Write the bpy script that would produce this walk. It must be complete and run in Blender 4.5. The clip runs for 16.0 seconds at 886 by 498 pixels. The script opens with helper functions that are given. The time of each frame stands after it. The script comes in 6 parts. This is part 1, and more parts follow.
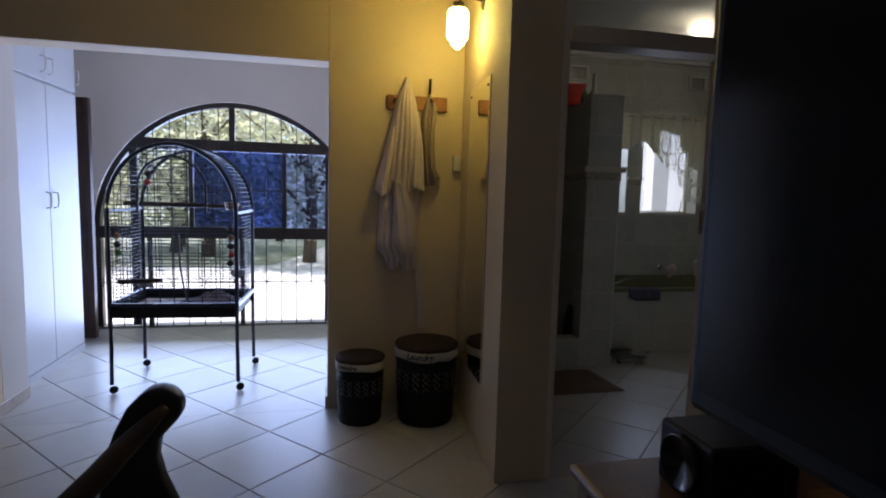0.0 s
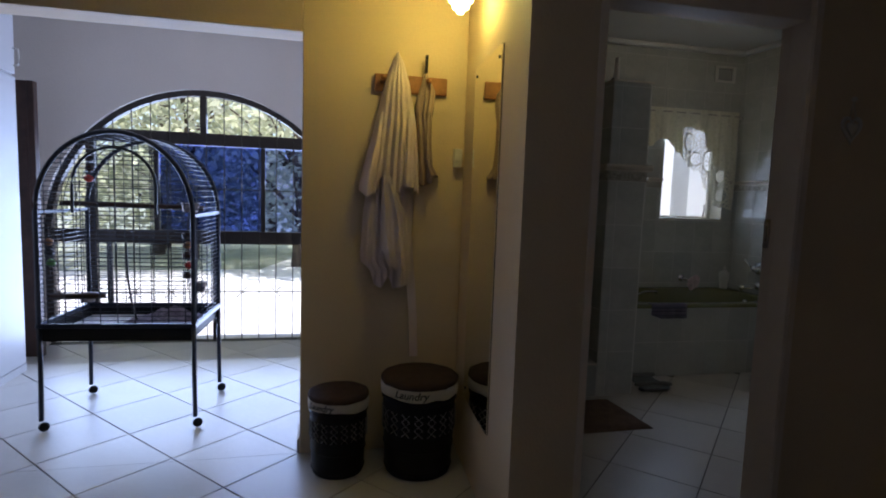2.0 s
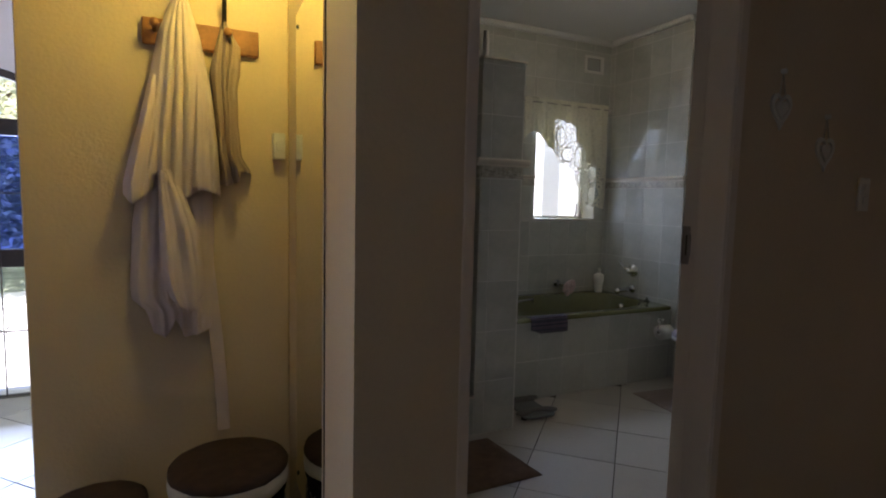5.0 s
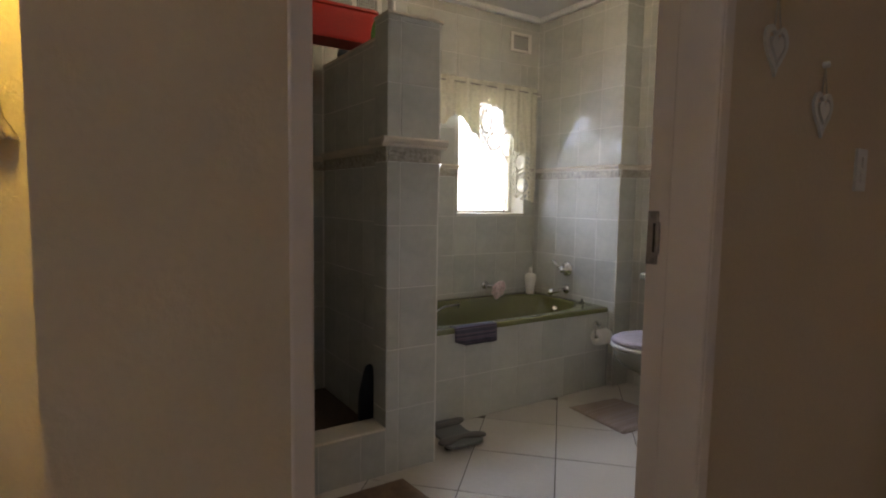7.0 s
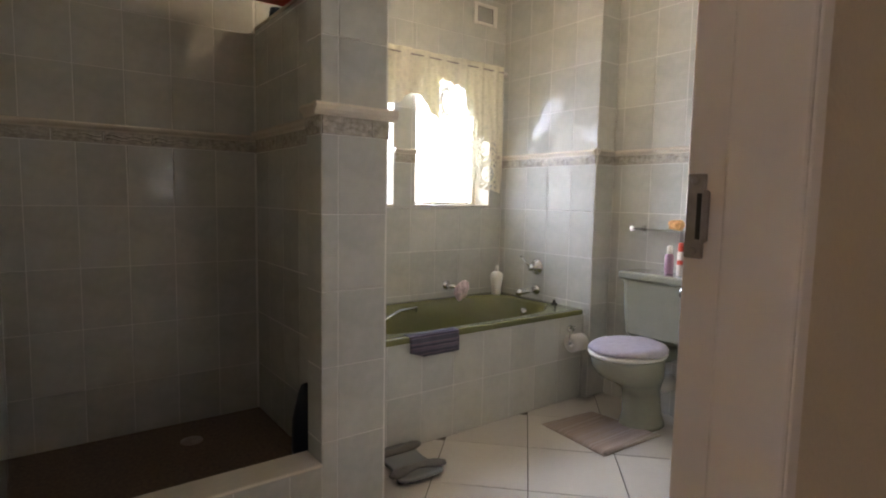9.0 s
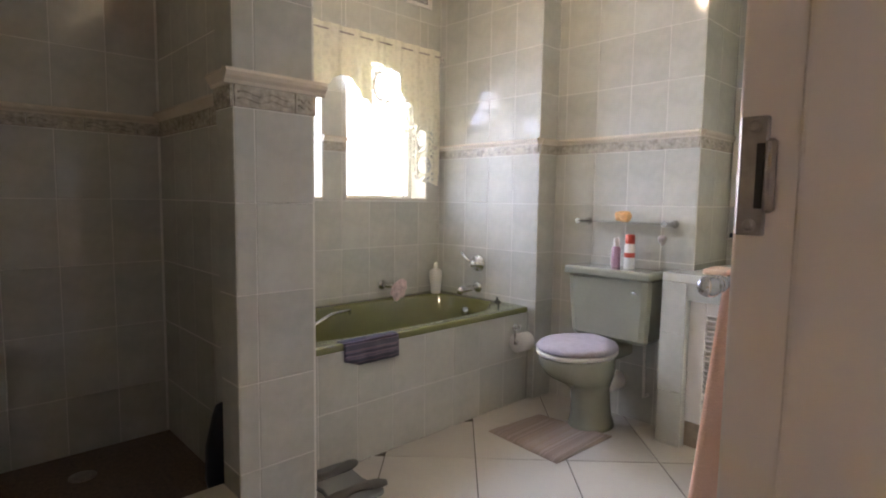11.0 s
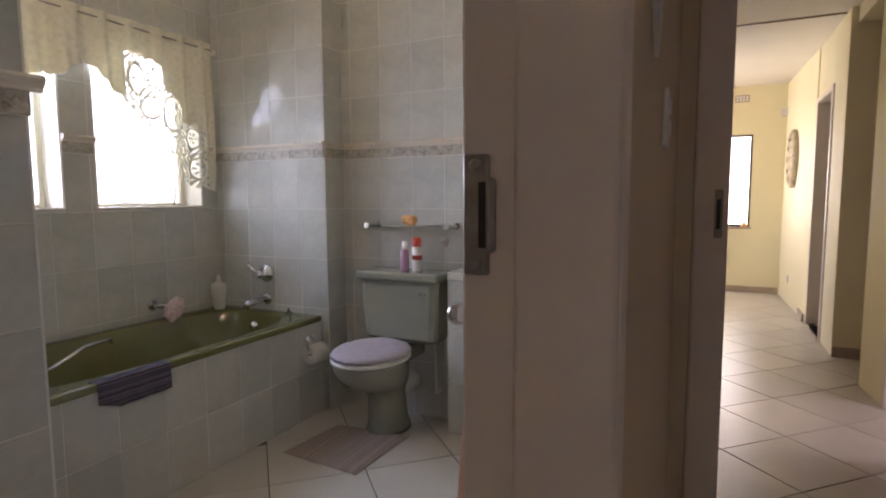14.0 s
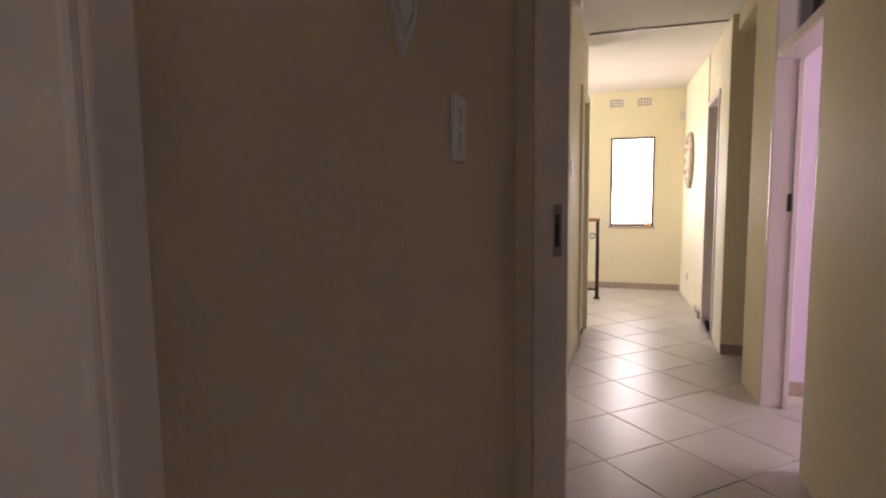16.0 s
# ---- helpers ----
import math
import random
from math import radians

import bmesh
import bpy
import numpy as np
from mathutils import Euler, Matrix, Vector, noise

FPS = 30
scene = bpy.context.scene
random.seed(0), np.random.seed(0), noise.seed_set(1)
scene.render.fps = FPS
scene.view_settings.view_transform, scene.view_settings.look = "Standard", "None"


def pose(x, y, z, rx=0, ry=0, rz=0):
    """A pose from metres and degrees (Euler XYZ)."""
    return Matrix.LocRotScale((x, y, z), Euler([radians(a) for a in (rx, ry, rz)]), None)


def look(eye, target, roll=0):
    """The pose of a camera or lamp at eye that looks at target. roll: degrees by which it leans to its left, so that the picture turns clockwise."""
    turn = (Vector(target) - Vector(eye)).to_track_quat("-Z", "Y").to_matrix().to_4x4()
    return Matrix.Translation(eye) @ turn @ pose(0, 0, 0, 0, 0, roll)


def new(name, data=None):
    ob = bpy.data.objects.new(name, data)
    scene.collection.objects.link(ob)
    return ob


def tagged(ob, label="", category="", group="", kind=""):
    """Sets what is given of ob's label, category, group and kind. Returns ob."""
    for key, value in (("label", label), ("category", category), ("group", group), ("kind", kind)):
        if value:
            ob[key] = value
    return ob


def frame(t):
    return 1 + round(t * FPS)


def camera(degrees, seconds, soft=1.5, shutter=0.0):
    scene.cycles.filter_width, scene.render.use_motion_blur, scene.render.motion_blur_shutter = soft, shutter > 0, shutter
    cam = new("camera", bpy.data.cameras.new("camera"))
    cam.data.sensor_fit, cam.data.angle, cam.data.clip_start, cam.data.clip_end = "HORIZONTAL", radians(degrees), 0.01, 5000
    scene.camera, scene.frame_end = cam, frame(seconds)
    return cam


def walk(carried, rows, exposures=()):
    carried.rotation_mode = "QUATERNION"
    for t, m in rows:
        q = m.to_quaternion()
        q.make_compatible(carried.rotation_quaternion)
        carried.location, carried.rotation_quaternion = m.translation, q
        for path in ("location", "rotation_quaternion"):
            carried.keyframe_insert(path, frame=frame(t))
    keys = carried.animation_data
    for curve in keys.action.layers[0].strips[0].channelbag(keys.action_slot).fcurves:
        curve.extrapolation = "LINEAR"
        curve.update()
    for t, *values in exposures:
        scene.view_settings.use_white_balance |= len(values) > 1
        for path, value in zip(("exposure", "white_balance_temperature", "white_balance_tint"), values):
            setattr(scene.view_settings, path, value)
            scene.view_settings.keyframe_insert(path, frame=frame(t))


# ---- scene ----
cam = camera(77.7, 16.0, soft=2.0)
# seconds, x, y, z, pitch, roll, yaw
PATH = [
    (0.0, -0.307, -0.118, 1.313, -5.69, -1.52, -12.00),
    (0.5, -0.271, 0.019, 1.301, -5.65, -1.71, -11.67),
    (1.0, -0.251, 0.178, 1.303, -5.56, -1.84, -11.63),
    (1.5, -0.233, 0.312, 1.306, -5.66, -1.97, -11.85),
    (2.0, -0.191, 0.444, 1.312, -5.55, -1.98, -12.26),
    (2.5, -0.133, 0.570, 1.330, -5.56, -1.99, -13.03),
    (3.0, -0.089, 0.659, 1.337, -5.47, -2.02, -14.45),
    (3.5, -0.051, 0.791, 1.346, -5.45, -1.88, -16.77),
    (4.0, -0.010, 0.918, 1.352, -5.42, -1.81, -19.92),
    (4.5, 0.049, 1.018, 1.343, -5.39, -1.57, -23.15),
    (5.0, 0.137, 1.113, 1.331, -5.28, -1.31, -25.69),
    (5.2, 0.183, 1.155, 1.328, -5.23, -1.03, -26.69),
    (7.5, 0.577, 1.639, 1.268, -5.18, -1.09, -33.95),
    (8.0, 0.657, 1.732, 1.256, -5.20, -1.09, -35.05),
    (10.5, 0.915, 2.058, 1.186, -5.25, -0.96, -40.48),
    (11.0, 0.929, 2.102, 1.181, -5.20, -0.81, -43.56),
    (11.5, 0.945, 2.127, 1.174, -5.17, -0.65, -47.39),
    (12.0, 0.956, 2.144, 1.176, -5.17, -0.44, -51.13),
    (12.5, 0.960, 2.149, 1.183, -5.17, -0.31, -54.74),
    (13.0, 0.970, 2.138, 1.196, -5.22, -0.02, -58.06),
    (13.5, 0.995, 2.120, 1.211, -5.32, 0.16, -61.03),
    (14.0, 1.031, 2.083, 1.224, -5.38, 0.32, -63.95),
    (14.5, 1.084, 2.045, 1.237, -5.46, 0.47, -66.57),
    (15.0, 1.154, 2.007, 1.252, -5.51, 0.71, -68.50),
    (15.5, 1.231, 1.945, 1.266, -5.56, 0.76, -69.79),
    (16.0, 1.309, 1.888, 1.266, -5.63, 0.62, -70.83),
]
EXPOSURES = [(0.0, 0.78, 5900, 22), (2.0, 0.82, 5820, 21), (3.5, 0.96, 5750, 19), (5.0, 1.62, 6200, 22), (7.5, 3.08, 6850, 26), (8.0, 3.28, 6850, 26), (10.5, 3.75, 6680, 28),
             (11.5, 3.65, 6650, 29), (12.5, 3.42, 6650, 30), (13.5, 3.06, 6650, 31), (15.0, 2.70, 6450, 31), (16.0, 3.06, 6340, 32)]
walk(cam, [(t, pose(x, y, z, 90 + pitch, roll, yaw)) for t, x, y, z, pitch, roll, yaw in PATH], EXPOSURES)

# ---- world, sun, daylight at the windows and the lilac room's fill lamp ----
world = bpy.data.worlds.new("world")
scene.world = world
world.use_nodes = True
wn = world.node_tree.nodes
sky = wn.new("ShaderNodeTexSky")
sky.sky_type = 'NISHITA'
sky.sun_disc = False
sky.sun_elevation = radians(71.8)
sky.sun_rotation = radians(261.3)
world.node_tree.links.new(sky.outputs[0], wn["Background"].inputs[0])
wn["Background"].inputs[1].default_value = 0.15

sun_data = bpy.data.lights.new("sun", 'SUN')
sun_data.energy = 5.0
sun_data.angle = radians(0.5)
sun_data.color = (1.0, 0.95, 0.86)
sun_ob = new("sun", sun_data)
sun_ob.matrix_world = look((-2.6, -0.4, 8), (0, 0, 0))


def daylight(name, eye, target, sx, sy, power, color=(0.86, 0.93, 1.0), spread=180):
    """Area lamp for sky light; it enters by a window opening, except in the lilac room."""
    data = bpy.data.lights.new(name, 'AREA')
    data.shape = 'RECTANGLE'
    data.size, data.size_y, data.energy, data.color = sx, sy, power, color
    data.spread = radians(spread)
    ob = new(name, data)
    ob.matrix_world = look(eye, target)
    return ob


daylight("arch_daylight", (-1.14, 5.28, 1.05), (-1.14, 3.0, 1.95), 2.2, 1.9, 47, (0.52, 0.69, 1.0))
daylight("bath_daylight", (2.97, 5.07, 1.62), (2.85, 3.0, 1.2), 0.44, 0.85, 1.95, (0.62, 0.78, 1.0), 125)
daylight("bath_daylight_side", (2.28, 5.07, 1.62), (2.25, 3.0, 1.2), 0.58, 0.85, 1.65, (0.62, 0.78, 1.0), 125)
daylight("corridor_daylight", (8.92, 1.93, 1.4), (5.0, 1.8, 0.4), 0.5, 1.1, 1.2, (1.0, 0.97, 0.9))
daylight("stair_daylight", (7.9, 4.55, 1.6), (7.4, 1.5, 0.8), 1.6, 1.4, 3.1, (1.0, 0.95, 0.86))
# added fill lamp before a solid wall, brightens lilac room and corridor pillar
daylight("lilac_room_fill", (4.2, -1.9, 1.5), (4.6, 1.0, 1.0), 1.4, 1.2, 7.5, (1.0, 0.98, 0.95))


# ---- materials ----
def material(name, color, rough=0.6, metal=0.0, vary=0.12, scale=6.0, bump=0.0, fine=60.0, second=None,
             piece=0.0, spec=0.5, coat=0.0):
    """A surface with stains at a large scale, grain at a small one and relief."""
    m = bpy.data.materials.new(name)
    m.use_nodes = True
    nt = m.node_tree
    b = nt.nodes["Principled BSDF"]
    tc = nt.nodes.new("ShaderNodeTexCoord")
    big = nt.nodes.new("ShaderNodeTexNoise")
    big.inputs["Scale"].default_value = scale
    big.inputs["Detail"].default_value = 4
    small = nt.nodes.new("ShaderNodeTexNoise")
    small.inputs["Scale"].default_value = fine
    small.inputs["Detail"].default_value = 3
    for n in (big, small):
        nt.links.new(tc.outputs["Object"], n.inputs["Vector"])
    mixf = nt.nodes.new("ShaderNodeMix")
    mixf.data_type = 'FLOAT'
    mixf.inputs[0].default_value = 0.35
    nt.links.new(big.outputs[0], mixf.inputs[2])
    nt.links.new(small.outputs[0], mixf.inputs[3])
    fac = mixf.outputs[0]
    if piece:
        info = nt.nodes.new("ShaderNodeObjectInfo")
        pm = nt.nodes.new("ShaderNodeMath")
        pm.operation = 'MULTIPLY_ADD'
        pm.inputs[1].default_value = piece
        pm.inputs[2].default_value = -piece / 2
        nt.links.new(info.outputs["Random"], pm.inputs[0])
        ad = nt.nodes.new("ShaderNodeMath")
        nt.links.new(fac, ad.inputs[0])
        nt.links.new(pm.outputs[0], ad.inputs[1])
        fac = ad.outputs[0]
    ramp = nt.nodes.new("ShaderNodeValToRGB")
    lo = [max(0.0, c * (1 - vary)) for c in color]
    hi = list(second) if second else [min(1.0, c * (1 + vary)) for c in color]
    ramp.color_ramp.elements[0].position, ramp.color_ramp.elements[1].position = 0.3, 0.7
    ramp.color_ramp.elements[0].color = (*lo, 1)
    ramp.color_ramp.elements[1].color = (*hi, 1)
    nt.links.new(fac, ramp.inputs[0])
    nt.links.new(ramp.outputs[0], b.inputs["Base Color"])
    b.inputs["Roughness"].default_value = rough
    b.inputs["Metallic"].default_value = metal
    b.inputs["Specular IOR Level"].default_value = spec
    b.inputs["Coat Weight"].default_value = coat
    if bump:
        bn = nt.nodes.new("ShaderNodeBump")
        bn.inputs["Strength"].default_value = bump
        bn.inputs["Distance"].default_value = 0.01
        nt.links.new(small.outputs[0], bn.inputs["Height"])
        nt.links.new(bn.outputs[0], b.inputs["Normal"])
    return m


def glass_material(name, color=(1, 1, 1), rough=0.0):
    m = bpy.data.materials.new(name)
    m.use_nodes = True
    nt = m.node_tree
    out = nt.nodes["Material Output"]
    nt.nodes.remove(nt.nodes["Principled BSDF"])
    tr = nt.nodes.new("ShaderNodeBsdfTransparent")
    tr.inputs[0].default_value = (*color, 1)
    gl = nt.nodes.new("ShaderNodeBsdfGlossy")
    gl.inputs["Roughness"].default_value = rough
    fr = nt.nodes.new("ShaderNodeFresnel")
    fr.inputs[0].default_value = 1.45
    mx = nt.nodes.new("ShaderNodeMixShader")
    nt.links.new(fr.outputs[0], mx.inputs[0])
    nt.links.new(tr.outputs[0], mx.inputs[1])
    nt.links.new(gl.outputs[0], mx.inputs[2])
    nt.links.new(mx.outputs[0], out.inputs[0])
    return m


def glow_material(name, color, strength):
    m = bpy.data.materials.new(name)
    m.use_nodes = True
    b = m.node_tree.nodes["Principled BSDF"]
    b.inputs["Base Color"].default_value = (*color, 1)
    b.inputs["Emission Color"].default_value = (*color, 1)
    b.inputs["Emission Strength"].default_value = strength
    return m


def stripe_material(name, colors, scale):
    """Woven cloth with stripes along its own x axis."""
    m = material(name, colors[0], 0.95, bump=0.5, fine=250)
    nt = m.node_tree
    b = nt.nodes["Principled BSDF"]
    tc = nt.nodes.new("ShaderNodeTexCoord")
    sep = nt.nodes.new("ShaderNodeSeparateXYZ")
    nt.links.new(tc.outputs["Object"], sep.inputs[0])
    nz = nt.nodes.new("ShaderNodeTexNoise")
    nz.noise_dimensions = '1D'
    nz.inputs["Scale"].default_value = scale
    nt.links.new(sep.outputs[1], nz.inputs["W"])
    ramp = nt.nodes.new("ShaderNodeValToRGB")
    ramp.color_ramp.interpolation = 'CONSTANT'
    n = len(colors)
    for i, c in enumerate(colors):
        p = 0.3 + 0.4 * i / n
        e = ramp.color_ramp.elements[i] if i < 2 else ramp.color_ramp.elements.new(p)
        e.position, e.color = p, (*c, 1)
    nt.links.new(nz.outputs[0], ramp.inputs[0])
    nt.links.new(ramp.outputs[0], b.inputs["Base Color"])
    return m


M_WALL = material("cream_wall_paint", (0.68, 0.54, 0.37), 0.75, vary=0.05, scale=2.0, bump=0.15, fine=90)
M_WHITE = material("white_wall_paint", (0.70, 0.69, 0.67), 0.7, vary=0.03, scale=2.0, bump=0.1, fine=90)
M_ALCOVE = material("warm_white_wall_paint", (0.64, 0.575, 0.51), 0.75, vary=0.04, scale=2.0, bump=0.15, fine=90)
M_YELLOW = material("pale_yellow_wall_paint", (0.81, 0.74, 0.50), 0.6, vary=0.04, scale=2.0, bump=0.1, fine=90)
M_LILAC = material("lilac_wall_paint", (0.66, 0.54, 0.68), 0.7, vary=0.03, scale=2.0)
M_CEIL = material("ceiling_paint", (0.78, 0.74, 0.64), 0.8, vary=0.03, scale=3.0, bump=0.1, fine=40)
M_FRAME = material("cream_door_frame_paint", (0.78, 0.66, 0.56), 0.45, vary=0.04, scale=4.0, bump=0.05, fine=30)
M_GROUT = material("dark_grout", (0.10, 0.085, 0.07), 0.95, bump=0.4, fine=120)
M_LGROUT = material("pale_grout", (0.68, 0.67, 0.62), 0.9, bump=0.3, fine=120)
M_FLOOR = material("glazed_floor_tile", (0.50, 0.465, 0.41), 0.33, vary=0.06, scale=5.0, bump=0.03, fine=35, piece=0.5)
M_WTILE = material("grey_green_wall_tile", (0.50, 0.50, 0.45), 0.09, vary=0.09, scale=7.0, bump=0.015, fine=30, piece=0.25)
M_DADO = material("cream_dado_moulding", (0.66, 0.60, 0.50), 0.2, vary=0.06, scale=8.0)
M_BAND = material("patterned_border_tile", (0.42, 0.38, 0.31), 0.25, vary=0.35, scale=40.0, second=(0.62, 0.57, 0.48))
M_OLIVE = material("olive_enamel", (0.135, 0.135, 0.05), 0.12, vary=0.08, scale=5.0, coat=0.3)
M_CELADON = material("pale_green_ceramic", (0.26, 0.26, 0.20), 0.12, vary=0.06, scale=5.0, coat=0.3)
M_CHROME = material("chrome", (0.75, 0.75, 0.76), 0.12, 1.0, vary=0.05)
M_STEEL = material("worn_brass_steel", (0.36, 0.31, 0.275), 0.42, 1.0, vary=0.2, scale=30)
M_BLACK = material("black_enamel", (0.012, 0.012, 0.014), 0.35, vary=0.3, scale=20)
M_BLUEBLACK = material("blue_black_enamel", (0.012, 0.018, 0.035), 0.3, vary=0.3, scale=20)
M_PLASTIC = material("black_plastic", (0.012, 0.011, 0.011), 0.5, vary=0.3, scale=20, spec=0.2)
M_SCREEN = material("dark_screen_glass", (0.006, 0.006, 0.008), 0.16, vary=0.2, spec=0.25)
M_BRONZE = material("bronze_aluminium", (0.035, 0.027, 0.022), 0.4, 0.3, vary=0.2, scale=10)
M_WOOD = material("varnished_pine", (0.30, 0.13, 0.045), 0.4, vary=0.35, scale=12, bump=0.1, fine=80)
M_DARKWOOD = material("dark_wood", (0.045, 0.022, 0.014), 0.45, vary=0.4, scale=14, bump=0.1, fine=80, spec=0.3)
M_TABLE = material("red_brown_wood", (0.12, 0.055, 0.03), 0.4, vary=0.35, scale=9, bump=0.1, fine=70)
M_BROWNFUR = material("brown_lid_pile", (0.055, 0.028, 0.02), 0.95, vary=0.4, scale=30, bump=0.8, fine=300)
M_LINEN = material("cream_linen", (0.62, 0.56, 0.47), 0.95, vary=0.12, scale=12, bump=0.5, fine=300)
M_TOWELLING = material("white_towelling", (0.86, 0.72, 0.72), 0.97, vary=0.06, scale=10, bump=0.8, fine=320)
M_GREYCLOTH = material("grey_beige_cloth", (0.44, 0.34, 0.29), 0.9, vary=0.12, scale=12, bump=0.4, fine=300)
M_MIRROR = material("mirror_silver", (0.85, 0.86, 0.85), 0.015, 1.0, vary=0.01)
M_GLASS = glass_material("clear_glass", (0.96, 0.98, 0.98))
M_BLUEGLASS = glass_material("blue_tinted_glass", (0.50, 0.57, 0.83))
M_WHITEPL = material("white_plastic", (0.72, 0.69, 0.63), 0.4, vary=0.05)
M_CUPBOARD = material("white_melamine", (0.53, 0.52, 0.52), 0.4, vary=0.03, scale=3)
M_PEACH = material("peach_towelling", (0.90, 0.58, 0.43), 0.97, vary=0.06, scale=10, bump=0.25, fine=320)
M_MAT = material("brown_bath_mat", (0.20, 0.13, 0.09), 0.98, vary=0.25, scale=20, bump=1.0, fine=260)
M_LACE = material("cream_lace", (0.86, 0.83, 0.70), 0.9, vary=0.06, scale=40, bump=0.4, fine=300)
lt = M_LACE.node_tree
tl = lt.nodes.new("ShaderNodeBsdfTranslucent")
tl.inputs[0].default_value = (0.86, 0.79, 0.47, 1)
lm = lt.nodes.new("ShaderNodeMixShader")
lm.inputs[0].default_value = 0.09
lt.links.new(lt.nodes["Principled BSDF"].outputs[0], lm.inputs[1])
lt.links.new(tl.outputs[0], lm.inputs[2])
sheer = lt.nodes.new("ShaderNodeBsdfTransparent")
weave = lt.nodes.new("ShaderNodeMixShader")
floral = lt.nodes.new("ShaderNodeTexVoronoi")
floral.feature = 'DISTANCE_TO_EDGE'
floral.inputs["Scale"].default_value = 26
place = lt.nodes.new("ShaderNodeTexCoord")
lt.links.new(place.outputs["Object"], floral.inputs["Vector"])
thread = lt.nodes.new("ShaderNodeMapRange")
thread.inputs["From Min"].default_value = 0.08
thread.inputs["From Max"].default_value = 0.32
thread.inputs["To Min"].default_value = 0.005
thread.inputs["To Max"].default_value = 0.085
lt.links.new(floral.outputs["Distance"], thread.inputs["Value"])
lt.links.new(thread.outputs["Result"], weave.inputs[0])
lt.links.new(lm.outputs[0], weave.inputs[1])
lt.links.new(sheer.outputs[0], weave.inputs[2])
lt.links.new(weave.outputs[0], lt.nodes["Material Output"].inputs[0])
M_FROST = bpy.data.materials.new("obscure_glass")
M_FROST.use_nodes = True
frost = M_FROST.node_tree.nodes["Principled BSDF"]
frost.inputs["Base Color"].default_value = (0.93, 0.95, 0.93, 1)
frost.inputs["Transmission Weight"].default_value = 1.0
frost.inputs["Roughness"].default_value = 0.16
M_RED = material("red_plastic", (0.55, 0.035, 0.02), 0.35, vary=0.1)
M_GREENPL = material("green_plastic", (0.08, 0.22, 0.05), 0.35, vary=0.1)
M_ORANGE = material("orange_sponge", (0.75, 0.42, 0.18), 0.95, vary=0.2, scale=60, bump=0.6)
M_PEBBLE = material("brown_pebble_floor", (0.16, 0.11, 0.08), 0.8, vary=0.35, scale=60, bump=0.5, fine=150)
M_SKIRT = material("terracotta_skirting_tile", (0.42, 0.33, 0.25), 0.35, vary=0.15, scale=20)
M_PAPER = material("white_paper", (0.78, 0.76, 0.73), 0.95, vary=0.04, bump=0.2)
M_SHADE = glow_material("glowing_glass_shade", (1.0, 0.82, 0.16), 15.5)
M_DOME = glow_material("glowing_bulb", (1.0, 0.84, 0.50), 21.0)
M_GRASS = material("dry_lawn", (0.29, 0.31, 0.23), 0.95, vary=0.4, scale=4, bump=0.5)
M_PAVE = material("pale_paving", (0.68, 0.66, 0.63), 0.9, vary=0.12, scale=2, bump=0.3)
M_LEAF = material("leaf", (0.15, 0.19, 0.11), 0.45, vary=0.6, scale=3, second=(0.64, 0.64, 0.46))
leaf_tree = M_LEAF.node_tree
leaf_glow = leaf_tree.nodes.new("ShaderNodeBsdfTranslucent")
leaf_glow.inputs[0].default_value = (0.66, 0.69, 0.44, 1)
leaf_mix = leaf_tree.nodes.new("ShaderNodeMixShader")
leaf_mix.inputs[0].default_value = 0.5
leaf_tree.links.new(leaf_tree.nodes["Principled BSDF"].outputs[0], leaf_mix.inputs[1])
leaf_tree.links.new(leaf_glow.outputs[0], leaf_mix.inputs[2])
leaf_tree.links.new(leaf_mix.outputs[0], leaf_tree.nodes["Material Output"].inputs[0])
M_BARK = material("bark", (0.09, 0.065, 0.045), 0.95, vary=0.3, scale=12, bump=0.8)
M_STRIPEMAT = stripe_material("striped_bath_mat", [(0.34, 0.265, 0.22), (0.39, 0.32, 0.28), (0.31, 0.24, 0.205), (0.37, 0.30, 0.265)], 22)


M_PINKFRAME = material("pale_pink_frame_paint", (0.72, 0.64, 0.58), 0.4, vary=0.04, scale=4.0)
M_CREAMPAINT = material("cream_gloss_paint", (0.76, 0.72, 0.58), 0.4, vary=0.03, scale=4.0)
M_REDCAP = material("red_cap_plastic", (0.50, 0.06, 0.03), 0.4, vary=0.08)
M_PURPLE = material("pale_purple_soap", (0.42, 0.25, 0.33), 0.25, vary=0.1)
M_VTOP = material("pale_worktop_tile", (0.56, 0.54, 0.46), 0.2, vary=0.06, scale=9.0)
M_WHITEPAINT = material("white_gloss_paint", (0.76, 0.72, 0.68), 0.35, vary=0.03, scale=5.0)
M_PALEPEACH = material("pale_peach_cloth", (0.68, 0.50, 0.38), 0.97, vary=0.08, scale=12, bump=0.6, fine=300)
M_SCALE = material("grey_scale_glass", (0.20, 0.21, 0.215), 0.2, vary=0.06)
M_DARKPAD = material("grey_rubber_pad", (0.11, 0.105, 0.10), 0.6, vary=0.15, scale=30)
M_CARVED = material("carved_cream_plaster", (0.52, 0.44, 0.30), 0.7, vary=0.35, scale=18, bump=0.6, fine=40)
# emission stands in for daylight on the plain sheets outside the windows
M_GLOWYARD = glow_material("glowing_backdrop", (1.0, 0.99, 0.95), 0.15)
M_VSTRIPE = stripe_material("purple_striped_cloth_upright", [(0.04, 0.035, 0.06), (0.20, 0.15, 0.19), (0.07, 0.07, 0.10), (0.16, 0.13, 0.19), (0.03, 0.03, 0.05)], 70)
M_VSTRIPE.node_tree.nodes["Separate XYZ"].outputs[2].links or M_VSTRIPE.node_tree.links.new(M_VSTRIPE.node_tree.nodes["Separate XYZ"].outputs[2], M_VSTRIPE.node_tree.nodes["Noise Texture.002"].inputs["W"])


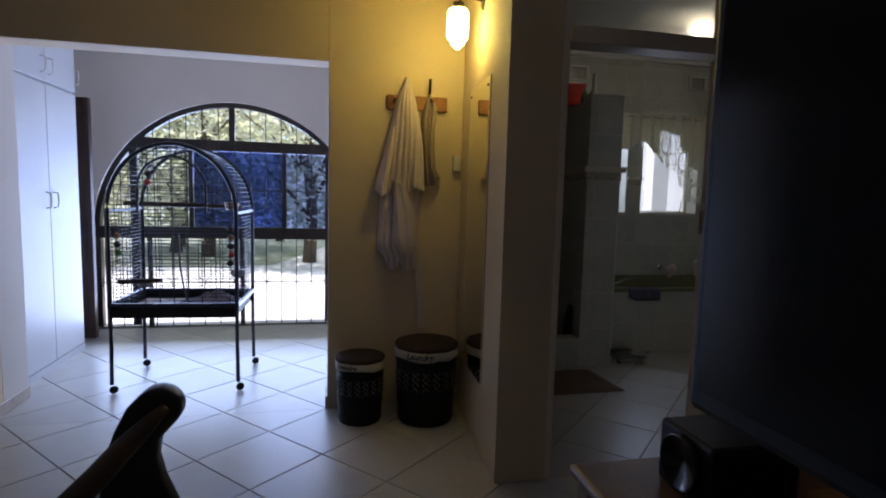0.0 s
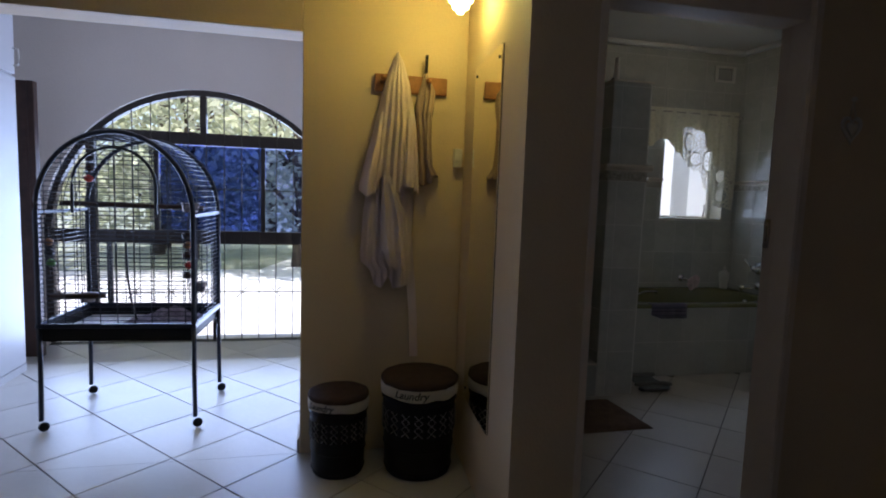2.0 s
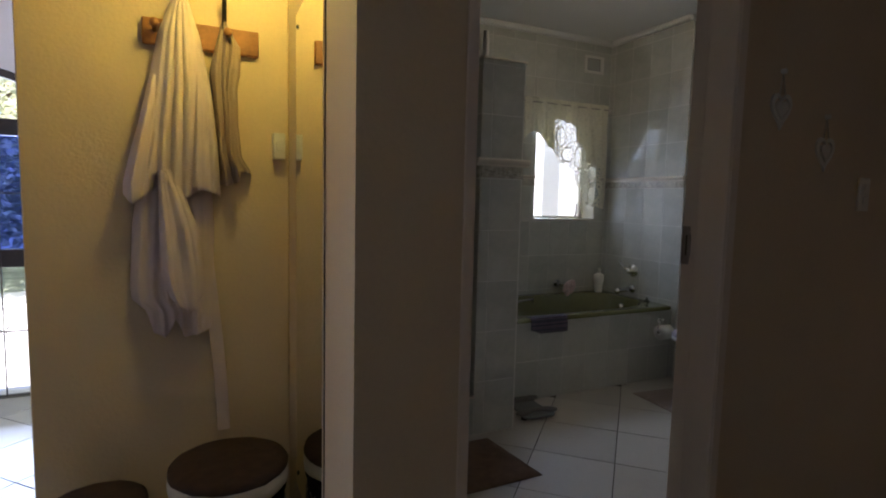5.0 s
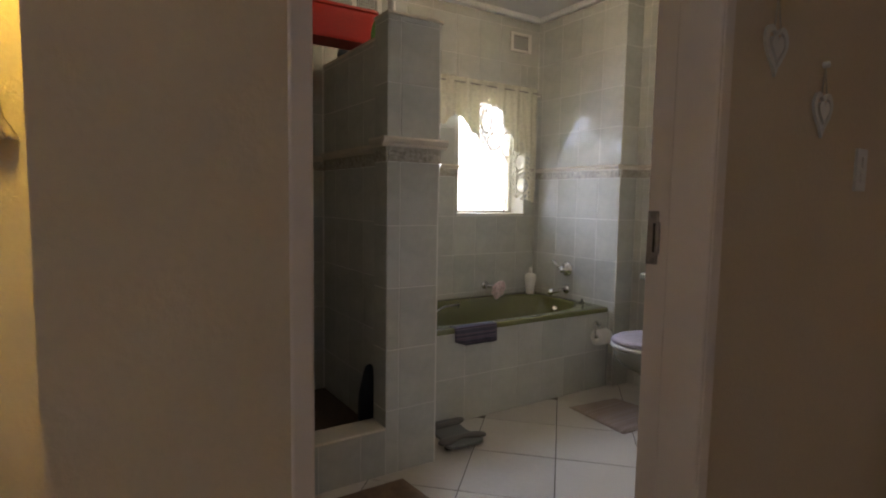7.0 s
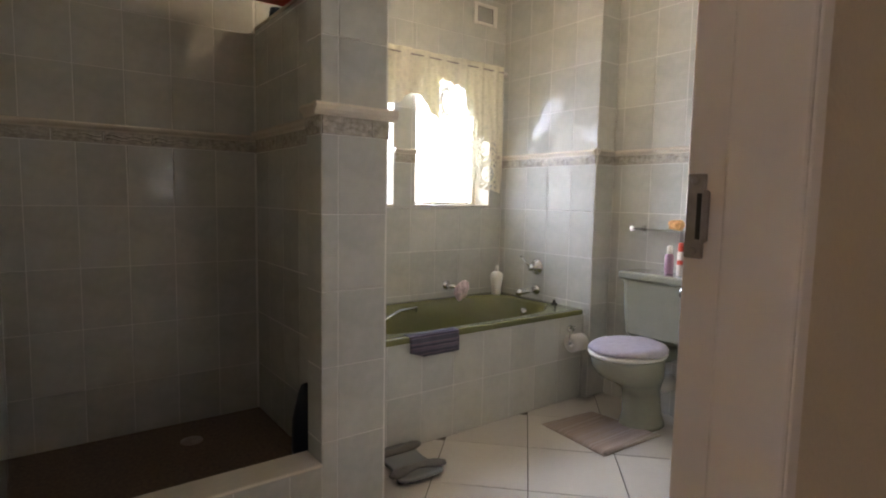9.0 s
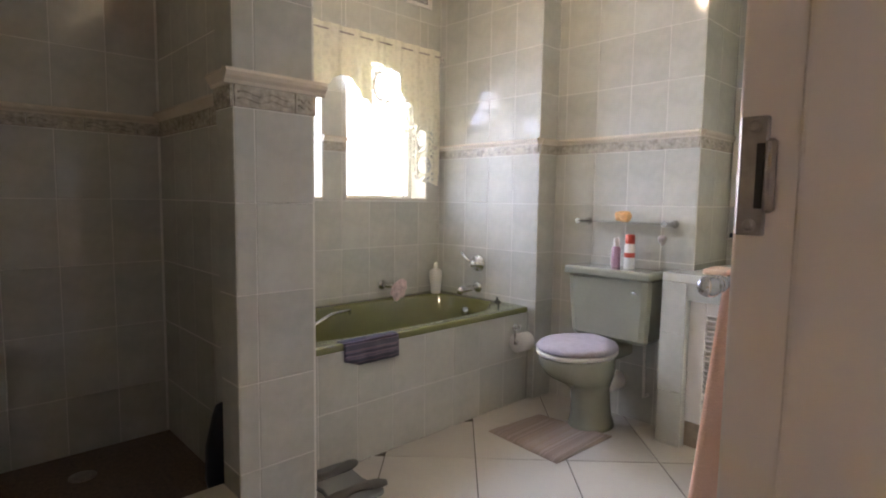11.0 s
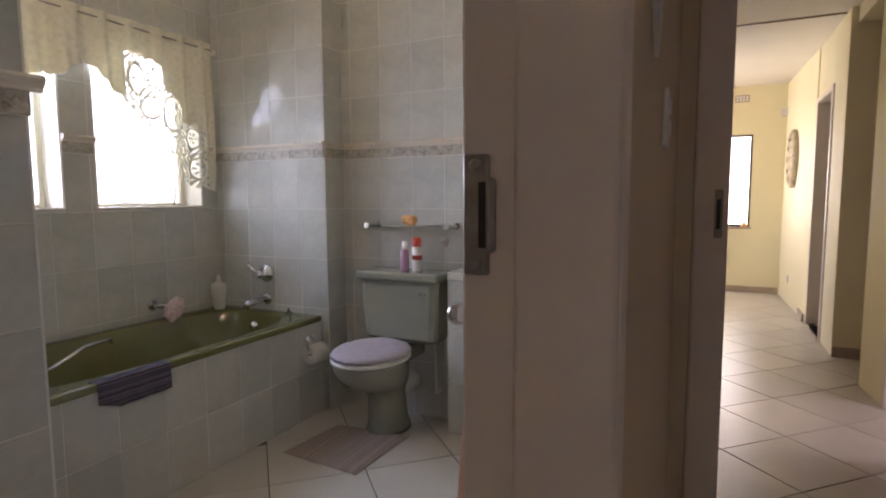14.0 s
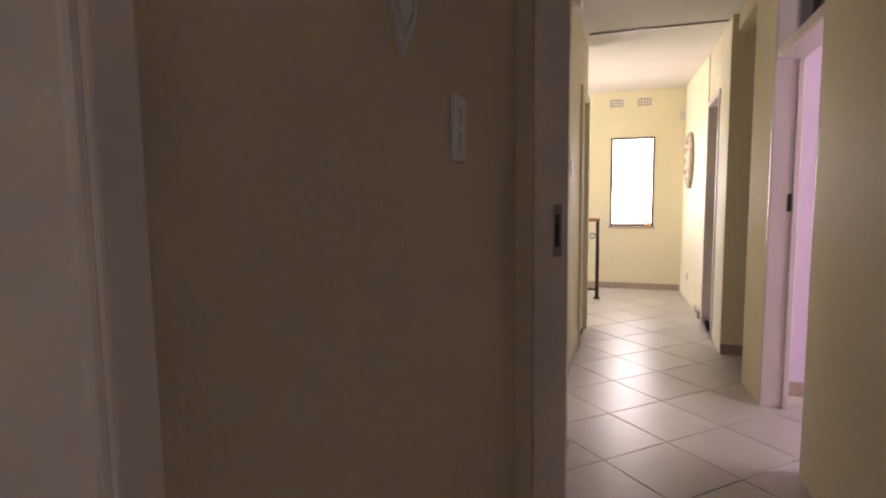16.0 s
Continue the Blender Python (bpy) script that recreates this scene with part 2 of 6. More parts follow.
# ---- building helpers ----
def part(name, bm, mat, parent=None, label=""):
    me = bpy.data.meshes.new(name)
    bm.normal_update()
    bm.to_mesh(me)
    bm.free()
    me.materials.append(mat)
    ob = new(name, me)
    if parent is not None:
        ob.parent = parent
    if label:
        tagged(ob, label)
    return ob


def thing(name, x, y, z, label, category, group="", rz=0.0):
    ob = new(name)
    ob.empty_display_size = 0.05
    ob.matrix_world = pose(x, y, z, 0, 0, rz)
    return tagged(ob, label, category, group)


def structure(name, bm, mat, label, category):
    ob = part(name, bm, mat)
    return tagged(ob, label, category, kind="structure")


def add_box(bm, x0, x1, y0, y1, z0, z1, bevel=0.0, seg=1):
    m = Matrix.LocRotScale(((x0 + x1) / 2, (y0 + y1) / 2, (z0 + z1) / 2), None,
                           (abs(x1 - x0), abs(y1 - y0), abs(z1 - z0)))
    r = bmesh.ops.create_cube(bm, size=1.0, matrix=m)
    if bevel:
        es = list({e for v in r["verts"] for e in v.link_edges})
        bmesh.ops.bevel(bm, geom=es, offset=bevel, segments=seg, affect='EDGES', profile=0.5)
    return bm


def box(x0, x1, y0, y1, z0, z1, bevel=0.0, seg=1):
    return add_box(bmesh.new(), x0, x1, y0, y1, z0, z1, bevel, seg)


def boxes(*rows, bevel=0.0):
    bm = bmesh.new()
    for r in rows:
        add_box(bm, *r, bevel)
    return bm


def add_lathe(bm, profile, m=None, seg=24, caps=True):
    """Turns (radius, height) pairs about the z axis of m."""
    m = m or Matrix()
    rings = []
    for r, h in profile:
        rings.append([bm.verts.new(m @ Vector((r * math.cos(2 * math.pi * i / seg), r * math.sin(2 * math.pi * i / seg), h)))
                      for i in range(seg)])
    for a, b in zip(rings, rings[1:]):
        for i in range(seg):
            f = bm.faces.new((a[i], a[(i + 1) % seg], b[(i + 1) % seg], b[i]))
            f.smooth = True
    if caps:
        bm.faces.new(rings[0][::-1])
        bm.faces.new(rings[-1])
    return bm


def lathe(profile, m=None, seg=24, caps=True):
    return add_lathe(bmesh.new(), profile, m, seg, caps)


def add_tube(bm, points, r, seg=8, closed=False):
    """A round bar along points."""
    pts = [Vector(p) for p in points]
    n = len(pts)
    rings = []
    for i, p in enumerate(pts):
        a = pts[(i - 1) % n] if closed or i > 0 else p
        b = pts[(i + 1) % n] if closed or i < n - 1 else p
        d = (b - a).normalized()
        side = d.cross(Vector((0, 0, 1)))
        if side.length < 0.1:
            side = d.cross(Vector((1, 0, 0)))
        side.normalize()
        up = side.cross(d).normalized()
        rad = r[i] if isinstance(r, (list, tuple)) else r
        rings.append([bm.verts.new(p + rad * (math.cos(2 * math.pi * k / seg) * side + math.sin(2 * math.pi * k / seg) * up))
                      for k in range(seg)])
    pairs = list(zip(rings, rings[1:])) + ([(rings[-1], rings[0])] if closed else [])
    for a, b in pairs:
        for k in range(seg):
            f = bm.faces.new((a[k], a[(k + 1) % seg], b[(k + 1) % seg], b[k]))
            f.smooth = True
    if not closed:
        bm.faces.new(rings[0][::-1])
        bm.faces.new(rings[-1])
    return bm


def tube(points, r, seg=8, closed=False):
    return add_tube(bmesh.new(), points, r, seg, closed)


def prism(poly, z0, z1, inset=0.0):
    """An upright slab over a flat polygon, its top edge drawn in by inset."""
    bm = bmesh.new()
    c = sum((Vector(p) for p in poly), Vector((0, 0))) / len(poly)
    low = [bm.verts.new((*p, z0)) for p in poly]
    mid = [bm.verts.new((*p, z1 - inset)) for p in poly]
    top = []
    for p in poly:
        v = Vector(p)
        d = c - v
        top.append(bm.verts.new((*(v + d.normalized() * inset * 1.4), z1)))
    n = len(poly)
    for a, b in ((low, mid), (mid, top)):
        for i in range(n):
            bm.faces.new((a[i], a[(i + 1) % n], b[(i + 1) % n], b[i]))
    bm.faces.new(top)
    return bm


def clip(poly, x0, x1, y0, y1):
    """Cuts a convex polygon to a rectangle."""
    for axis, lim, sign in ((0, x0, 1), (0, x1, -1), (1, y0, 1), (1, y1, -1)):
        out = []
        for i, p in enumerate(poly):
            q = poly[(i + 1) % len(poly)]
            dp, dq = sign * (p[axis] - lim), sign * (q[axis] - lim)
            if dp >= 0:
                out.append(p)
            if dp * dq < 0:
                s = dp / (dp - dq)
                out.append((p[0] + s * (q[0] - p[0]), p[1] + s * (q[1] - p[1])))
        poly = out
        if len(poly) < 3:
            return []
    return poly


def area_of(poly):
    return abs(sum(p[0] * q[1] - q[0] * p[1] for p, q in zip(poly, poly[1:] + poly[:1]))) / 2


def floor_tiles(owner, ox, oy, rects, near, size=0.418, joint=0.005, turn=0.0):
    """Diagonal floor tiles over the rectangles; those within the near rectangle are single pieces."""
    h = size / math.sqrt(2)
    d = h - joint * 0.707
    shared = None
    rest = bmesh.new()
    done = 0
    for i in range(-40, 41):
        for j in range(-40, 41):
            px, py = h * (i + j), h * (j - i) + h
            ct, st_ = math.cos(turn), math.sin(turn)
            cx, cy = ox + px * ct - py * st_, oy + px * st_ + py * ct
            full = [(cx - d * ct, cy - d * st_), (cx + d * st_, cy - d * ct), (cx + d * ct, cy + d * st_), (cx - d * st_, cy + d * ct)]
            for rc in rects:
                poly = clip(full, *rc)
                if not poly or area_of(poly) < 0.0008:
                    continue
                whole = abs(area_of(poly) - area_of(full)) < 1e-6
                if near[0] < cx < near[1] and near[2] < cy < near[3] and done < 300:
                    done += 1
                    if whole:
                        if shared is None:
                            bm = prism([(-d, 0), (0, -d), (d, 0), (0, d)], -0.01, 0.0, 0.0015)
                            shared = bpy.data.meshes.new("tile")
                            bm.to_mesh(shared)
                            bm.free()
                            shared.materials.append(M_FLOOR)
                        ob = new("tile", shared)
                        ob.parent = owner
                        ob.location = (cx, cy, random.uniform(-0.0004, 0.0004))
                        ob.rotation_euler = (0, 0, turn)
                    else:
                        part("tile", prism(poly, -0.01, 0.0, 0.0015), M_FLOOR, owner)
                else:
                    bm = prism(poly, -0.01, 0.0, 0.0015)
                    me = bpy.data.meshes.new("t")
                    bm.to_mesh(me)
                    bm.free()
                    rest.from_mesh(me)
                    bpy.data.meshes.remove(me)
    if rest.verts:
        tagged(part("far_tiles", rest, M_FLOOR, owner), kind="stuff")
    else:
        rest.free()


LOW_ROWS = [0.0, 0.305, 0.590, 0.875, 1.160, 1.445]
HIGH_ROWS = [1.535, 1.790, 2.055, 2.320, 2.585, 2.85]
TILE_W = 0.199


def wall_tiles(owner, origin, along, normal, length, z0=0.0, z1=2.6, start=0.0, holes=(), joint=0.003, border=True, edge=(1.447, 1.500, 1.537, 1.0), past=0.0):
    """Upright tiles, border strip and moulding on a wall face. origin: a floor point; holes: (s0, s1, z0, z1)."""
    o, a, n = Vector(origin), Vector(along), Vector(normal)
    frame_m = Matrix((( a.x, n.x, 0, o.x), (a.y, n.y, 0, o.y), (0, 0, 1, 0), (0, 0, 0, 1)))
    shared = {}
    cols = [start + k * TILE_W for k in range(-20, 40)]
    eb, em, et, deep = edge
    high = [et - 0.002] + HIGH_ROWS[1:]
    spans = list(zip(LOW_ROWS, LOW_ROWS[1:])) + list(zip(high, high[1:]))

    def piece(s0, s1, h0, h1):
        if s1 - s0 < 0.012 or h1 - h0 < 0.012:
            return
        key = (round(s1 - s0, 3), round(h1 - h0, 3))
        if key not in shared:
            bm = bmesh.new()
            w, h, t, c = (s1 - s0) / 2 - joint / 2, (h1 - h0) / 2 - joint / 2, 0.008, 0.0015
            ring = lambda x, z, y: [bm.verts.new((sx * x, y, sz * z)) for sx, sz in ((-1, -1), (1, -1), (1, 1), (-1, 1))]
            r0, r1, r2 = ring(w, h, 0), ring(w, h, t - c), ring(w - c, h - c, t)
            for u, v in ((r0, r1), (r1, r2)):
                for k in range(4):
                    bm.faces.new((u[k], u[(k + 1) % 4], v[(k + 1) % 4], v[k]))
            bm.faces.new(r2)
            bmesh.ops.recalc_face_normals(bm, faces=bm.faces[:])
            me = bpy.data.meshes.new("wall_tile")
            bm.to_mesh(me)
            bm.free()
            me.materials.append(M_WTILE)
            shared[key] = me
        ob = new("wall_tile", shared[key])
        ob.parent = owner
        ob.matrix_world = frame_m @ Matrix.Translation(((s0 + s1) / 2, -0.0067, (h0 + h1) / 2))

    def cut(s0, s1, h0, h1, todo):
        if not todo:
            return piece(s0, s1, h0, h1)
        b0, b1, c0, c1 = todo[0]
        if s1 <= b0 or s0 >= b1 or h1 <= c0 or h0 >= c1:
            return cut(s0, s1, h0, h1, todo[1:])
        if s0 < b0:
            cut(s0, b0, h0, h1, todo[1:])
        if s1 > b1:
            cut(b1, s1, h0, h1, todo[1:])
        m0, m1 = max(s0, b0), min(s1, b1)
        if h0 < c0:
            cut(m0, m1, h0, c0, todo[1:])
        if h1 > c1:
            cut(m0, m1, c1, h1, todo[1:])

    for h0, h1 in spans:
        g0, g1 = max(h0, z0), min(h1, z1)
        if g1 - g0 < 0.01:
            continue
        for s0 in cols:
            e0, e1 = max(s0, 0.0), min(s0 + TILE_W, length)
            if e1 - e0 > 0.012:
                cut(e0, e1, g0, g1, list(holes))
    if border and z1 > 1.5:
        runs = [(0.0, length)]
        for b0, b1, c0, c1 in holes:
            if c0 < 1.45 and c1 > 1.53:
                nxt = []
                for r0, r1 in runs:
                    if b0 > r0:
                        nxt.append((r0, min(r1, b0)))
                    if b1 < r1:
                        nxt.append((max(r0, b1), r1))
                runs = [r for r in nxt if r[1] - r[0] > 0.01]
        for r0, r1 in runs:
            s = r0
            while s < r1 - 0.012:
                e = min(s + 0.199, r1)
                bm = box(s + 0.0015, e - 0.0015, 0, 0.008, eb, em)
                # two raised waves on each border tile
                for zc in (eb + (em - eb) * 0.36, eb + (em - eb) * 0.66):
                    pts = [(s + 0.01 + (e - s - 0.02) * k / 10, 0.008, zc + 0.006 * math.sin(k * 1.25)) for k in range(11)]
                    add_tube(bm, pts, 0.004, 5)
                bm.transform(frame_m)
                part("border_tile", bm, M_BAND, owner, "cream border tile with a raised wave")
                s = e
            bm = bmesh.new()
            prof = [(y * deep, em + (et - em) * k) for y, k in ((0, 0), (0.012, 0), (0.014, 0.22), (0.022, 0.43), (0.026, 0.70), (0.022, 0.92), (0, 1.0))]
            rows = []
            for s_ in (r0 - past, r1 + past):
                rows.append([bm.verts.new((s_, y, z)) for y, z in prof])
            for k in range(len(prof) - 1):
                bm.faces.new((rows[0][k], rows[0][k + 1], rows[1][k + 1], rows[1][k]))
            bm.faces.new(rows[0])
            bm.faces.new(rows[1][::-1])
            bmesh.ops.recalc_face_normals(bm, faces=bm.faces[:])
            bm.transform(frame_m)
            part("moulding", bm, M_DADO, owner, "cream glazed dado moulding")


# ---- structure: bedroom and garden alcove ----
WY, DY = 3.175, 2.175            # alcove wall face, bathroom door wall face
CEIL = 2.60
TX = 0.14                        # wall thickness

structure("wall_alcove", box(-0.29, 0.505, WY, WY + 0.18, 0, CEIL, 0.004), M_WALL, "cream plaster wall that carries the coat rack", "wall")
structure("beam_alcove", box(-2.09, -0.29, WY, WY + 0.18, 2.05, CEIL, 0.004), M_WALL, "cream plaster lintel over the wide opening to the garden alcove", "beam")
structure("wall_alcove_side", box(-4.2, -2.09, WY, WY + 0.18, 0, CEIL, 0.004), M_WALL, "cream plaster wall beside the opening to the garden alcove", "wall")
structure("wall_mirror_side", prism([(0.46385, DY + 0.118), (0.595, DY + 0.118), (0.66, WY + 0.18), (0.512, WY + 0.18), (0.505, WY)], 0, CEIL), M_WALL, "cream plaster wall that carries the tall mirror", "wall")
door_wall = prism([(0.455, DY), (0.697, DY), (0.697, DY + 0.118), (0.46385, DY + 0.118)], 0, CEIL)
add_box(door_wall, 0.697, 1.538, DY, DY + 0.118, 2.56, CEIL)
add_box(door_wall, 1.538, 2.70, DY, DY + 0.118, 0, CEIL)
structure("wall_bathroom_door", door_wall,
          M_WALL, "cream plaster wall round the bathroom door", "wall")
structure("wall_exit", boxes((2.70, 2.84, 2.07 + 0.06, DY + TX, 0, CEIL), (2.70, 2.84, 1.27, 2.13, 2.08, CEIL), (2.70, 2.84, -3.2, 1.21, 0, CEIL), bevel=0.003),
          M_WALL, "cream plaster wall with the doorway to the corridor", "wall")
structure("wall_bedroom_south", box(-4.2, 2.84, -3.34, -3.2, 0, CEIL), M_WALL, "cream plaster bedroom wall", "wall")
structure("wall_bedroom_west", box(-4.34, -4.2, -3.34, WY + 0.18, 0, CEIL), M_WALL, "cream plaster bedroom wall", "wall")
structure("ceiling_bedroom", box(-4.34, 2.84, -3.34, WY + 0.18, CEIL, CEIL + 0.12), M_CEIL, "painted bedroom ceiling", "ceiling")

# garden alcove
AY, AX, AZ, AR = 5.33, -1.14, 0.90, 1.20
bm = bmesh.new()
outer = [(-2.9, 0.0), (-2.9, CEIL), (0.6, CEIL), (0.6, 0.0)]
arch = [(AX + AR, 0.0)] + [(AX + AR * math.cos(math.pi * k / 40), AZ + AR * math.sin(math.pi * k / 40)) for k in range(41)] + [(AX - AR, 0.0)]
n_arch = len(arch)
for y in (AY, AY + 0.2):
    left = [bm.verts.new((x, y, z)) for x, z in arch]
    top = []
    for x, z in arch:
        if z == 0.0 and x > AX:
            top.append(bm.verts.new((0.6, y, 0)))
        elif z == 0.0:
            top.append(bm.verts.new((-2.9, y, 0)))
        else:
            t = (x - (AX - AR)) / (2 * AR)
            top.append(bm.verts.new((-2.9 + 3.5 * t, y, CEIL)))
    for i in range(n_arch - 1):
        bm.faces.new((left[i], left[i + 1], top[i + 1], top[i]))
    if y == AY:
        first = left
    else:
        for i in range(n_arch - 1):
            bm.faces.new((first[i], first[i + 1], left[i + 1], left[i]))
bmesh.ops.recalc_face_normals(bm, faces=bm.faces[:])
structure("wall_arch_window", bm, M_ALCOVE, "white plaster wall with a round-arched window", "wall")
structure("wall_alcove_west", boxes((-3.04, -2.9, WY + 0.18, AY + 0.2, 0, CEIL), (-2.9, -2.09, WY + 0.18, 3.63, 0, CEIL)), M_ALCOVE, "white plaster alcove wall", "wall")
structure("wall_alcove_east", box(0.455, 0.595, WY + 0.182, AY, 0, CEIL), M_ALCOVE, "white plaster alcove wall", "wall")
structure("ceiling_alcove", box(-3.04, 0.6, WY + 0.18, AY + 0.2, CEIL, CEIL + 0.12), M_ALCOVE, "white alcove ceiling", "ceiling")

# floors
floor_bed = structure("floor_bedroom", boxes((-4.2, 2.70, -3.2, DY, -0.12, -0.004), (-4.2, 0.54, DY, WY, -0.12, -0.004), (-2.9, 0.455, WY, AY + 0.2, -0.12, -0.004)),
                      M_GROUT, "bedroom floor of pale glazed tiles laid diagonally", "floor")
floor_bath = structure("floor_bathroom", box(0.595, 4.2, DY, 4.87, -0.12, -0.004), M_GROUT, "bathroom floor of pale glazed tiles laid diagonally", "floor")
floor_cor = structure("floor_corridor", boxes((2.70, 8.94, 1.16, 2.32, -0.12, -0.004), (6.56, 8.94, 2.32, 4.6, -0.12, -0.004), (3.90, 6.02, -2.0, 1.16, -0.12, -0.004)),
                      M_GROUT, "corridor floor of pale glazed tiles laid diagonally", "floor")

# ---- structure: bathroom ----
BX, BY, TXW, NY = 3.52, 4.87, 3.69, 3.20     # bath end wall, window wall, toilet wall, niche edge
BC = 2.69                        # bathroom ceiling
W1, W2, W3, W4, WZ0, WZ1 = 1.95, 2.61, 2.768, 3.405, 1.17, 2.06
wall_win = structure("wall_bathroom_window", boxes((0.455, W1, BY, BY + 0.22, 0, BC), (W1, W4, BY, BY + 0.22, 0, WZ0), (W1, W4, BY, BY + 0.22, WZ1, BC), (W2, W3, BY, BY + 0.22, WZ0, WZ1), (W4, 4.3, BY, BY + 0.22, 0, BC)),
                     M_LGROUT, "bathroom wall of grey-green tiles with two windows", "wall")
wall_end = structure("wall_bath_end", boxes((BX, 4.3, 4.03, BY, 0, BC)), M_LGROUT, "tiled wall at the tap end of the bath", "wall")
wall_toilet = structure("wall_toilet", boxes((TXW, 4.3, NY, 4.03, 0, BC)), M_LGROUT, "tiled wall behind the toilet", "wall")
wall_niche = structure("wall_niche", boxes((4.12, 4.3, DY + TX, NY, 0, BC)), M_LGROUT, "tiled wall behind the basin niche", "wall")
wall_bwest = structure("wall_bathroom_west", box(0.595, 0.66, DY + TX, BY, 0, BC), M_LGROUT, "tiled bathroom wall beside the shower", "wall")
structure("wall_bathroom_south", boxes((1.612, 4.3, DY + 0.119, DY + 0.135, 0, BC), (0.595, 1.612, DY + 0.119, DY + 0.135, 2.562, BC)), M_WTILE, "tiled back of the bathroom door wall", "wall")
structure("ceiling_bathroom", box(0.595, 4.3, DY + 0.10, BY + 0.2, BC, BC + 0.045), M_WHITE, "white bathroom ceiling", "ceiling")
bm = bmesh.new()
for x0, x1, y0, y1 in ((0.66, BX, BY - 0.05, BY), (BX - 0.05, BX, 4.03, BY - 0.05), (TXW - 0.04, TXW, NY, 4.03), (0.66, 0.70, 2.4, BY - 0.05)):
    add_box(bm, x0, x1, y0, y1, BC - 0.045, BC - 0.001, 0.015, 2)
structure("trim", bm, M_WHITE, "white plaster cornice", "trim")

# shower enclosure
PX0, PX1, PY, PT = 1.62, 1.89, 3.735, 2.09
shower_wall = structure("wall_shower", boxes((PX0, PX1, PY, PY + 0.13, 0, PT), (1.755, PX1, PY + 0.13, BY, 0, PT), (0.66, PX0, PY, PY + 0.13, 0, 0.215)),
                        M_LGROUT, "half-height tiled shower wall with a raised kerb", "wall")
structure("floor_shower", box(0.66, 1.755, PY + 0.13, BY, 0, 0.05), M_PEBBLE, "brown shower floor with a drain", "floor")

# ---- structure: corridor and rooms off it ----
CZ = 2.57
structure("wall_corridor_left", boxes((2.84, 5.9, 2.31, 2.40, 0, CZ), (5.9, 6.56, 2.31, 2.40, 2.1, CZ), bevel=0.003), M_YELLOW, "pale yellow corridor wall", "wall")
right_wall = boxes((2.84, 4.02, 1.04, 1.17, 0, CZ), (4.02, 4.95, 1.04, 1.16, 2.55, CZ), (6.00, 6.47, 1.06, 1.235, 0, CZ), (6.47, 7.25, 1.06, 1.235, 2.12, CZ), bevel=0.003)
for sides in ([(4.95, 1.16), (4.95, 1.04), (5.31, 1.04), (5.31, 1.195)], [(7.25, 1.245), (7.25, 1.06), (9.08, 1.06), (9.08, 1.32)]):
    slanted = prism(sides, 0, CZ)
    me = bpy.data.meshes.new("slanted")
    slanted.to_mesh(me)
    slanted.free()
    right_wall.from_mesh(me)
    bpy.data.meshes.remove(me)
structure("wall_corridor_right", right_wall, M_YELLOW, "pale yellow corridor wall with two doorways", "wall")
structure("wall_corridor_end", boxes((8.94, 9.08, 1.26, 1.66, 0, CZ), (8.94, 9.08, 1.66, 2.20, 0, 0.83), (8.94, 9.08, 1.66, 2.20, 1.98, CZ), (8.94, 9.08, 2.20, 4.74, 0, CZ)), M_YELLOW, "pale yellow wall with a narrow window", "wall")
structure("wall_stair_back", boxes((6.56, 7.1, 4.6, 4.74, 0, CZ), (7.1, 8.7, 4.6, 4.74, 0, 0.9), (7.1, 8.7, 4.6, 4.74, 2.3, CZ), (8.7, 8.94, 4.6, 4.74, 0, CZ)), M_YELLOW, "pale yellow stair hall wall", "wall")
structure("wall_stair_west", box(6.42, 6.56, 2.402, 4.74, 0, CZ), M_YELLOW, "pale yellow stair hall wall", "wall")
structure("ceiling_corridor", boxes((2.84, 9.08, 1.04, 2.40, CZ, CZ + 0.12), (6.42, 9.08, 2.40, 4.74, CZ, CZ + 0.12)), M_CEIL, "cream boarded corridor ceiling", "ceiling")
structure("wall_lilac_room", boxes((5.15, 5.29, -2.0, 1.04, 0, CZ), (3.2, 5.29, -2.14, -2.0, 0, CZ), (3.06, 3.2, -2.14, 1.04, 0, CZ)), M_LILAC, "lilac painted bedroom walls", "wall")
structure("ceiling_lilac_room", box(3.06, 5.29, -2.14, 1.04, CZ, CZ + 0.1), M_CEIL, "painted ceiling", "ceiling")
structure("wall_side_passage", boxes((5.29, 7.4, -1.0, -0.86, 0, CZ), (6.00, 6.14, -0.86, 1.06, 0, CZ), (7.4, 7.54, -1.0, 1.06, 0, CZ)), M_YELLOW, "pale yellow side passage wall", "wall")
structure("ceiling_side_passage", box(5.29, 7.54, -1.0, 1.04, CZ, CZ + 0.1), M_CEIL, "painted ceiling", "ceiling")
structure("beam_side_passage", box(5.15, 6.0, 1.05, 1.19, 2.45, CZ), M_YELLOW, "pale yellow lintel", "beam")
structure("floor_side_rooms", boxes((3.2, 3.90, -2.0, 1.04, -0.12, 0.0), (6.14, 7.4, -0.86, 1.235, -0.12, 0.0), (4.05, 7.4, -2.0, -0.4, -0.13, -0.01)), M_FLOOR, "pale tiled floor", "floor")
bm = box(6.12, 6.14, 1.24, 2.27, CZ - 0.012, CZ - 0.002)
structure("trim_ceiling_strip", bm, M_SKIRT, "thin dark ceiling cover strip", "trim")

# outside
structure("ground", box(-60, 60, 5.53, 120, -0.3, -0.06), M_GRASS, "garden lawn", "ground")
# slanted far edge follows the lawn's shade line; pale paving stands for sunlit ground
structure("pavement", prism([(-9, 5.53), (9, 5.53), (9, 16.0), (0.4, 16.0), (-1.2, 10.0), (-9, 9.2)], -0.06, -0.02), M_PAVE, "pale paved terrace, its far edge drawn along the shade line", "pavement")

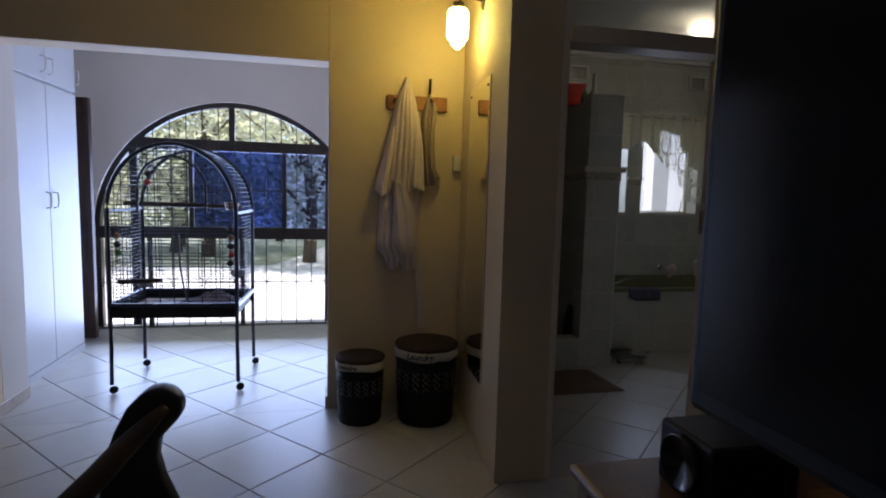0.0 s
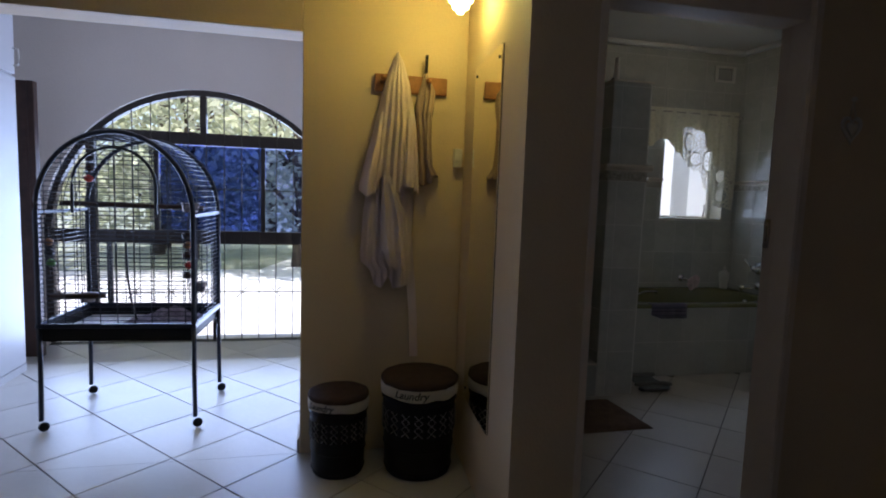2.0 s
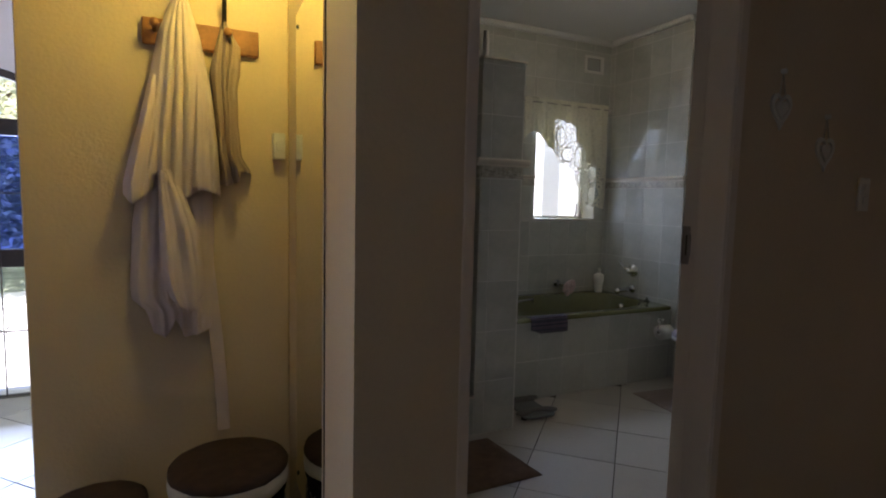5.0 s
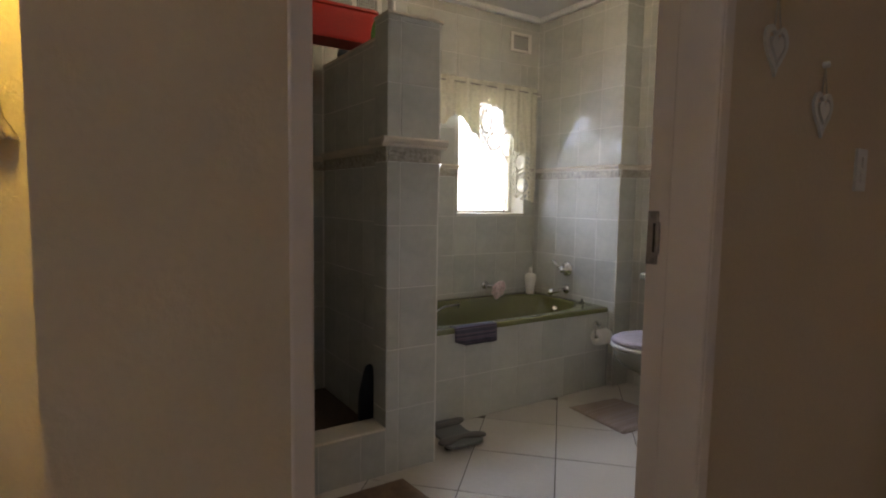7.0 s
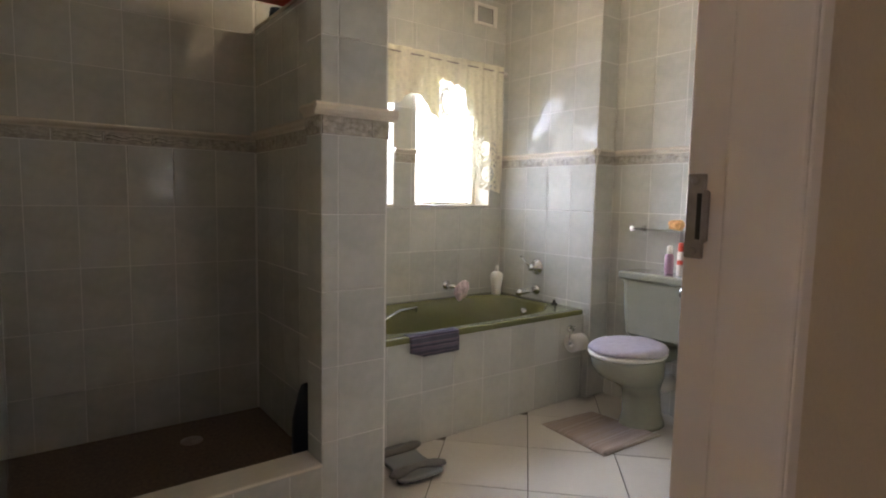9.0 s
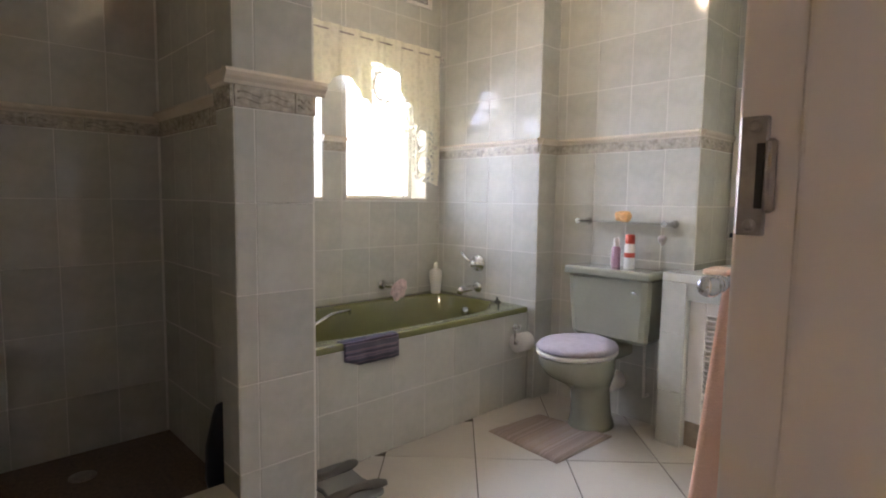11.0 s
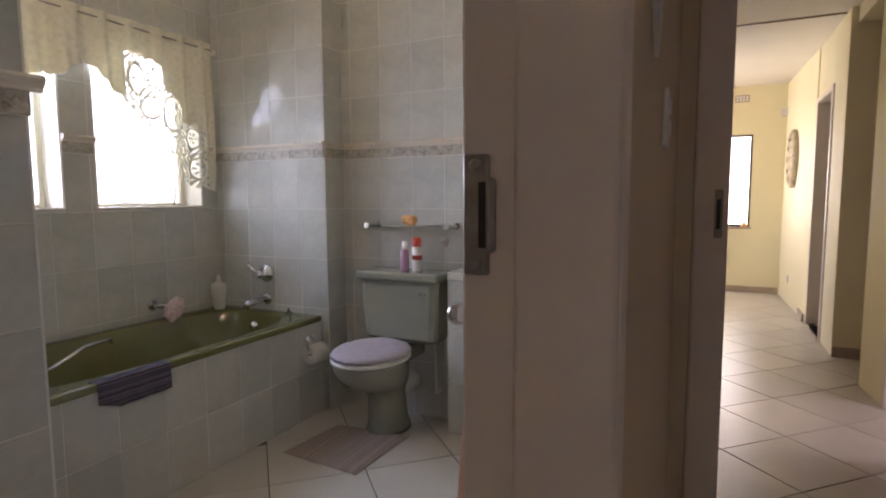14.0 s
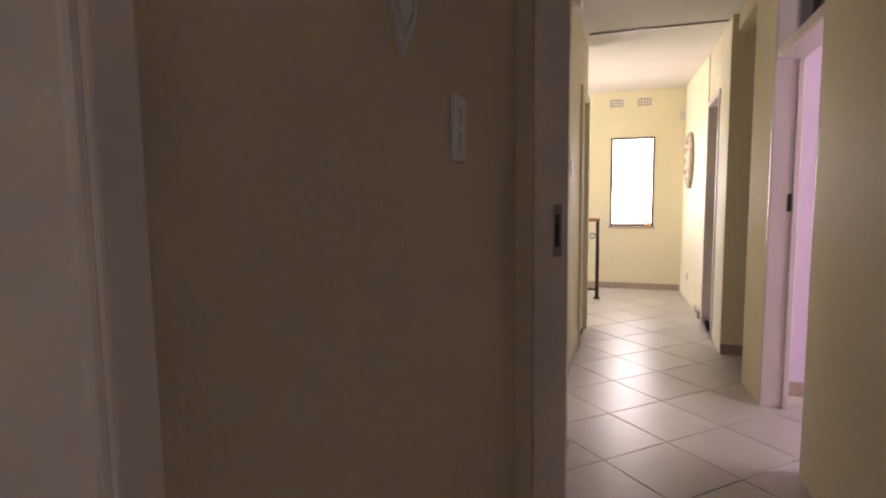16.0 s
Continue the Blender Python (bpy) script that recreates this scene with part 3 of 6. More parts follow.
# ---- doors and windows ----
door_1 = tagged(new("door_1"), "cream painted steel frame of the open bathroom doorway", "door frame", kind="structure")
for x0, x1, inner, sgn in ((0.697, 0.727, 0.727, -1), (1.518, 1.552, 1.518, 1)):
    bm = box(x0, x1, DY - (0.002 if sgn < 0 else 0.025), 2.298 if sgn < 0 else 2.301, 0, 2.56, 0.004, 3)
    if sgn < 0:
        slant = prism([(0.702, 2.19), (0.7268, 2.19), (0.765, 2.2975), (0.702, 2.2975)], 0, 2.0)
        me = bpy.data.meshes.new("slant")
        slant.to_mesh(me)
        slant.free()
        bm.from_mesh(me)
        bpy.data.meshes.remove(me)
    else:
        add_box(bm, inner - 0.007, inner + 0.02, DY - 0.0225, 2.247, 0, 2.0, 0.006, 3)
    part("jamb", bm, M_FRAME, door_1)
part("transom", box(0.727, 1.518, DY - 0.003, 2.297, 1.985, 2.06, 0.006, 2), M_FRAME, door_1)
part("head", box(0.727, 1.518, DY - 0.003, 2.297, 2.51, 2.56, 0.006, 2), M_FRAME, door_1)
pane = part("pane", box(0.727, 1.518, DY + 0.06, DY + 0.066, 2.06, 2.51), M_FROST, door_1, "obscure fanlight glass")
pane.visible_shadow = False
strike = part("strike_plate", box(1.512, 1.520, 2.272, 2.297, 1.150, 1.264, 0.0015), M_STEEL, door_1, "worn steel strike plate with a lip")
part("lip", boxes((1.504, 1.514, 2.263, 2.272, 1.172, 1.242), bevel=0.003), M_STEEL, strike)
part("keep_hole", box(1.5112, 1.516, 2.274, 2.281, 1.176, 1.238), M_BRONZE, strike)
for z in (1.160, 1.254):
    part("screw", lathe([(0.006, 0), (0.006, 0.002), (0.003, 0.0035)], Matrix.Translation((1.512, 2.284, z)) @ pose(0, 0, 0, 0, -90, 0), 10), M_STEEL, strike)

door_2 = tagged(new("door_2"), "cream painted steel frame of the corridor doorway", "door frame", kind="structure")
for y0, y1 in ((2.07, 2.13), (1.21, 1.27)):
    bm = box(2.69, 2.85, y0, y1, 0, 2.08, 0.008, 2)
    if y0 > 2:
        add_box(bm, 2.688, 2.73, 2.044, 2.12, 0, 2.08)
    part("jamb", bm, M_FRAME, door_2)
part("head", box(2.69, 2.85, 1.27, 2.07, 2.03, 2.08, 0.006, 2), M_FRAME, door_2)
st = part("strike_plate", box(2.6845, 2.6895, 2.058, 2.078, 1.11, 1.24, 0.002), M_STEEL, door_2, "worn steel strike plate")
part("keep_hole", box(2.6835, 2.687, 2.063, 2.073, 1.135, 1.215), M_BLACK, st)

for k, (x0, x1, yf, zt) in enumerate(((4.02, 4.95, 1.152, 2.55), (6.47, 7.25, 1.235, 2.12))):
    dr = tagged(new("door_%d" % (3 + k)), "pale pink painted frame of an open corridor doorway", "door frame", kind="structure")
    for xa in (x0, x1 - 0.05):
        part("jamb", box(xa, xa + 0.05, yf - (0.17 if k else 0.132), yf + 0.012, 0, zt, 0.006, 2), M_PINKFRAME, dr)
    part("head", box(x0 + 0.05, x1 - 0.05, yf - (0.17 if k else 0.132), yf + 0.012, zt - 0.05, zt, 0.006, 2), M_PINKFRAME, dr)
    if k == 0:
        part("stop", box(x1 - 0.062, x1 - 0.05, yf - 0.131, yf - 0.10, 0, 1.99, 0.003), M_PINKFRAME, dr)
        part("transom", box(x0 + 0.05, x1 - 0.05, yf - 0.131, yf + 0.008, 1.99, 2.05, 0.005, 2), M_PINKFRAME, dr)
        p = part("pane", box(x0 + 0.05, x1 - 0.05, yf - 0.08, yf - 0.075, 2.05, zt - 0.05), M_GLASS, dr)
        p.visible_shadow = False
        part("glazing_bar", box(x0 + 0.50, x0 + 0.515, yf - 0.09, yf - 0.06, 2.05, zt - 0.05), M_BRONZE, dr)
        st = part("strike_plate", box(x1 - 0.054, x1 - 0.049, yf - 0.098, yf - 0.078, 1.15, 1.25, 0.002), M_BRONZE, dr)
dr = tagged(new("door_5"), "white painted frame of a doorway off the corridor", "door frame", kind="structure")
for xa in (5.86, 6.51):
    part("jamb", box(xa, xa + 0.05, 2.29, 2.41, 0, 2.12, 0.006, 2), M_YELLOW, dr)
part("head", box(5.91, 6.51, 2.29, 2.41, 2.07, 2.12, 0.006, 2), M_YELLOW, dr)
door_leaf = part("leaf", box(5.91, 6.51, 2.33, 2.37, 0.01, 2.07, 0.004), M_WHITEPL, dr, "closed cream door leaf")

# arched garden window
win = tagged(new("window_1"), "dark bronze arched window with sliding panes and burglar bars", "window", kind="structure")
WYF = AY + 0.07
arc = [(AX + (AR - 0.02) * math.cos(math.pi * k / 36), WYF, AZ + (AR - 0.02) * math.sin(math.pi * k / 36)) for k in range(37)]


def flat_bar(points, w, d):
    """A rectangular bar along points in a wall plane."""
    bm = bmesh.new()
    pts = [Vector(p) for p in points]
    rings = []
    for i, p in enumerate(pts):
        t = (pts[min(i + 1, len(pts) - 1)] - pts[max(i - 1, 0)]).normalized()
        nrm = Vector((-t.z, 0, t.x))
        rings.append([bm.verts.new(p + nrm * a * w / 2 + Vector((0, b * d / 2, 0))) for a, b in ((-1, -1), (1, -1), (1, 1), (-1, 1))])
    for a, b in zip(rings, rings[1:]):
        for k in range(4):
            bm.faces.new((a[k], a[(k + 1) % 4], b[(k + 1) % 4], b[k]))
    bm.faces.new(rings[0][::-1])
    bm.faces.new(rings[-1])
    bmesh.ops.recalc_face_normals(bm, faces=bm.faces[:])
    return bm


part("arch_frame", flat_bar(arc, 0.05, 0.07), M_BRONZE, win)
for x in (AX - AR + 0.025, AX + AR - 0.025):
    part("stile", box(x - 0.025, x + 0.025, WYF - 0.035, WYF + 0.035, 0.02, AZ, 0.003), M_BRONZE, win)
part("rail", box(AX - 0.90, AX + 0.90, WYF - 0.04, WYF + 0.04, 1.655, 1.755, 0.003), M_BRONZE, win)
part("rail", box(AX - AR + 0.02, AX + AR - 0.02, WYF - 0.04, WYF + 0.04, 0.84, 0.948, 0.003), M_BRONZE, win)
part("sill", box(AX - AR, AX + AR, WYF - 0.04, WYF + 0.04, -0.012, 0.004, 0.002), M_BRONZE, win)
part("mullion", box(AX - 0.048, AX + 0.002, WYF - 0.03, WYF + 0.03, 1.755, AZ + AR - 0.04, 0.003), M_BRONZE, win)
for x in (AX - 0.87, AX + 0.86):
    part("mullion", box(x - 0.03, x + 0.03, WYF - 0.03, WYF + 0.03, 0.03, 1.655, 0.003), M_BRONZE, win)
for x in (AX - 0.387, AX + 0.45):
    part("sash_stile", box(x - 0.018, x + 0.018, WYF - 0.02, WYF + 0.02, 0.948, 1.655, 0.003), M_BRONZE, win)
for x in (AX - 0.82 + 0.05, AX + 0.05):
    part("post", box(x - 0.02, x + 0.02, WYF + 0.05, WYF + 0.08, 0.0, 0.87), M_BRONZE, win)
for x0, x1, yy in ((AX - 0.365, AX + 0.432, 0.010), (AX - 0.365, AX + 0.432, 0.022), (AX + 0.468, AX + 0.83, 0.010)):
    p = part("pane", box(x0, x1, WYF + yy, WYF + yy + 0.004, 0.95, 1.653), M_BLUEGLASS, win, "blue tinted sliding pane")
    p.visible_shadow = False
for x0, x1, z0, z1 in ((AX - 0.84, AX - 0.405, 0.95, 1.653), (AX - 0.84, AX + 0.83, 0.032, 0.838)):
    p = part("pane", box(x0, x1, WYF, WYF + 0.004, z0, z1), M_GLASS, win, "clear glass pane")
    p.visible_shadow = False
for i in range(-8, 9):
    x = AX + i * 0.139 + 0.006
    top = AZ + math.sqrt(max(0.0, (AR - 0.05) ** 2 - (x - AX) ** 2))
    part("burglar_bar", tube([(x, WYF - 0.055, 0.02), (x, WYF - 0.055, top)], 0.0045, 6), M_BRONZE, win)
for z in (0.435, 0.02, 1.30):
    part("burglar_rail", box(AX - AR + 0.03, AX + AR - 0.03, WYF - 0.059, WYF - 0.051, z - 0.004, z + 0.004), M_BRONZE, win)
for i in (-8, -6, -4, -2, 0, 2, 4, 6, 8):
    x = AX + i * 0.139 + 0.006
    bm = bmesh.new()
    for sx in (-1, 1):
        add_tube(bm, [(x + sx * (0.012 + 0.035 * (abs(k) / 4) ** 2), WYF - 0.062, 0.435 + 0.012 * k) for k in range(-4, 5)], 0.004, 5)
    part("scroll", bm, M_BRONZE, win, "wrought scroll ornament")

# bathroom windows
for k, (x0, x1) in enumerate(((W1, W2), (W3, W4))):
    bw = tagged(new("window_%d" % (2 + k)), "cream steel bathroom window set deep in its tiled reveal", "window", kind="structure")
    part("window_frame", boxes((x0, x0 + 0.03, BY + 0.15, BY + 0.19, WZ0, WZ1), (x1 - 0.03, x1, BY + 0.15, BY + 0.19, WZ0, WZ1), (x0 + 0.03, x1 - 0.03, BY + 0.15, BY + 0.19, WZ0, WZ0 + 0.03), (x0 + 0.03, x1 - 0.03, BY + 0.15, BY + 0.19, WZ1 - 0.03, WZ1), bevel=0.003), M_CREAMPAINT, bw)
    part("window_sill", box(x0 + 0.002, x1 - 0.002, BY - 0.012, BY + 0.15, WZ0, WZ0 + 0.012, 0.003), M_DADO, bw)
    for xr in ((x0, x0 + 0.006), (x1 - 0.006, x1)):
        part("reveal", box(xr[0], xr[1], BY + 0.002, BY + 0.15, WZ0 + 0.012, WZ1 - 0.006), M_CREAMPAINT, bw)
    part("reveal", box(x0, x1, BY + 0.002, BY + 0.15, WZ1 - 0.006, WZ1), M_CREAMPAINT, bw)
    p = part("pane", box(x0 + 0.03, x1 - 0.03, BY + 0.168, BY + 0.172, WZ0 + 0.03, WZ1 - 0.03), M_GLASS, bw, "clear glass pane")
    p.visible_shadow = False
    if k:
        bm = bmesh.new()
        lever = [(x1 - 0.10, BY + 0.13, WZ0 + 0.02), (x1 - 0.09, BY + 0.12, WZ0 + 0.08), (x1 - 0.08, BY + 0.14, WZ0 + 0.14)]
        part("stay", tube(lever, 0.006, 6), M_STEEL, bw)
cw = tagged(new("window_4"), "narrow corridor window with a thin dark steel frame", "window", kind="structure")
part("window_frame", boxes((8.96, 9.0, 1.66, 1.685, 0.83, 1.98), (8.96, 9.0, 2.175, 2.20, 0.83, 1.98), (8.96, 9.0, 1.685, 2.175, 1.955, 1.98), (8.96, 9.0, 1.685, 2.175, 0.83, 0.86), bevel=0.003), M_BRONZE, cw)
part("window_sill", box(8.92, 9.0, 1.64, 2.22, 0.805, 0.828, 0.004), M_SKIRT, cw)
p = part("pane", box(8.985, 8.989, 1.685, 2.175, 0.86, 1.955), M_GLASS, cw)
p.visible_shadow = False
orn = thing("ornament", 8.93, 1.72, 0.828, "small orange ornament on the window sill", "ornament")
part("body", lathe([(0.03, 0), (0.035, 0.02), (0.02, 0.05), (0.008, 0.065)], seg=12), M_ORANGE, orn)

# skirtings
for nm, b in (("baseboard_corridor_end", (8.925, 8.94, 1.325, 4.6, 0, 0.08)), ("baseboard_pillar", (5.985, 6.0, 1.06, 1.235, 0, 0.08)), ("baseboard_corridor_right", (7.27, 7.60, 1.255, 1.272, 0, 0.08)),
              ("baseboard_lilac", (5.138, 5.15, -1.9, 1.0, 0, 0.09)), ("baseboard_jamb", (-2.09, -2.078, WY, 3.62, 0, 0.075)), ("baseboard_alcove", (-0.302, -0.29, WY + 0.002, WY + 0.178, 0, 0.075)), ("baseboard_corridor_left", (2.86, 5.85, 2.298, 2.31, 0, 0.07))):
    structure(nm, box(*b, 0.003), M_SKIRT, "brown tile skirting", "skirting")


# ---- bedroom and alcove things ----
def birdcage():
    c = thing("birdcage", -1.225, 3.872, 0, "tall black wire birdcage with an arched top on castors", "birdcage", rz=-3)
    w, d, zb, zs, zt = 0.378, 0.278, 0.555, 1.16, 1.58
    part("tray", boxes((-w + 0.02, w - 0.02, -d + 0.02, d - 0.02, 0.48, 0.495), (-w + 0.01, -w + 0.022, -d + 0.02, d - 0.02, 0.495, 0.56), (w - 0.022, w - 0.01, -d + 0.02, d - 0.02, 0.495, 0.56),
                       (-w + 0.01, w - 0.01, -d + 0.005, -d + 0.02, 0.485, 0.56), (-w + 0.01, w - 0.01, d - 0.02, d - 0.005, 0.485, 0.56)), M_PLASTIC, c, "deep black plastic tray")
    part("litter", box(-w + 0.03, w - 0.03, -d + 0.03, d - 0.03, 0.496, 0.512), M_PAPER, c, "crumpled paper lining")
    part("base_frame", boxes((-w - 0.015, w + 0.015, -d - 0.012, -d + 0.005, zb, zb + 0.025), (-w - 0.015, w + 0.015, d - 0.005, d + 0.012, zb, zb + 0.025), (-w - 0.015, -w + 0.005, -d, d, zb, zb + 0.025), (w - 0.005, w + 0.015, -d, d, zb, zb + 0.025), bevel=0.003), M_BLUEBLACK, c)

    def hoop_x(k, n=24):
        a = math.pi * k / n
        return -w * math.cos(a), zs + (zt - zs) * math.sin(a)
    for sy in (-d, d):
        pts = [(-w, sy, zb)] + [(hoop_x(k)[0], sy, hoop_x(k)[1]) for k in range(25)] + [(w, sy, zb)]
        part("hoop", tube(pts, 0.013, 8), M_BLUEBLACK, c)
    for sx in (-w, w):
        for sy in (-d, d):
            leg = part("leg", tube([(sx, sy, zb), (sx, sy, 0.30), (sx * 1.01, sy * 1.01, 0.06)], 0.0125, 8), M_BLUEBLACK, c)
            bm = lathe([(0.0, -0.012), (0.022, -0.011), (0.026, 0.0), (0.022, 0.011), (0.0, 0.012)], Matrix.Translation((sx * 1.01 + 0.012, sy * 1.01, 0.027)) @ pose(0, 0, 0, 90, 0, 25), 14, False)
            part("castor", bm, M_PLASTIC, leg, "black plastic castor")
        part("side_rail", box(sx - 0.008, sx + 0.008, -d, d, 1.15, 1.165), M_BLUEBLACK, c)
    # wires
    def panel(bars):
        p = part("wire_panel", tube(bars[0], 0.0024, 4), M_BLUEBLACK, c, "black cage wires")
        for q in bars[1:]:
            part("wire", tube(q, 0.0024 if q[0][2] == zb else 0.002, 4), M_BLUEBLACK, p)

    for sy in (-d, d):
        bars = []
        for i in range(-4, 5):
            x = i * w / 4.5
            bars.append([(x, sy, zb), (x, sy, zs + (zt - zs) * math.sqrt(max(0, 1 - (x / w) ** 2)))])
        z = zb + 0.04
        while z < zt - 0.02:
            hw = w if z < zs else w * math.sqrt(max(0, 1 - ((z - zs) / (zt - zs)) ** 2))
            bars.append([(-hw, sy, z), (hw, sy, z)])
            z += 0.024
        panel(bars)
    for sx in (-1, 1):
        bars = [[(sx * w, i * d / 2.5, zb), (sx * w, i * d / 2.5, zs)] for i in range(-2, 3)]
        z = zb + 0.04
        while z < zs:
            bars.append([(sx * w, -d, z), (sx * w, d, z)])
            z += 0.024
        panel(bars)
    roof = [[(hoop_x(k)[0], i * d / 2, hoop_x(k)[1]) for k in range(25)] for i in range(-1, 2)]
    for k in range(1, 40):
        x, z = hoop_x(k, 40)
        roof.append([(x, -d, z), (x, d, z)])
    panel(roof)
    # door hoop with its grid
    bm = tube([(-0.20, -d - 0.008, 1.16)] + [(-0.20 * math.cos(math.pi * k / 14), -d - 0.008, 1.30 + 0.2 * math.sin(math.pi * k / 14)) for k in range(15)] + [(0.20, -d - 0.008, 1.16)], 0.008, 6)
    part("door_hoop", bm, M_BLUEBLACK, c)
    part("perch", tube([(-w + 0.01, -0.05, 1.20), (w - 0.01, -0.02, 1.19)], 0.014, 8), M_DARKWOOD, c, "dark wooden perch")
    part("perch", tube([(-w + 0.01, -0.18, 0.70), (-0.12, -0.12, 0.70)], 0.016, 8), M_DARKWOOD, c, "dark wooden perch")
    for x, y, z in ((w - 0.06, -0.1, 1.17), (w - 0.06, 0.05, 0.70), (-w + 0.07, 0.1, 0.62)):
        part("food_bowl", lathe([(0.035, 0), (0.05, 0.05), (0.054, 0.052), (0.046, 0.05), (0.03, 0.006)], Matrix.Translation((x, y, z)), 14), M_STEEL, c, "small metal food bowl")
    for x, y, zt_, cols in ((-0.22, -0.05, 1.45, (M_BLACK, M_DARKWOOD, M_RED)), (w - 0.05, -0.2, 1.05, (M_DARKWOOD, M_WOOD, M_DARKWOOD, M_RED, M_DARKWOOD)), (-w + 0.02, -0.2, 1.0, (M_WOOD, M_BLACK, M_GREENPL))):
        toy = part("toy", tube([(x, y, zt_ + 0.1), (x, y, zt_ - 0.06 * len(cols))], 0.003, 5), M_DARKWOOD, c, "hanging string of beads")
        for k, mt in enumerate(cols):
            part("bead", lathe([(0.004, -0.022), (0.022, -0.012), (0.024, 0.006), (0.006, 0.02)], Matrix.Translation((x + random.uniform(-0.01, 0.01), y, zt_ - 0.055 * k)), 8), mt, toy)
    part("rope", tube([(-0.02, -0.1, 1.0), (-0.015, -0.1, 0.8), (0.01, -0.1, 0.62), (0.03, -0.1, 0.56)], 0.006, 6), M_BLACK, c, "hanging rope")
    bm = bmesh.new()
    n = 26
    grid = []
    for i in range(n + 1):
        row = []
        for k in range(n + 1):
            x, y = -0.06 + 0.39 * i / n, -0.21 + 0.40 * k / n
            rise = max(0.0, math.sin(math.pi * i / n) * math.sin(math.pi * k / n)) ** 0.7
            h = 0.516 + rise * (0.055 + 0.06 * noise.noise(Vector((x * 9, y * 9, 2.0))) + 0.022 * noise.noise(Vector((x * 26, y * 26, 5.0)))) + 0.02 * x
            row.append(bm.verts.new((x + 0.012 * math.sin(9 * y), y + 0.012 * math.sin(8 * x), max(h, 0.514))))
        grid.append(row)
    for i in range(n):
        for k in range(n):
            bm.faces.new((grid[i][k], grid[i + 1][k], grid[i + 1][k + 1], grid[i][k + 1])).smooth = True
    bmesh.ops.solidify(bm, geom=bm.faces[:], thickness=0.002)
    part("rag", bm, M_RAG, c, "crumpled lilac patterned cloth in the tray")


M_PINK = material("dusty_pink_cloth", (0.70, 0.54, 0.54), 0.95, vary=0.3, scale=40, bump=0.5)
M_RAG = material("lilac_patterned_cloth", (0.20, 0.15, 0.24), 0.95, vary=0.4, scale=34, bump=0.5, fine=120, second=(0.66, 0.58, 0.64))
birdcage()


def cupboard():
    for i, (y0, y1) in enumerate(((3.66, 4.23), (4.23, 4.70))):
        u = thing("wardrobe", -2.19, (y0 + y1) / 2, 0, "white melamine built-in wardrobe with wire handles", "wardrobe", "built-in wardrobes")
        h = (y1 - y0) / 2
        part("body", box(-0.69, -0.02, -h, h, 0.0, CEIL - 0.003, 0.003), M_CUPBOARD, u)
        part("plinth", box(-0.021, 0.0, -h, h, 0.0, 0.05), M_CUPBOARD, u)
        for z0, z1, zh in ((0.055, 1.995, 1.20), (2.012, 2.58, 2.12)):
            dd = part("door", box(-0.0195, 0.0, -h + 0.002, h - 0.002, z0, z1, 0.003), M_CUPBOARD, u)
            yy = h - 0.05 if i == 0 else -h + 0.05
            pts = [(0.0, yy, zh - 0.055), (0.03, yy, zh - 0.05), (0.034, yy, zh), (0.03, yy, zh + 0.05), (0.0, yy, zh + 0.055)]
            part("handle", tube(pts, 0.0055, 6), M_WHITEPL, dd, "white wire handle")
            if i and z0 > 2:
                part("handle", tube([(x, h - 0.02, z) for x, _, z in pts], 0.0055, 6), M_WHITEPL, dd, "white wire handle")


cupboard()
od = thing("wooden_shutter", -2.30, 4.98, 0, "dark wooden shutter standing folded beside the window", "shutter")
part("leaf", box(-0.08, 0.095, -0.02, 0.02, 0.02, 2.02, 0.003), M_DARKWOOD, od)
part("stile", box(0.055, 0.1, -0.03, 0.03, 0.02, 2.02, 0.004), M_DARKWOOD, od)


def between(keys, z):
    """Row of numbers at height z, from rows that run downwards."""
    for a, b in zip(keys, keys[1:]):
        if z >= b[0]:
            f = min(1.0, max(0.0, (a[0] - z) / (a[0] - b[0])))
            return [p + (q - p) * f for p, q in zip(a, b)]
    return list(keys[-1])


def drape(keys, hem, folds, stand=0.0, nu=56, nv=64, seed=0.0):
    """Hanging cloth. keys: (z, left, right, depth); hem: (share, z) along the lower edge; folds: (share, width, height, drift)."""
    bm = bmesh.new()
    grid = []
    for j in range(nv + 1):
        row = []
        for i in range(nu + 1):
            u = i / nu
            low = hem[-1][1]
            for (ua, za), (ub, zb) in zip(hem, hem[1:]):
                if u <= ub:
                    low = za + (zb - za) * (u - ua) / (ub - ua)
                    break
            v = j / nv
            z = keys[0][0] + (low - keys[0][0]) * v
            k = between(keys, z)
            x = k[1] + (k[2] - k[1]) * u
            out = k[3] * math.sin(math.pi * u) ** 0.45
            for c, w, a, drift in folds:
                out += a * min(1.0, 0.35 + v) * math.exp(-((u - c - drift * v) / w) ** 2) * min(1.0, 6 * u, 6 * (1 - u))
            p = Vector((x, z, seed))
            out += 0.006 * noise.noise(p * 14) + 0.0025 * noise.noise(p * 45)
            row.append(bm.verts.new((x, min(WY - 0.003, WY - 0.006 - stand - max(out, 0.0)), z)))
        grid.append(row)
    for j in range(nv):
        for i in range(nu):
            bm.faces.new((grid[j][i], grid[j][i + 1], grid[j + 1][i + 1], grid[j + 1][i])).smooth = True
    bmesh.ops.recalc_face_normals(bm, faces=bm.faces[:])
    bmesh.ops.solidify(bm, geom=bm.faces[:], thickness=-0.003)
    return bm


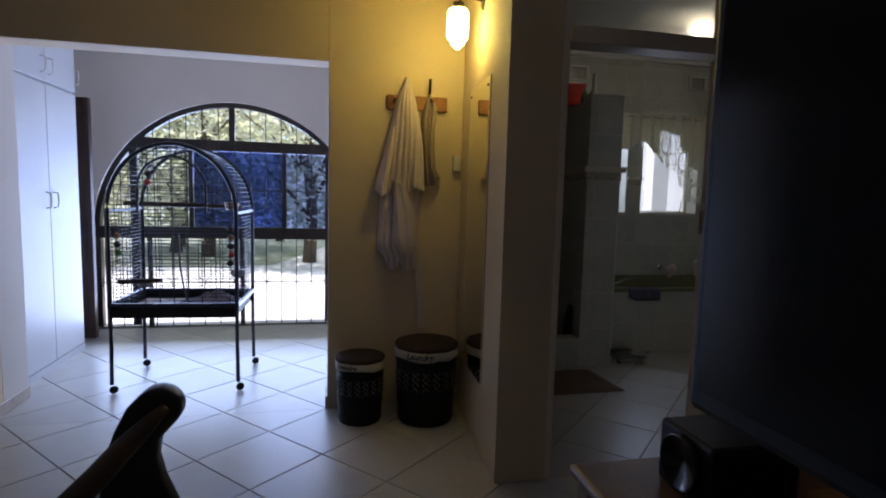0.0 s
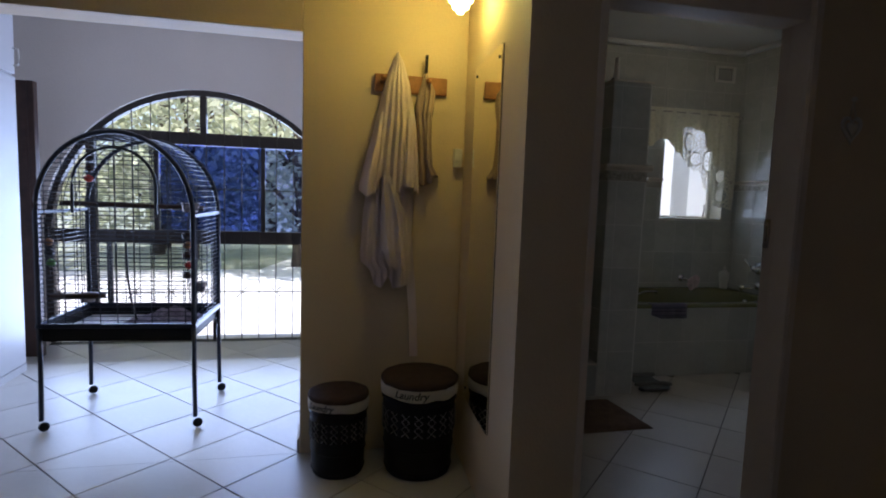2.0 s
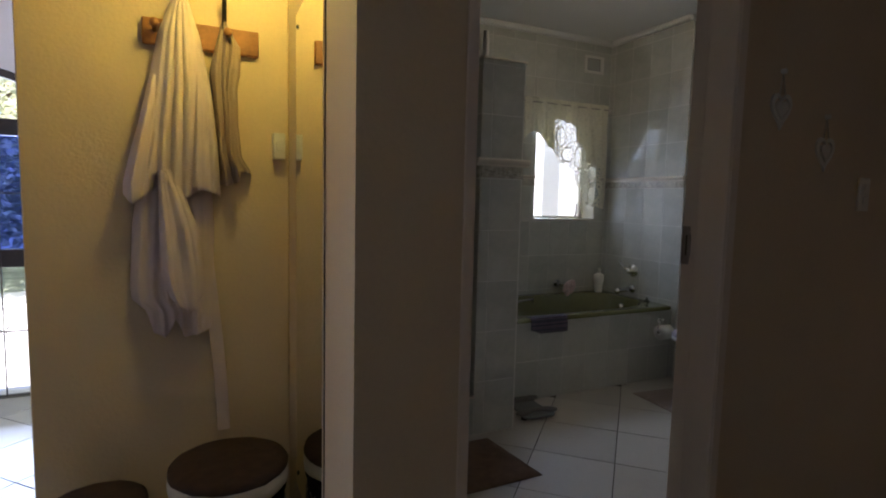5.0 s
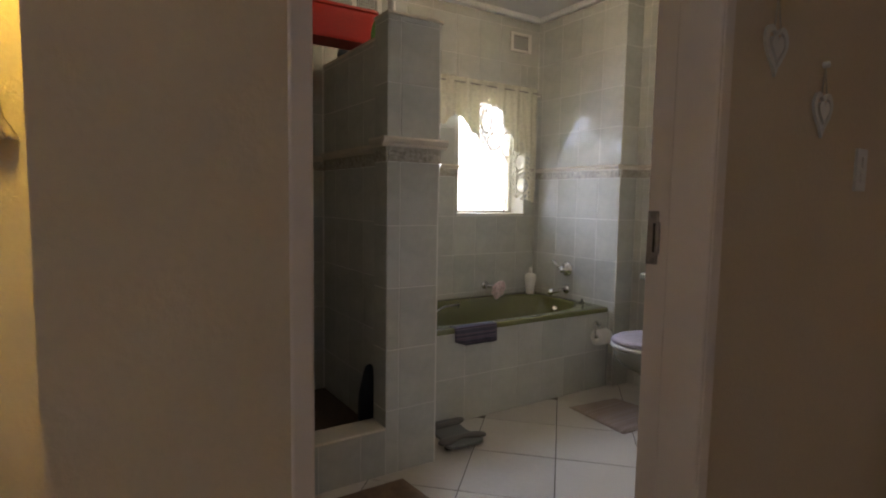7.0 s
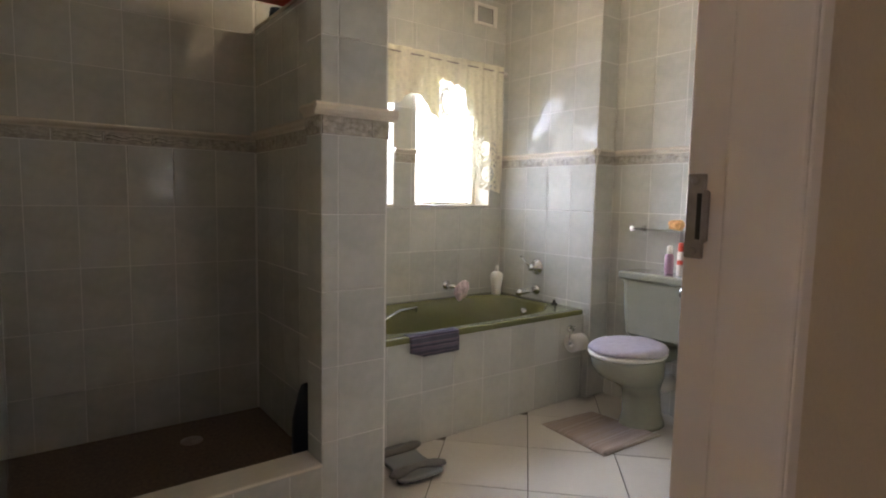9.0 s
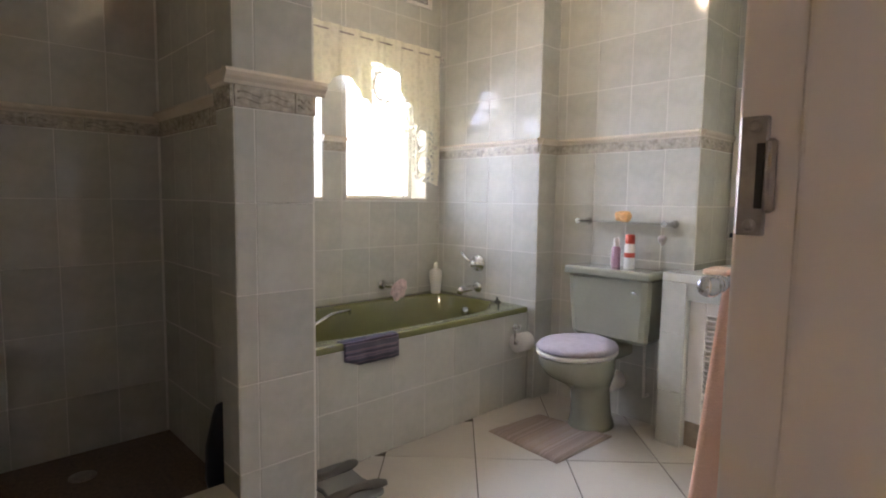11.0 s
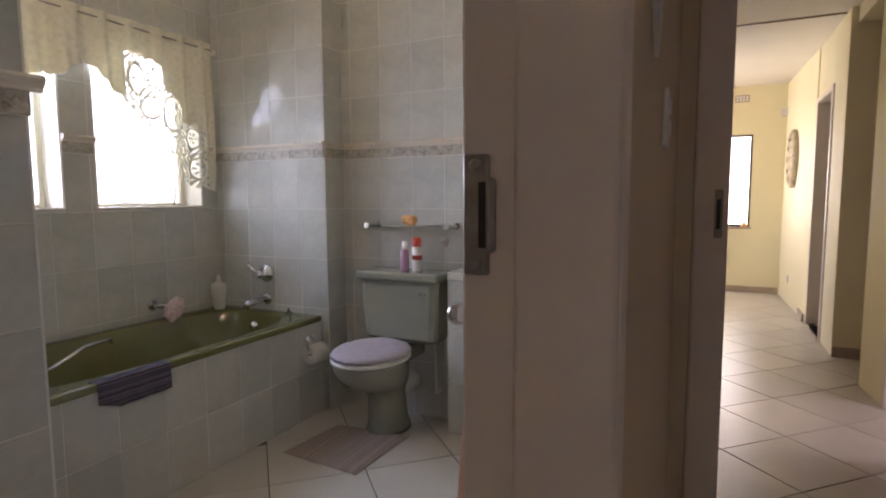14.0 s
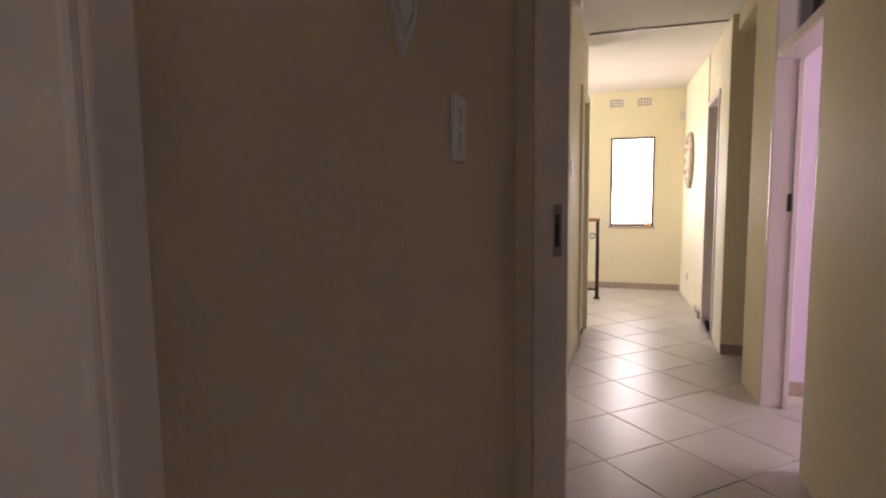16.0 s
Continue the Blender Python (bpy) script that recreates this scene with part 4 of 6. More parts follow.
rack = thing("coat_rack", 0.223, WY, 1.845, "varnished pine coat rack with pegs on the wall", "coat rack")
part("board", box(-0.178, 0.178, -0.022, 0.0, -0.045, 0.04, 0.006, 2), M_WOOD, rack)
for x in (-0.14, 0.075):
    part("peg", lathe([(0.009, 0), (0.008, 0.045), (0.014, 0.05), (0.013, 0.062), (0.0, 0.066)], Matrix.Translation((x, -0.02, 0.0)) @ pose(0, 0, 0, 78, 0, 0), 12), M_WOOD, rack)

robe = thing("bathrobe", 0.14, WY, 1.0, "white towelling bathrobe hanging from the coat rack", "bathrobe")


def worn(name, bm, mat, parent, label=""):
    ob = part(name, bm, mat, parent, label)
    ob.matrix_parent_inverse = parent.matrix_world.inverted()
    return ob


worn("skirt", drape([(1.44, 0.03, 0.24, 0.05), (1.22, 0.002, 0.25, 0.06), (1.015, -0.009, 0.245, 0.055), (0.975, -0.004, 0.243, 0.05), (0.94, 0.03, 0.241, 0.05), (0.84, 0.036, 0.238, 0.045)],
                    [(0.0, 0.96), (0.06, 0.92), (0.12, 0.865), (0.28, 0.85), (0.33, 0.86), (0.45, 0.915), (0.52, 0.88), (0.58, 0.845), (0.80, 0.855), (1.0, 0.865)],
                    [(0.12, 0.05, 0.022, -0.03), (0.26, 0.035, 0.014, 0.02), (0.40, 0.05, 0.02, 0.03), (0.58, 0.04, 0.016, -0.04), (0.72, 0.05, 0.022, 0.05), (0.88, 0.04, 0.018, 0.0)], seed=1.0), M_TOWELLING, robe)
worn("upper", drape([(1.985, 0.150, 0.158, 0.012), (1.945, 0.132, 0.183, 0.034), (1.84, 0.092, 0.214, 0.065), (1.66, 0.058, 0.244, 0.085), (1.47, 0.022, 0.258, 0.09), (1.34, 0.012, 0.258, 0.085)],
                    [(0.0, 1.36), (0.3, 1.39), (0.42, 1.34), (0.6, 1.31), (0.8, 1.34), (1.0, 1.345)],
                    [(0.14, 0.045, 0.010, 0.06), (0.30, 0.03, 0.017, 0.04), (0.40, 0.022, -0.013, 0.03), (0.47, 0.028, 0.016, 0.02), (0.565, 0.02, -0.012, 0.0), (0.64, 0.03, 0.014, -0.01), (0.83, 0.06, 0.012, 0.03)], seed=2.0), M_TOWELLING, robe)
worn("sleeve", drape([(1.70, 0.062, 0.11, 0.05), (1.56, 0.030, 0.10, 0.085), (1.47, 0.006, 0.092, 0.095), (1.36, -0.020, 0.078, 0.10), (1.28, -0.022, 0.066, 0.095)],
                     [(0.0, 1.325), (0.35, 1.29), (0.7, 1.312), (1.0, 1.345)],
                     [(0.3, 0.10, 0.016, 0.05), (0.62, 0.08, -0.012, 0.05), (0.8, 0.08, 0.016, 0.0)], 0.005, 30, 40, 3.0), M_TOWELLING, robe)
worn("sleeve", drape([(1.80, 0.195, 0.220, 0.04), (1.66, 0.188, 0.246, 0.08), (1.48, 0.176, 0.264, 0.10), (1.38, 0.172, 0.268, 0.105), (1.30, 0.170, 0.270, 0.10)],
                     [(0.0, 1.352), (0.4, 1.342), (0.8, 1.328), (1.0, 1.318)],
                     [(0.25, 0.09, 0.014, 0.0), (0.6, 0.08, -0.010, 0.04), (0.82, 0.08, 0.014, 0.0)], 0.005, 30, 40, 4.0), M_TOWELLING, robe)
worn("sash", drape([(1.40, 0.088, 0.118, 0.02), (1.30, 0.085, 0.165, 0.03), (1.20, 0.086, 0.196, 0.035), (1.065, 0.092, 0.212, 0.04), (0.99, 0.112, 0.208, 0.04), (0.93, 0.150, 0.190, 0.03)],
                   [(0.0, 0.99), (0.2, 0.965), (0.5, 0.938), (0.8, 0.955), (1.0, 1.0)],
                   [(0.12, 0.07, 0.018, 0.05), (0.4, 0.06, -0.008, 0.1), (0.62, 0.08, 0.014, 0.1), (0.88, 0.06, 0.014, 0.0)], 0.078, 30, 46, 5.0), M_TOWELLING, robe, "loop of the towelling belt")
knot = lathe([(0.0, 0.020), (0.010, 0.016), (0.015, 0.0), (0.011, -0.018), (0.0, -0.022)], Matrix.Translation((0.102, WY - 0.100, 1.372)), 14, False)
for v in knot.verts:
    v.co += 0.008 * noise.noise_vector(v.co * 50)
worn("knot", knot, M_TOWELLING, robe)
bm = bmesh.new()
for (xa, za), (xb, zb) in zip([(0.20, 1.45), (0.225, 1.1), (0.245, 0.9), (0.262, 0.7), (0.272, 0.49)], [(0.225, 1.1), (0.245, 0.9), (0.262, 0.7), (0.272, 0.49)]):
    vs = [bm.verts.new(p) for p in ((xa - 0.021, WY - 0.012, za), (xa + 0.021, WY - 0.016, za), (xb + 0.021, WY - 0.012, zb), (xb - 0.021, WY - 0.016, zb))]
    bm.faces.new(vs)
bmesh.ops.remove_doubles(bm, verts=bm.verts[:], dist=0.001)
bmesh.ops.solidify(bm, geom=bm.faces[:], thickness=0.006)
ob = part("belt", bm, M_TOWELLING, robe, "hanging towelling belt")
ob.matrix_parent_inverse = robe.matrix_world.inverted()

top = thing("cotton_top", 0.33, WY, 1.4, "grey-beige cotton garment hanging by its strap", "garment")
worn("body", drape([(1.895, 0.283, 0.298, 0.03), (1.82, 0.262, 0.340, 0.045), (1.74, 0.247, 0.338, 0.05), (1.69, 0.250, 0.328, 0.05), (1.56, 0.258, 0.330, 0.05), (1.456, 0.262, 0.340, 0.05), (1.41, 0.266, 0.368, 0.045), (1.35, 0.270, 0.382, 0.04)],
                   [(0.0, 1.362), (0.2, 1.355), (0.5, 1.368), (0.62, 1.40), (1.0, 1.402)],
                   [(0.10, 0.05, 0.018, 0.10), (0.30, 0.035, -0.018, 0.10), (0.36, 0.045, 0.022, 0.18), (0.60, 0.04, -0.016, -0.15), (0.70, 0.05, 0.022, -0.20), (0.88, 0.05, 0.018, 0.0)], 0.0, 40, 60, 6.0), M_GREYCLOTH, top)
ob = part("strap", tube([(0.286, WY - 0.035, 1.87), (0.285, WY - 0.055, 1.98), (0.293, WY - 0.055, 1.98), (0.293, WY - 0.035, 1.87)], 0.004, 6), M_BLACK, top)
ob.matrix_parent_inverse = top.matrix_world.inverted()


def lettering(text, size, radius, cx, cy, z, angle, parent):
    """Thin raised letters wrapped round a drum."""
    cu = bpy.data.curves.new("lettering", 'FONT')
    cu.body, cu.size, cu.extrude, cu.align_x, cu.shear, cu.offset = text, size, 0.0006, 'CENTER', 0.25, 0.0009
    tmp = new("lettering_source", cu)
    bpy.context.view_layer.update()
    me = bpy.data.meshes.new_from_object(tmp.evaluated_get(bpy.context.evaluated_depsgraph_get()))
    bpy.data.objects.remove(tmp)
    for v in me.vertices:
        a = angle + v.co.x / radius
        r = radius + 0.001 + v.co.z
        v.co = (cx + r * math.cos(a), cy + r * math.sin(a), z + v.co.y)
    me.materials.clear()
    me.materials.append(M_BLACK)
    ob = new("lettering", me)
    ob.parent = parent
    return ob


def laundry_bin(x, y, r, h, label, face):
    b = thing("laundry_bin", x, y, 0, label, "laundry bin", "laundry bins in the corner")
    part("body", lathe([(r * 0.86, 0.0), (r * 0.88, 0.01), (r * 0.95, h * 0.5), (r * 0.97, h * 0.84)], seg=36), M_PLASTIC, b, "black woven plastic drum")
    for i in range(18):
        a = 2 * math.pi * i / 18
        bm = bmesh.new()
        for k in range(3):
            for s in (-1, 1):
                z0 = h * (0.46 + 0.075 * k)
                rr = r * 0.955
                add_tube(bm, [((rr + 0.003) * math.cos(a + s * 0.11), (rr + 0.003) * math.sin(a + s * 0.11), z0), ((rr + 0.003) * math.cos(a), (rr + 0.003) * math.sin(a), z0 + h * 0.038), ((rr + 0.003) * math.cos(a + s * 0.11), (rr + 0.003) * math.sin(a + s * 0.11), z0 + h * 0.075)], r * 0.018, 5)
        part("weave", bm, M_WEAVE, b, "pale woven lattice strip")
    for z in (h * 0.06, h * 0.30, h * 0.46, h * 0.78):
        rh = r * (0.885 + 0.12 * min(z / h, 0.8))
        bm = tube([(rh * math.cos(2 * math.pi * k / 36), rh * math.sin(2 * math.pi * k / 36), z) for k in range(36)], 0.004, 6, True)
        part("hoop", bm, M_PLASTIC, b)
    bm = lathe([(r * 0.98, h * 0.822), (r * 1.02, h * 0.83), (r * 1.035, h * 0.875), (r * 1.03, h * 0.93), (r * 0.98, h * 0.945)], seg=48, caps=False)
    for v in bm.verts:
        low = max(0.0, (0.90 * h - v.co.z) / (0.10 * h))
        v.co.z += low * 0.014 * noise.noise(Vector((v.co.x * 11, v.co.y * 11, r * 40)))
        v.co += 0.0012 * noise.noise_vector(v.co * 40)
    part("liner", bm, M_LINEN, b, "cream cotton liner band")
    bm = lathe([(r * 1.0, h * 0.935), (r * 1.03, h * 0.95), (r * 1.02, h * 0.985), (r * 0.9, h * 1.0), (r * 0.4, h * 1.01), (0.0, h * 1.012)], seg=36, caps=False)
    for v in bm.verts:
        v.co += 0.003 * noise.noise_vector(v.co * 30)
    part("lid", bm, M_BROWNFUR, b, "dark brown lid")
    lettering("Laundry", h * 0.105, r * 1.045, 0, 0, h * 0.858, radians(face), b)
    return b


M_WEAVE = material("pale_woven_plastic", (0.32, 0.30, 0.28), 0.5, vary=0.3, scale=60)
laundry_bin(-0.105, 3.005, 0.138, 0.383, "small black laundry bin with a cream liner and brown lid", -128)
laundry_bin(0.275, 2.97, 0.180, 0.463, "large black laundry bin with a cream liner and brown lid", -112)

mir = thing("wall_mirror", 0.4825, 2.72, 0.352, "tall frameless mirror screwed to the wall", "mirror", rz=-2.66)
poly = [(-0.225, 0.0), (0.225, 0.0), (0.225, 1.543), (-0.225, 1.543)]


def plate(poly_yz, x0, x1):
    bm = bmesh.new()
    a = [bm.verts.new((x0, y, z)) for y, z in poly_yz]
    b = [bm.verts.new((x1, y, z)) for y, z in poly_yz]
    n = len(a)
    for i in range(n):
        bm.faces.new((a[i], a[(i + 1) % n], b[(i + 1) % n], b[i]))
    bm.faces.new(a[::-1])
    bm.faces.new(b)
    bmesh.ops.recalc_face_normals(bm, faces=bm.faces[:])
    return bm


part("glass", plate(poly, -0.006, -0.002), M_MIRROR, mir)
part("backing", plate(poly, -0.002, 0.002), M_DARKWOOD, mir, "dark backing board")
for y, z in ((-0.19, 1.50), (0.19, 1.50), (-0.19, 0.05), (0.19, 0.05)):
    part("screw", lathe([(0.007, 0), (0.007, 0.003), (0.0, 0.005)], Matrix.Translation((-0.006, y, z)) @ pose(0, 0, 0, 0, -90, 0), 10, False), M_BLACK, mir)

sb = thing("switch_box", 0.466, WY, 1.455, "white surface-mounted switch box in the corner", "switch")
part("box", box(-0.021, 0.021, -0.038, 0.0, 0.0, 0.092, 0.005, 2), M_WHITEPL, sb)
part("rocker", box(-0.011, 0.011, -0.044, -0.038, 0.03, 0.062, 0.002), M_WHITEPL, sb)

lamp = thing("wall_lamp", 0.48, 2.72, 2.305, "brass wall lamp with a lit frosted glass shade", "wall lamp")
part("backplate", lathe([(0.045, 0.0), (0.045, 0.008), (0.03, 0.018), (0.0, 0.02)], Matrix.Translation((0.012, 0, 0)) @ pose(0, 0, 0, 0, -90, 0), 20), M_BRONZE, lamp)
part("arm", tube([(0.0, 0, 0), (-0.06, 0, 0.012), (-0.115, 0, 0.005), (-0.13, 0, -0.03)], 0.007, 8), M_BRONZE, lamp)
part("gallery", lathe([(0.03, 0.0), (0.032, -0.02), (0.02, -0.035)][::-1], Matrix.Translation((-0.13, 0, -0.02)), 18), M_BRONZE, lamp)
part("shade", lathe([(0.0, -0.25), (0.014, -0.248), (0.02, -0.235), (0.034, -0.228), (0.036, -0.21), (0.051, -0.20), (0.055, -0.185), (0.055, -0.07), (0.048, -0.055), (0.0, -0.05)], Matrix.Translation((-0.13, 0, 0.0)), 24, False), M_SHADE, lamp, "frosted glass shade glowing yellow")


def heart(x, z, s):
    h = thing("hanging_heart", x, DY, z, "white carved wooden heart hanging on a string", "wall decoration", "hearts on the wall")
    def outline(k):
        pts = []
        for i in range(28):
            t = 2 * math.pi * i / 28
            hx = 16 * math.sin(t) ** 3 / 16
            hz = (13 * math.cos(t) - 5 * math.cos(2 * t) - 2 * math.cos(3 * t) - math.cos(4 * t)) / 16
            pts.append((k * s * hx, k * s * hz * 1.25))
        return pts
    for nm, k, y0, mt in (("rim", 1.0, -0.008, M_WHITEPL), ("inlay", 0.50, -0.010, M_WHITEPL)):
        bm = bmesh.new()
        o = outline(k)
        if nm == "rim":
            i_ = outline(0.72)
            ra = [[bm.verts.new((x_, y, z_)) for x_, z_ in pts] for y, pts in ((-0.001, o), (y0, o), (y0, i_), (-0.001, i_))]
            for a, b in zip(ra, ra[1:] + ra[:1]):
                for q in range(28):
                    bm.faces.new((a[q], a[(q + 1) % 28], b[(q + 1) % 28], b[q]))
        else:
            a = [bm.verts.new((x_, -0.001, z_)) for x_, z_ in o]
            b = [bm.verts.new((x_, y0, z_)) for x_, z_ in o]
            for q in range(28):
                bm.faces.new((a[q], a[(q + 1) % 28], b[(q + 1) % 28], b[q]))
            bm.faces.new(b)
        bmesh.ops.recalc_face_normals(bm, faces=bm.faces[:])
        part(nm, bm, mt, h)
    part("string", tube([(-0.012, -0.006, s * 0.9), (0, -0.004, s * 2.3), (0.012, -0.006, s * 0.9)], 0.002, 5), M_LINEN, h)
    part("hook", lathe([(0.008, 0), (0.008, 0.012), (0, 0.014)], Matrix.Translation((0, 0, s * 2.3)) @ pose(0, 0, 0, 90, 0, 0), 10, False), M_WHITEPL, h)


heart(1.742, 1.615, 0.047)
heart(1.972, 1.503, 0.047)
sw = thing("light_switch", 2.205, DY, 1.32, "white plastic light switch plate", "light switch")
part("plate", box(-0.03, 0.03, -0.009, 0.0, 0.0, 0.11, 0.003, 2), M_WHITEPL, sw)
for z in (0.035, 0.075):
    part("rocker", box(-0.01, 0.01, -0.014, -0.009, z - 0.014, z + 0.014, 0.002), M_WHITEPL, sw)

# television corner
tbl = thing("tv_table", 0.85, 0.3, 0, "dark brown wooden television table", "table")
part("tabletop", box(-0.51, 0.40, -1.0, 0.90, 0.565, 0.60, 0.012, 2), M_TABLE, tbl)
for x in (-0.46, 0.35):
    for y in (-0.95, 0.85):
        part("leg", box(x - 0.03, x + 0.03, y - 0.03, y + 0.03, 0, 0.565, 0.005), M_TABLE, tbl)
part("shelf", box(-0.45, 0.35, -0.94, 0.84, 0.20, 0.225, 0.004), M_TABLE, tbl)
tv = thing("television", 0.33, 0.06, 0.60, "large black flat television switched off on its stand", "television")
part("casing", box(-0.035, 0.045, -0.62, 0.62, 0.365, 1.10, 0.015, 2), M_PLASTIC, tv)
part("screen", box(-0.039, -0.034, -0.59, 0.59, 0.405, 1.07), M_SCREEN, tv, "dark glossy screen")
part("neck", box(0.0, 0.04, -0.08, 0.08, 0.02, 0.38, 0.006), M_PLASTIC, tv)
part("foot", box(0.03, 0.33, -0.22, 0.22, 0.0, 0.02, 0.006), M_PLASTIC, tv)
spk = thing("loudspeaker", 0.66, 1.0, 0.60, "black loudspeaker on the television table", "loudspeaker")
part("cabinet", box(-0.12, 0.12, -0.10, 0.10, 0.0, 0.16, 0.012, 2), M_PLASTIC, spk)
part("cone", lathe([(0.0, 0.0), (0.04, 0.006), (0.062, 0.016), (0.068, 0.018), (0.07, 0.0)], Matrix.Translation((-0.12, 0.0, 0.085)) @ pose(0, 0, 0, 0, -90, 0), 22, False), M_SCREEN, spk)
bx = thing("small_box", 0.80, 0.72, 0.60, "small red-brown box with a white label", "box")
part("body", box(-0.09, 0.09, -0.10, 0.10, 0.0, 0.10, 0.004), M_WOOD, bx)
part("label", box(-0.05, 0.05, -0.04, 0.05, 0.10, 0.101), M_PAPER, bx, "white label with unreadable print")
for k in range(3):
    part("print_line", box(-0.04, 0.03 - 0.01 * k, -0.025 + 0.022 * k, -0.017 + 0.022 * k, 0.101, 0.1015), M_BLACK, bx)


def armchair():
    c = thing("armchair", -1.0, 0.78, 0, "dark leather armchair with scrolled arms and polished wooden rails", "chair")
    for off in (Vector((0, 0, 0)), Vector((-0.62, -0.06, 0))):
        # scrolled leather wing: a rounded head on a waisted stem
        edge = []
        for k in range(13):
            a = math.radians(-42 + 180 * k / 12)
            edge.append((0.379 + 0.043 * math.cos(a), 0.886 + 0.041 * math.sin(a)))
        edge += [(0.322, 0.888), (0.300, 0.845), (0.284, 0.80), (0.270, 0.72), (0.262, 0.60), (0.262, 0.46), (0.45, 0.46), (0.435, 0.58), (0.408, 0.68), (0.384, 0.74), (0.374, 0.785), (0.380, 0.825)]
        bm = bmesh.new()
        front = [bm.verts.new((x + off.x, 0.262 + off.y, z)) for x, z in edge]
        back = [bm.verts.new((x + off.x, 0.210 + off.y, z)) for x, z in edge]
        n = len(edge)
        for q in range(n):
            bm.faces.new((front[q], front[(q + 1) % n], back[(q + 1) % n], back[q]))
        rim = [bm.faces.new(front[::-1]), bm.faces.new(back)]
        bmesh.ops.recalc_face_normals(bm, faces=bm.faces[:])
        es = list({e for f in rim for e in f.edges})
        bmesh.ops.bevel(bm, geom=es, offset=0.012, segments=3, affect='EDGES', profile=0.5)
        for f in bm.faces:
            f.smooth = len(f.verts) == 4
        arm = part("arm", bm, M_LEATHER, c, "black leather scrolled arm")
        rail = [(0.396, 0.205, 0.893), (0.372, 0.180, 0.872), (0.345, 0.14, 0.848), (0.318, 0.08, 0.822), (0.295, 0.02, 0.805), (0.25, -0.10, 0.78), (0.20, -0.25, 0.76)]
        part("wooden_rail", tube([tuple(Vector(p) + off) for p in rail], [0.010, 0.016, 0.021, 0.022, 0.022, 0.022, 0.020], 12), M_DARKWOOD, arm, "polished wooden rail")
        part("side_panel", boxes((0.27 + off.x, 0.31 + off.x, -0.25 + off.y, 0.215 + off.y, 0.36, 0.70), bevel=0.012), M_LEATHER, c)
    part("seat", box(-0.30, 0.28, -0.30, 0.24, 0.36, 0.48, 0.04, 3), M_LEATHER, c)
    bm = box(-0.30, -0.20, -0.30, 0.22, 0.45, 0.86, 0.04, 3)
    part("backrest", bm, M_LEATHER, c)
    for x in (-0.26, 0.26):
        for y_ in (-0.26, 0.20):
            part("leg", tube([(x, y_, 0.38), (x * 1.08, y_ * 1.08, 0.0)], [0.024, 0.015], 8), M_DARKWOOD, c)


M_LEATHER = material("dark_leather", (0.016, 0.012, 0.011), 0.35, vary=0.3, scale=20, bump=0.2, fine=180)
armchair()

# ---- bathroom things ----
RIM = 0.555
bath = thing("bathtub", 2.0, 4.07, 0, "olive green enamel bathtub built in behind a tiled panel", "bathtub")
X0, X1, Y0, Y1 = 1.90, BX - 0.004, 4.065, BY - 0.010
cx, cy, hx, hy = (X0 + X1) / 2, (Y0 + Y1) / 2, (X1 - X0) / 2, (Y1 - Y0) / 2


def oval(fx, fy, z, p=3.2, n=48, dx=0.0):
    pts = []
    for k in range(n):
        a = 2 * math.pi * k / n
        ca, sa = math.cos(a), math.sin(a)
        e = 2.0 / p
        pts.append((cx + dx + fx * math.copysign(abs(ca) ** e, ca), cy + fy * math.copysign(abs(sa) ** e, sa), z))
    return pts


bm = bmesh.new()
rings = [[bm.verts.new(q) for q in oval(hx, hy, RIM - 0.03, 40)], [bm.verts.new(q) for q in oval(hx, hy, RIM - 0.004, 40)], [bm.verts.new(q) for q in oval(hx - 0.008, hy - 0.008, RIM, 30)],
         [bm.verts.new(q) for q in oval(hx - 0.09, hy - 0.065, RIM, 3.6)], [bm.verts.new(q) for q in oval(hx - 0.10, hy - 0.078, RIM - 0.012, 3.4)], [bm.verts.new(q) for q in oval(hx - 0.14, hy - 0.11, 0.36, 3.2)],
         [bm.verts.new(q) for q in oval(hx - 0.19, hy - 0.14, 0.20, 3.0)], [bm.verts.new(q) for q in oval(hx - 0.25, hy - 0.20, 0.16, 2.8)]]
for a, b in zip(rings, rings[1:]):
    for k in range(48):
        f = bm.faces.new((a[k], a[(k + 1) % 48], b[(k + 1) % 48], b[k]))
        f.smooth = True
bm.faces.new(rings[-1])
bmesh.ops.recalc_face_normals(bm, faces=bm.faces[:])
tub = part("tub", bm, M_OLIVE, bath)
tub.matrix_parent_inverse = bath.matrix_world.inverted()
panel = part("side_panel", box(1.895, BX - 0.002, 4.0713, 4.12, 0, RIM - 0.03), M_LGROUT, bath, "panel of grey-green tiles under the rim")
panel.matrix_parent_inverse = bath.matrix_world.inverted()
for z0, z1 in ((0.0, 0.265), (0.265, RIM - 0.033)):
    x = 1.90
    while x < BX - 0.02:
        e = min(x + TILE_W, BX - 0.003)
        t = part("wall_tile", box(x + 0.0015, e - 0.0015, 4.070, 4.079, z0 + 0.0015, z1 - 0.0015, 0.0012), M_WTILE, panel)
        t.matrix_parent_inverse = panel.matrix_world.inverted() @ Matrix()
        t.matrix_parent_inverse = (panel.parent.matrix_world @ panel.matrix_parent_inverse).inverted()
        x = e
hd = part("grab_handle", tube([(2.36, 4.70, 0.46), (2.40, 4.66, 0.49), (2.56, 4.70, 0.535), (2.70, 4.73, 0.535), (2.72, 4.76, 0.51)], 0.010, 8), M_CHROME, bath, "chrome grab handle")
hd.matrix_parent_inverse = bath.matrix_world.inverted()
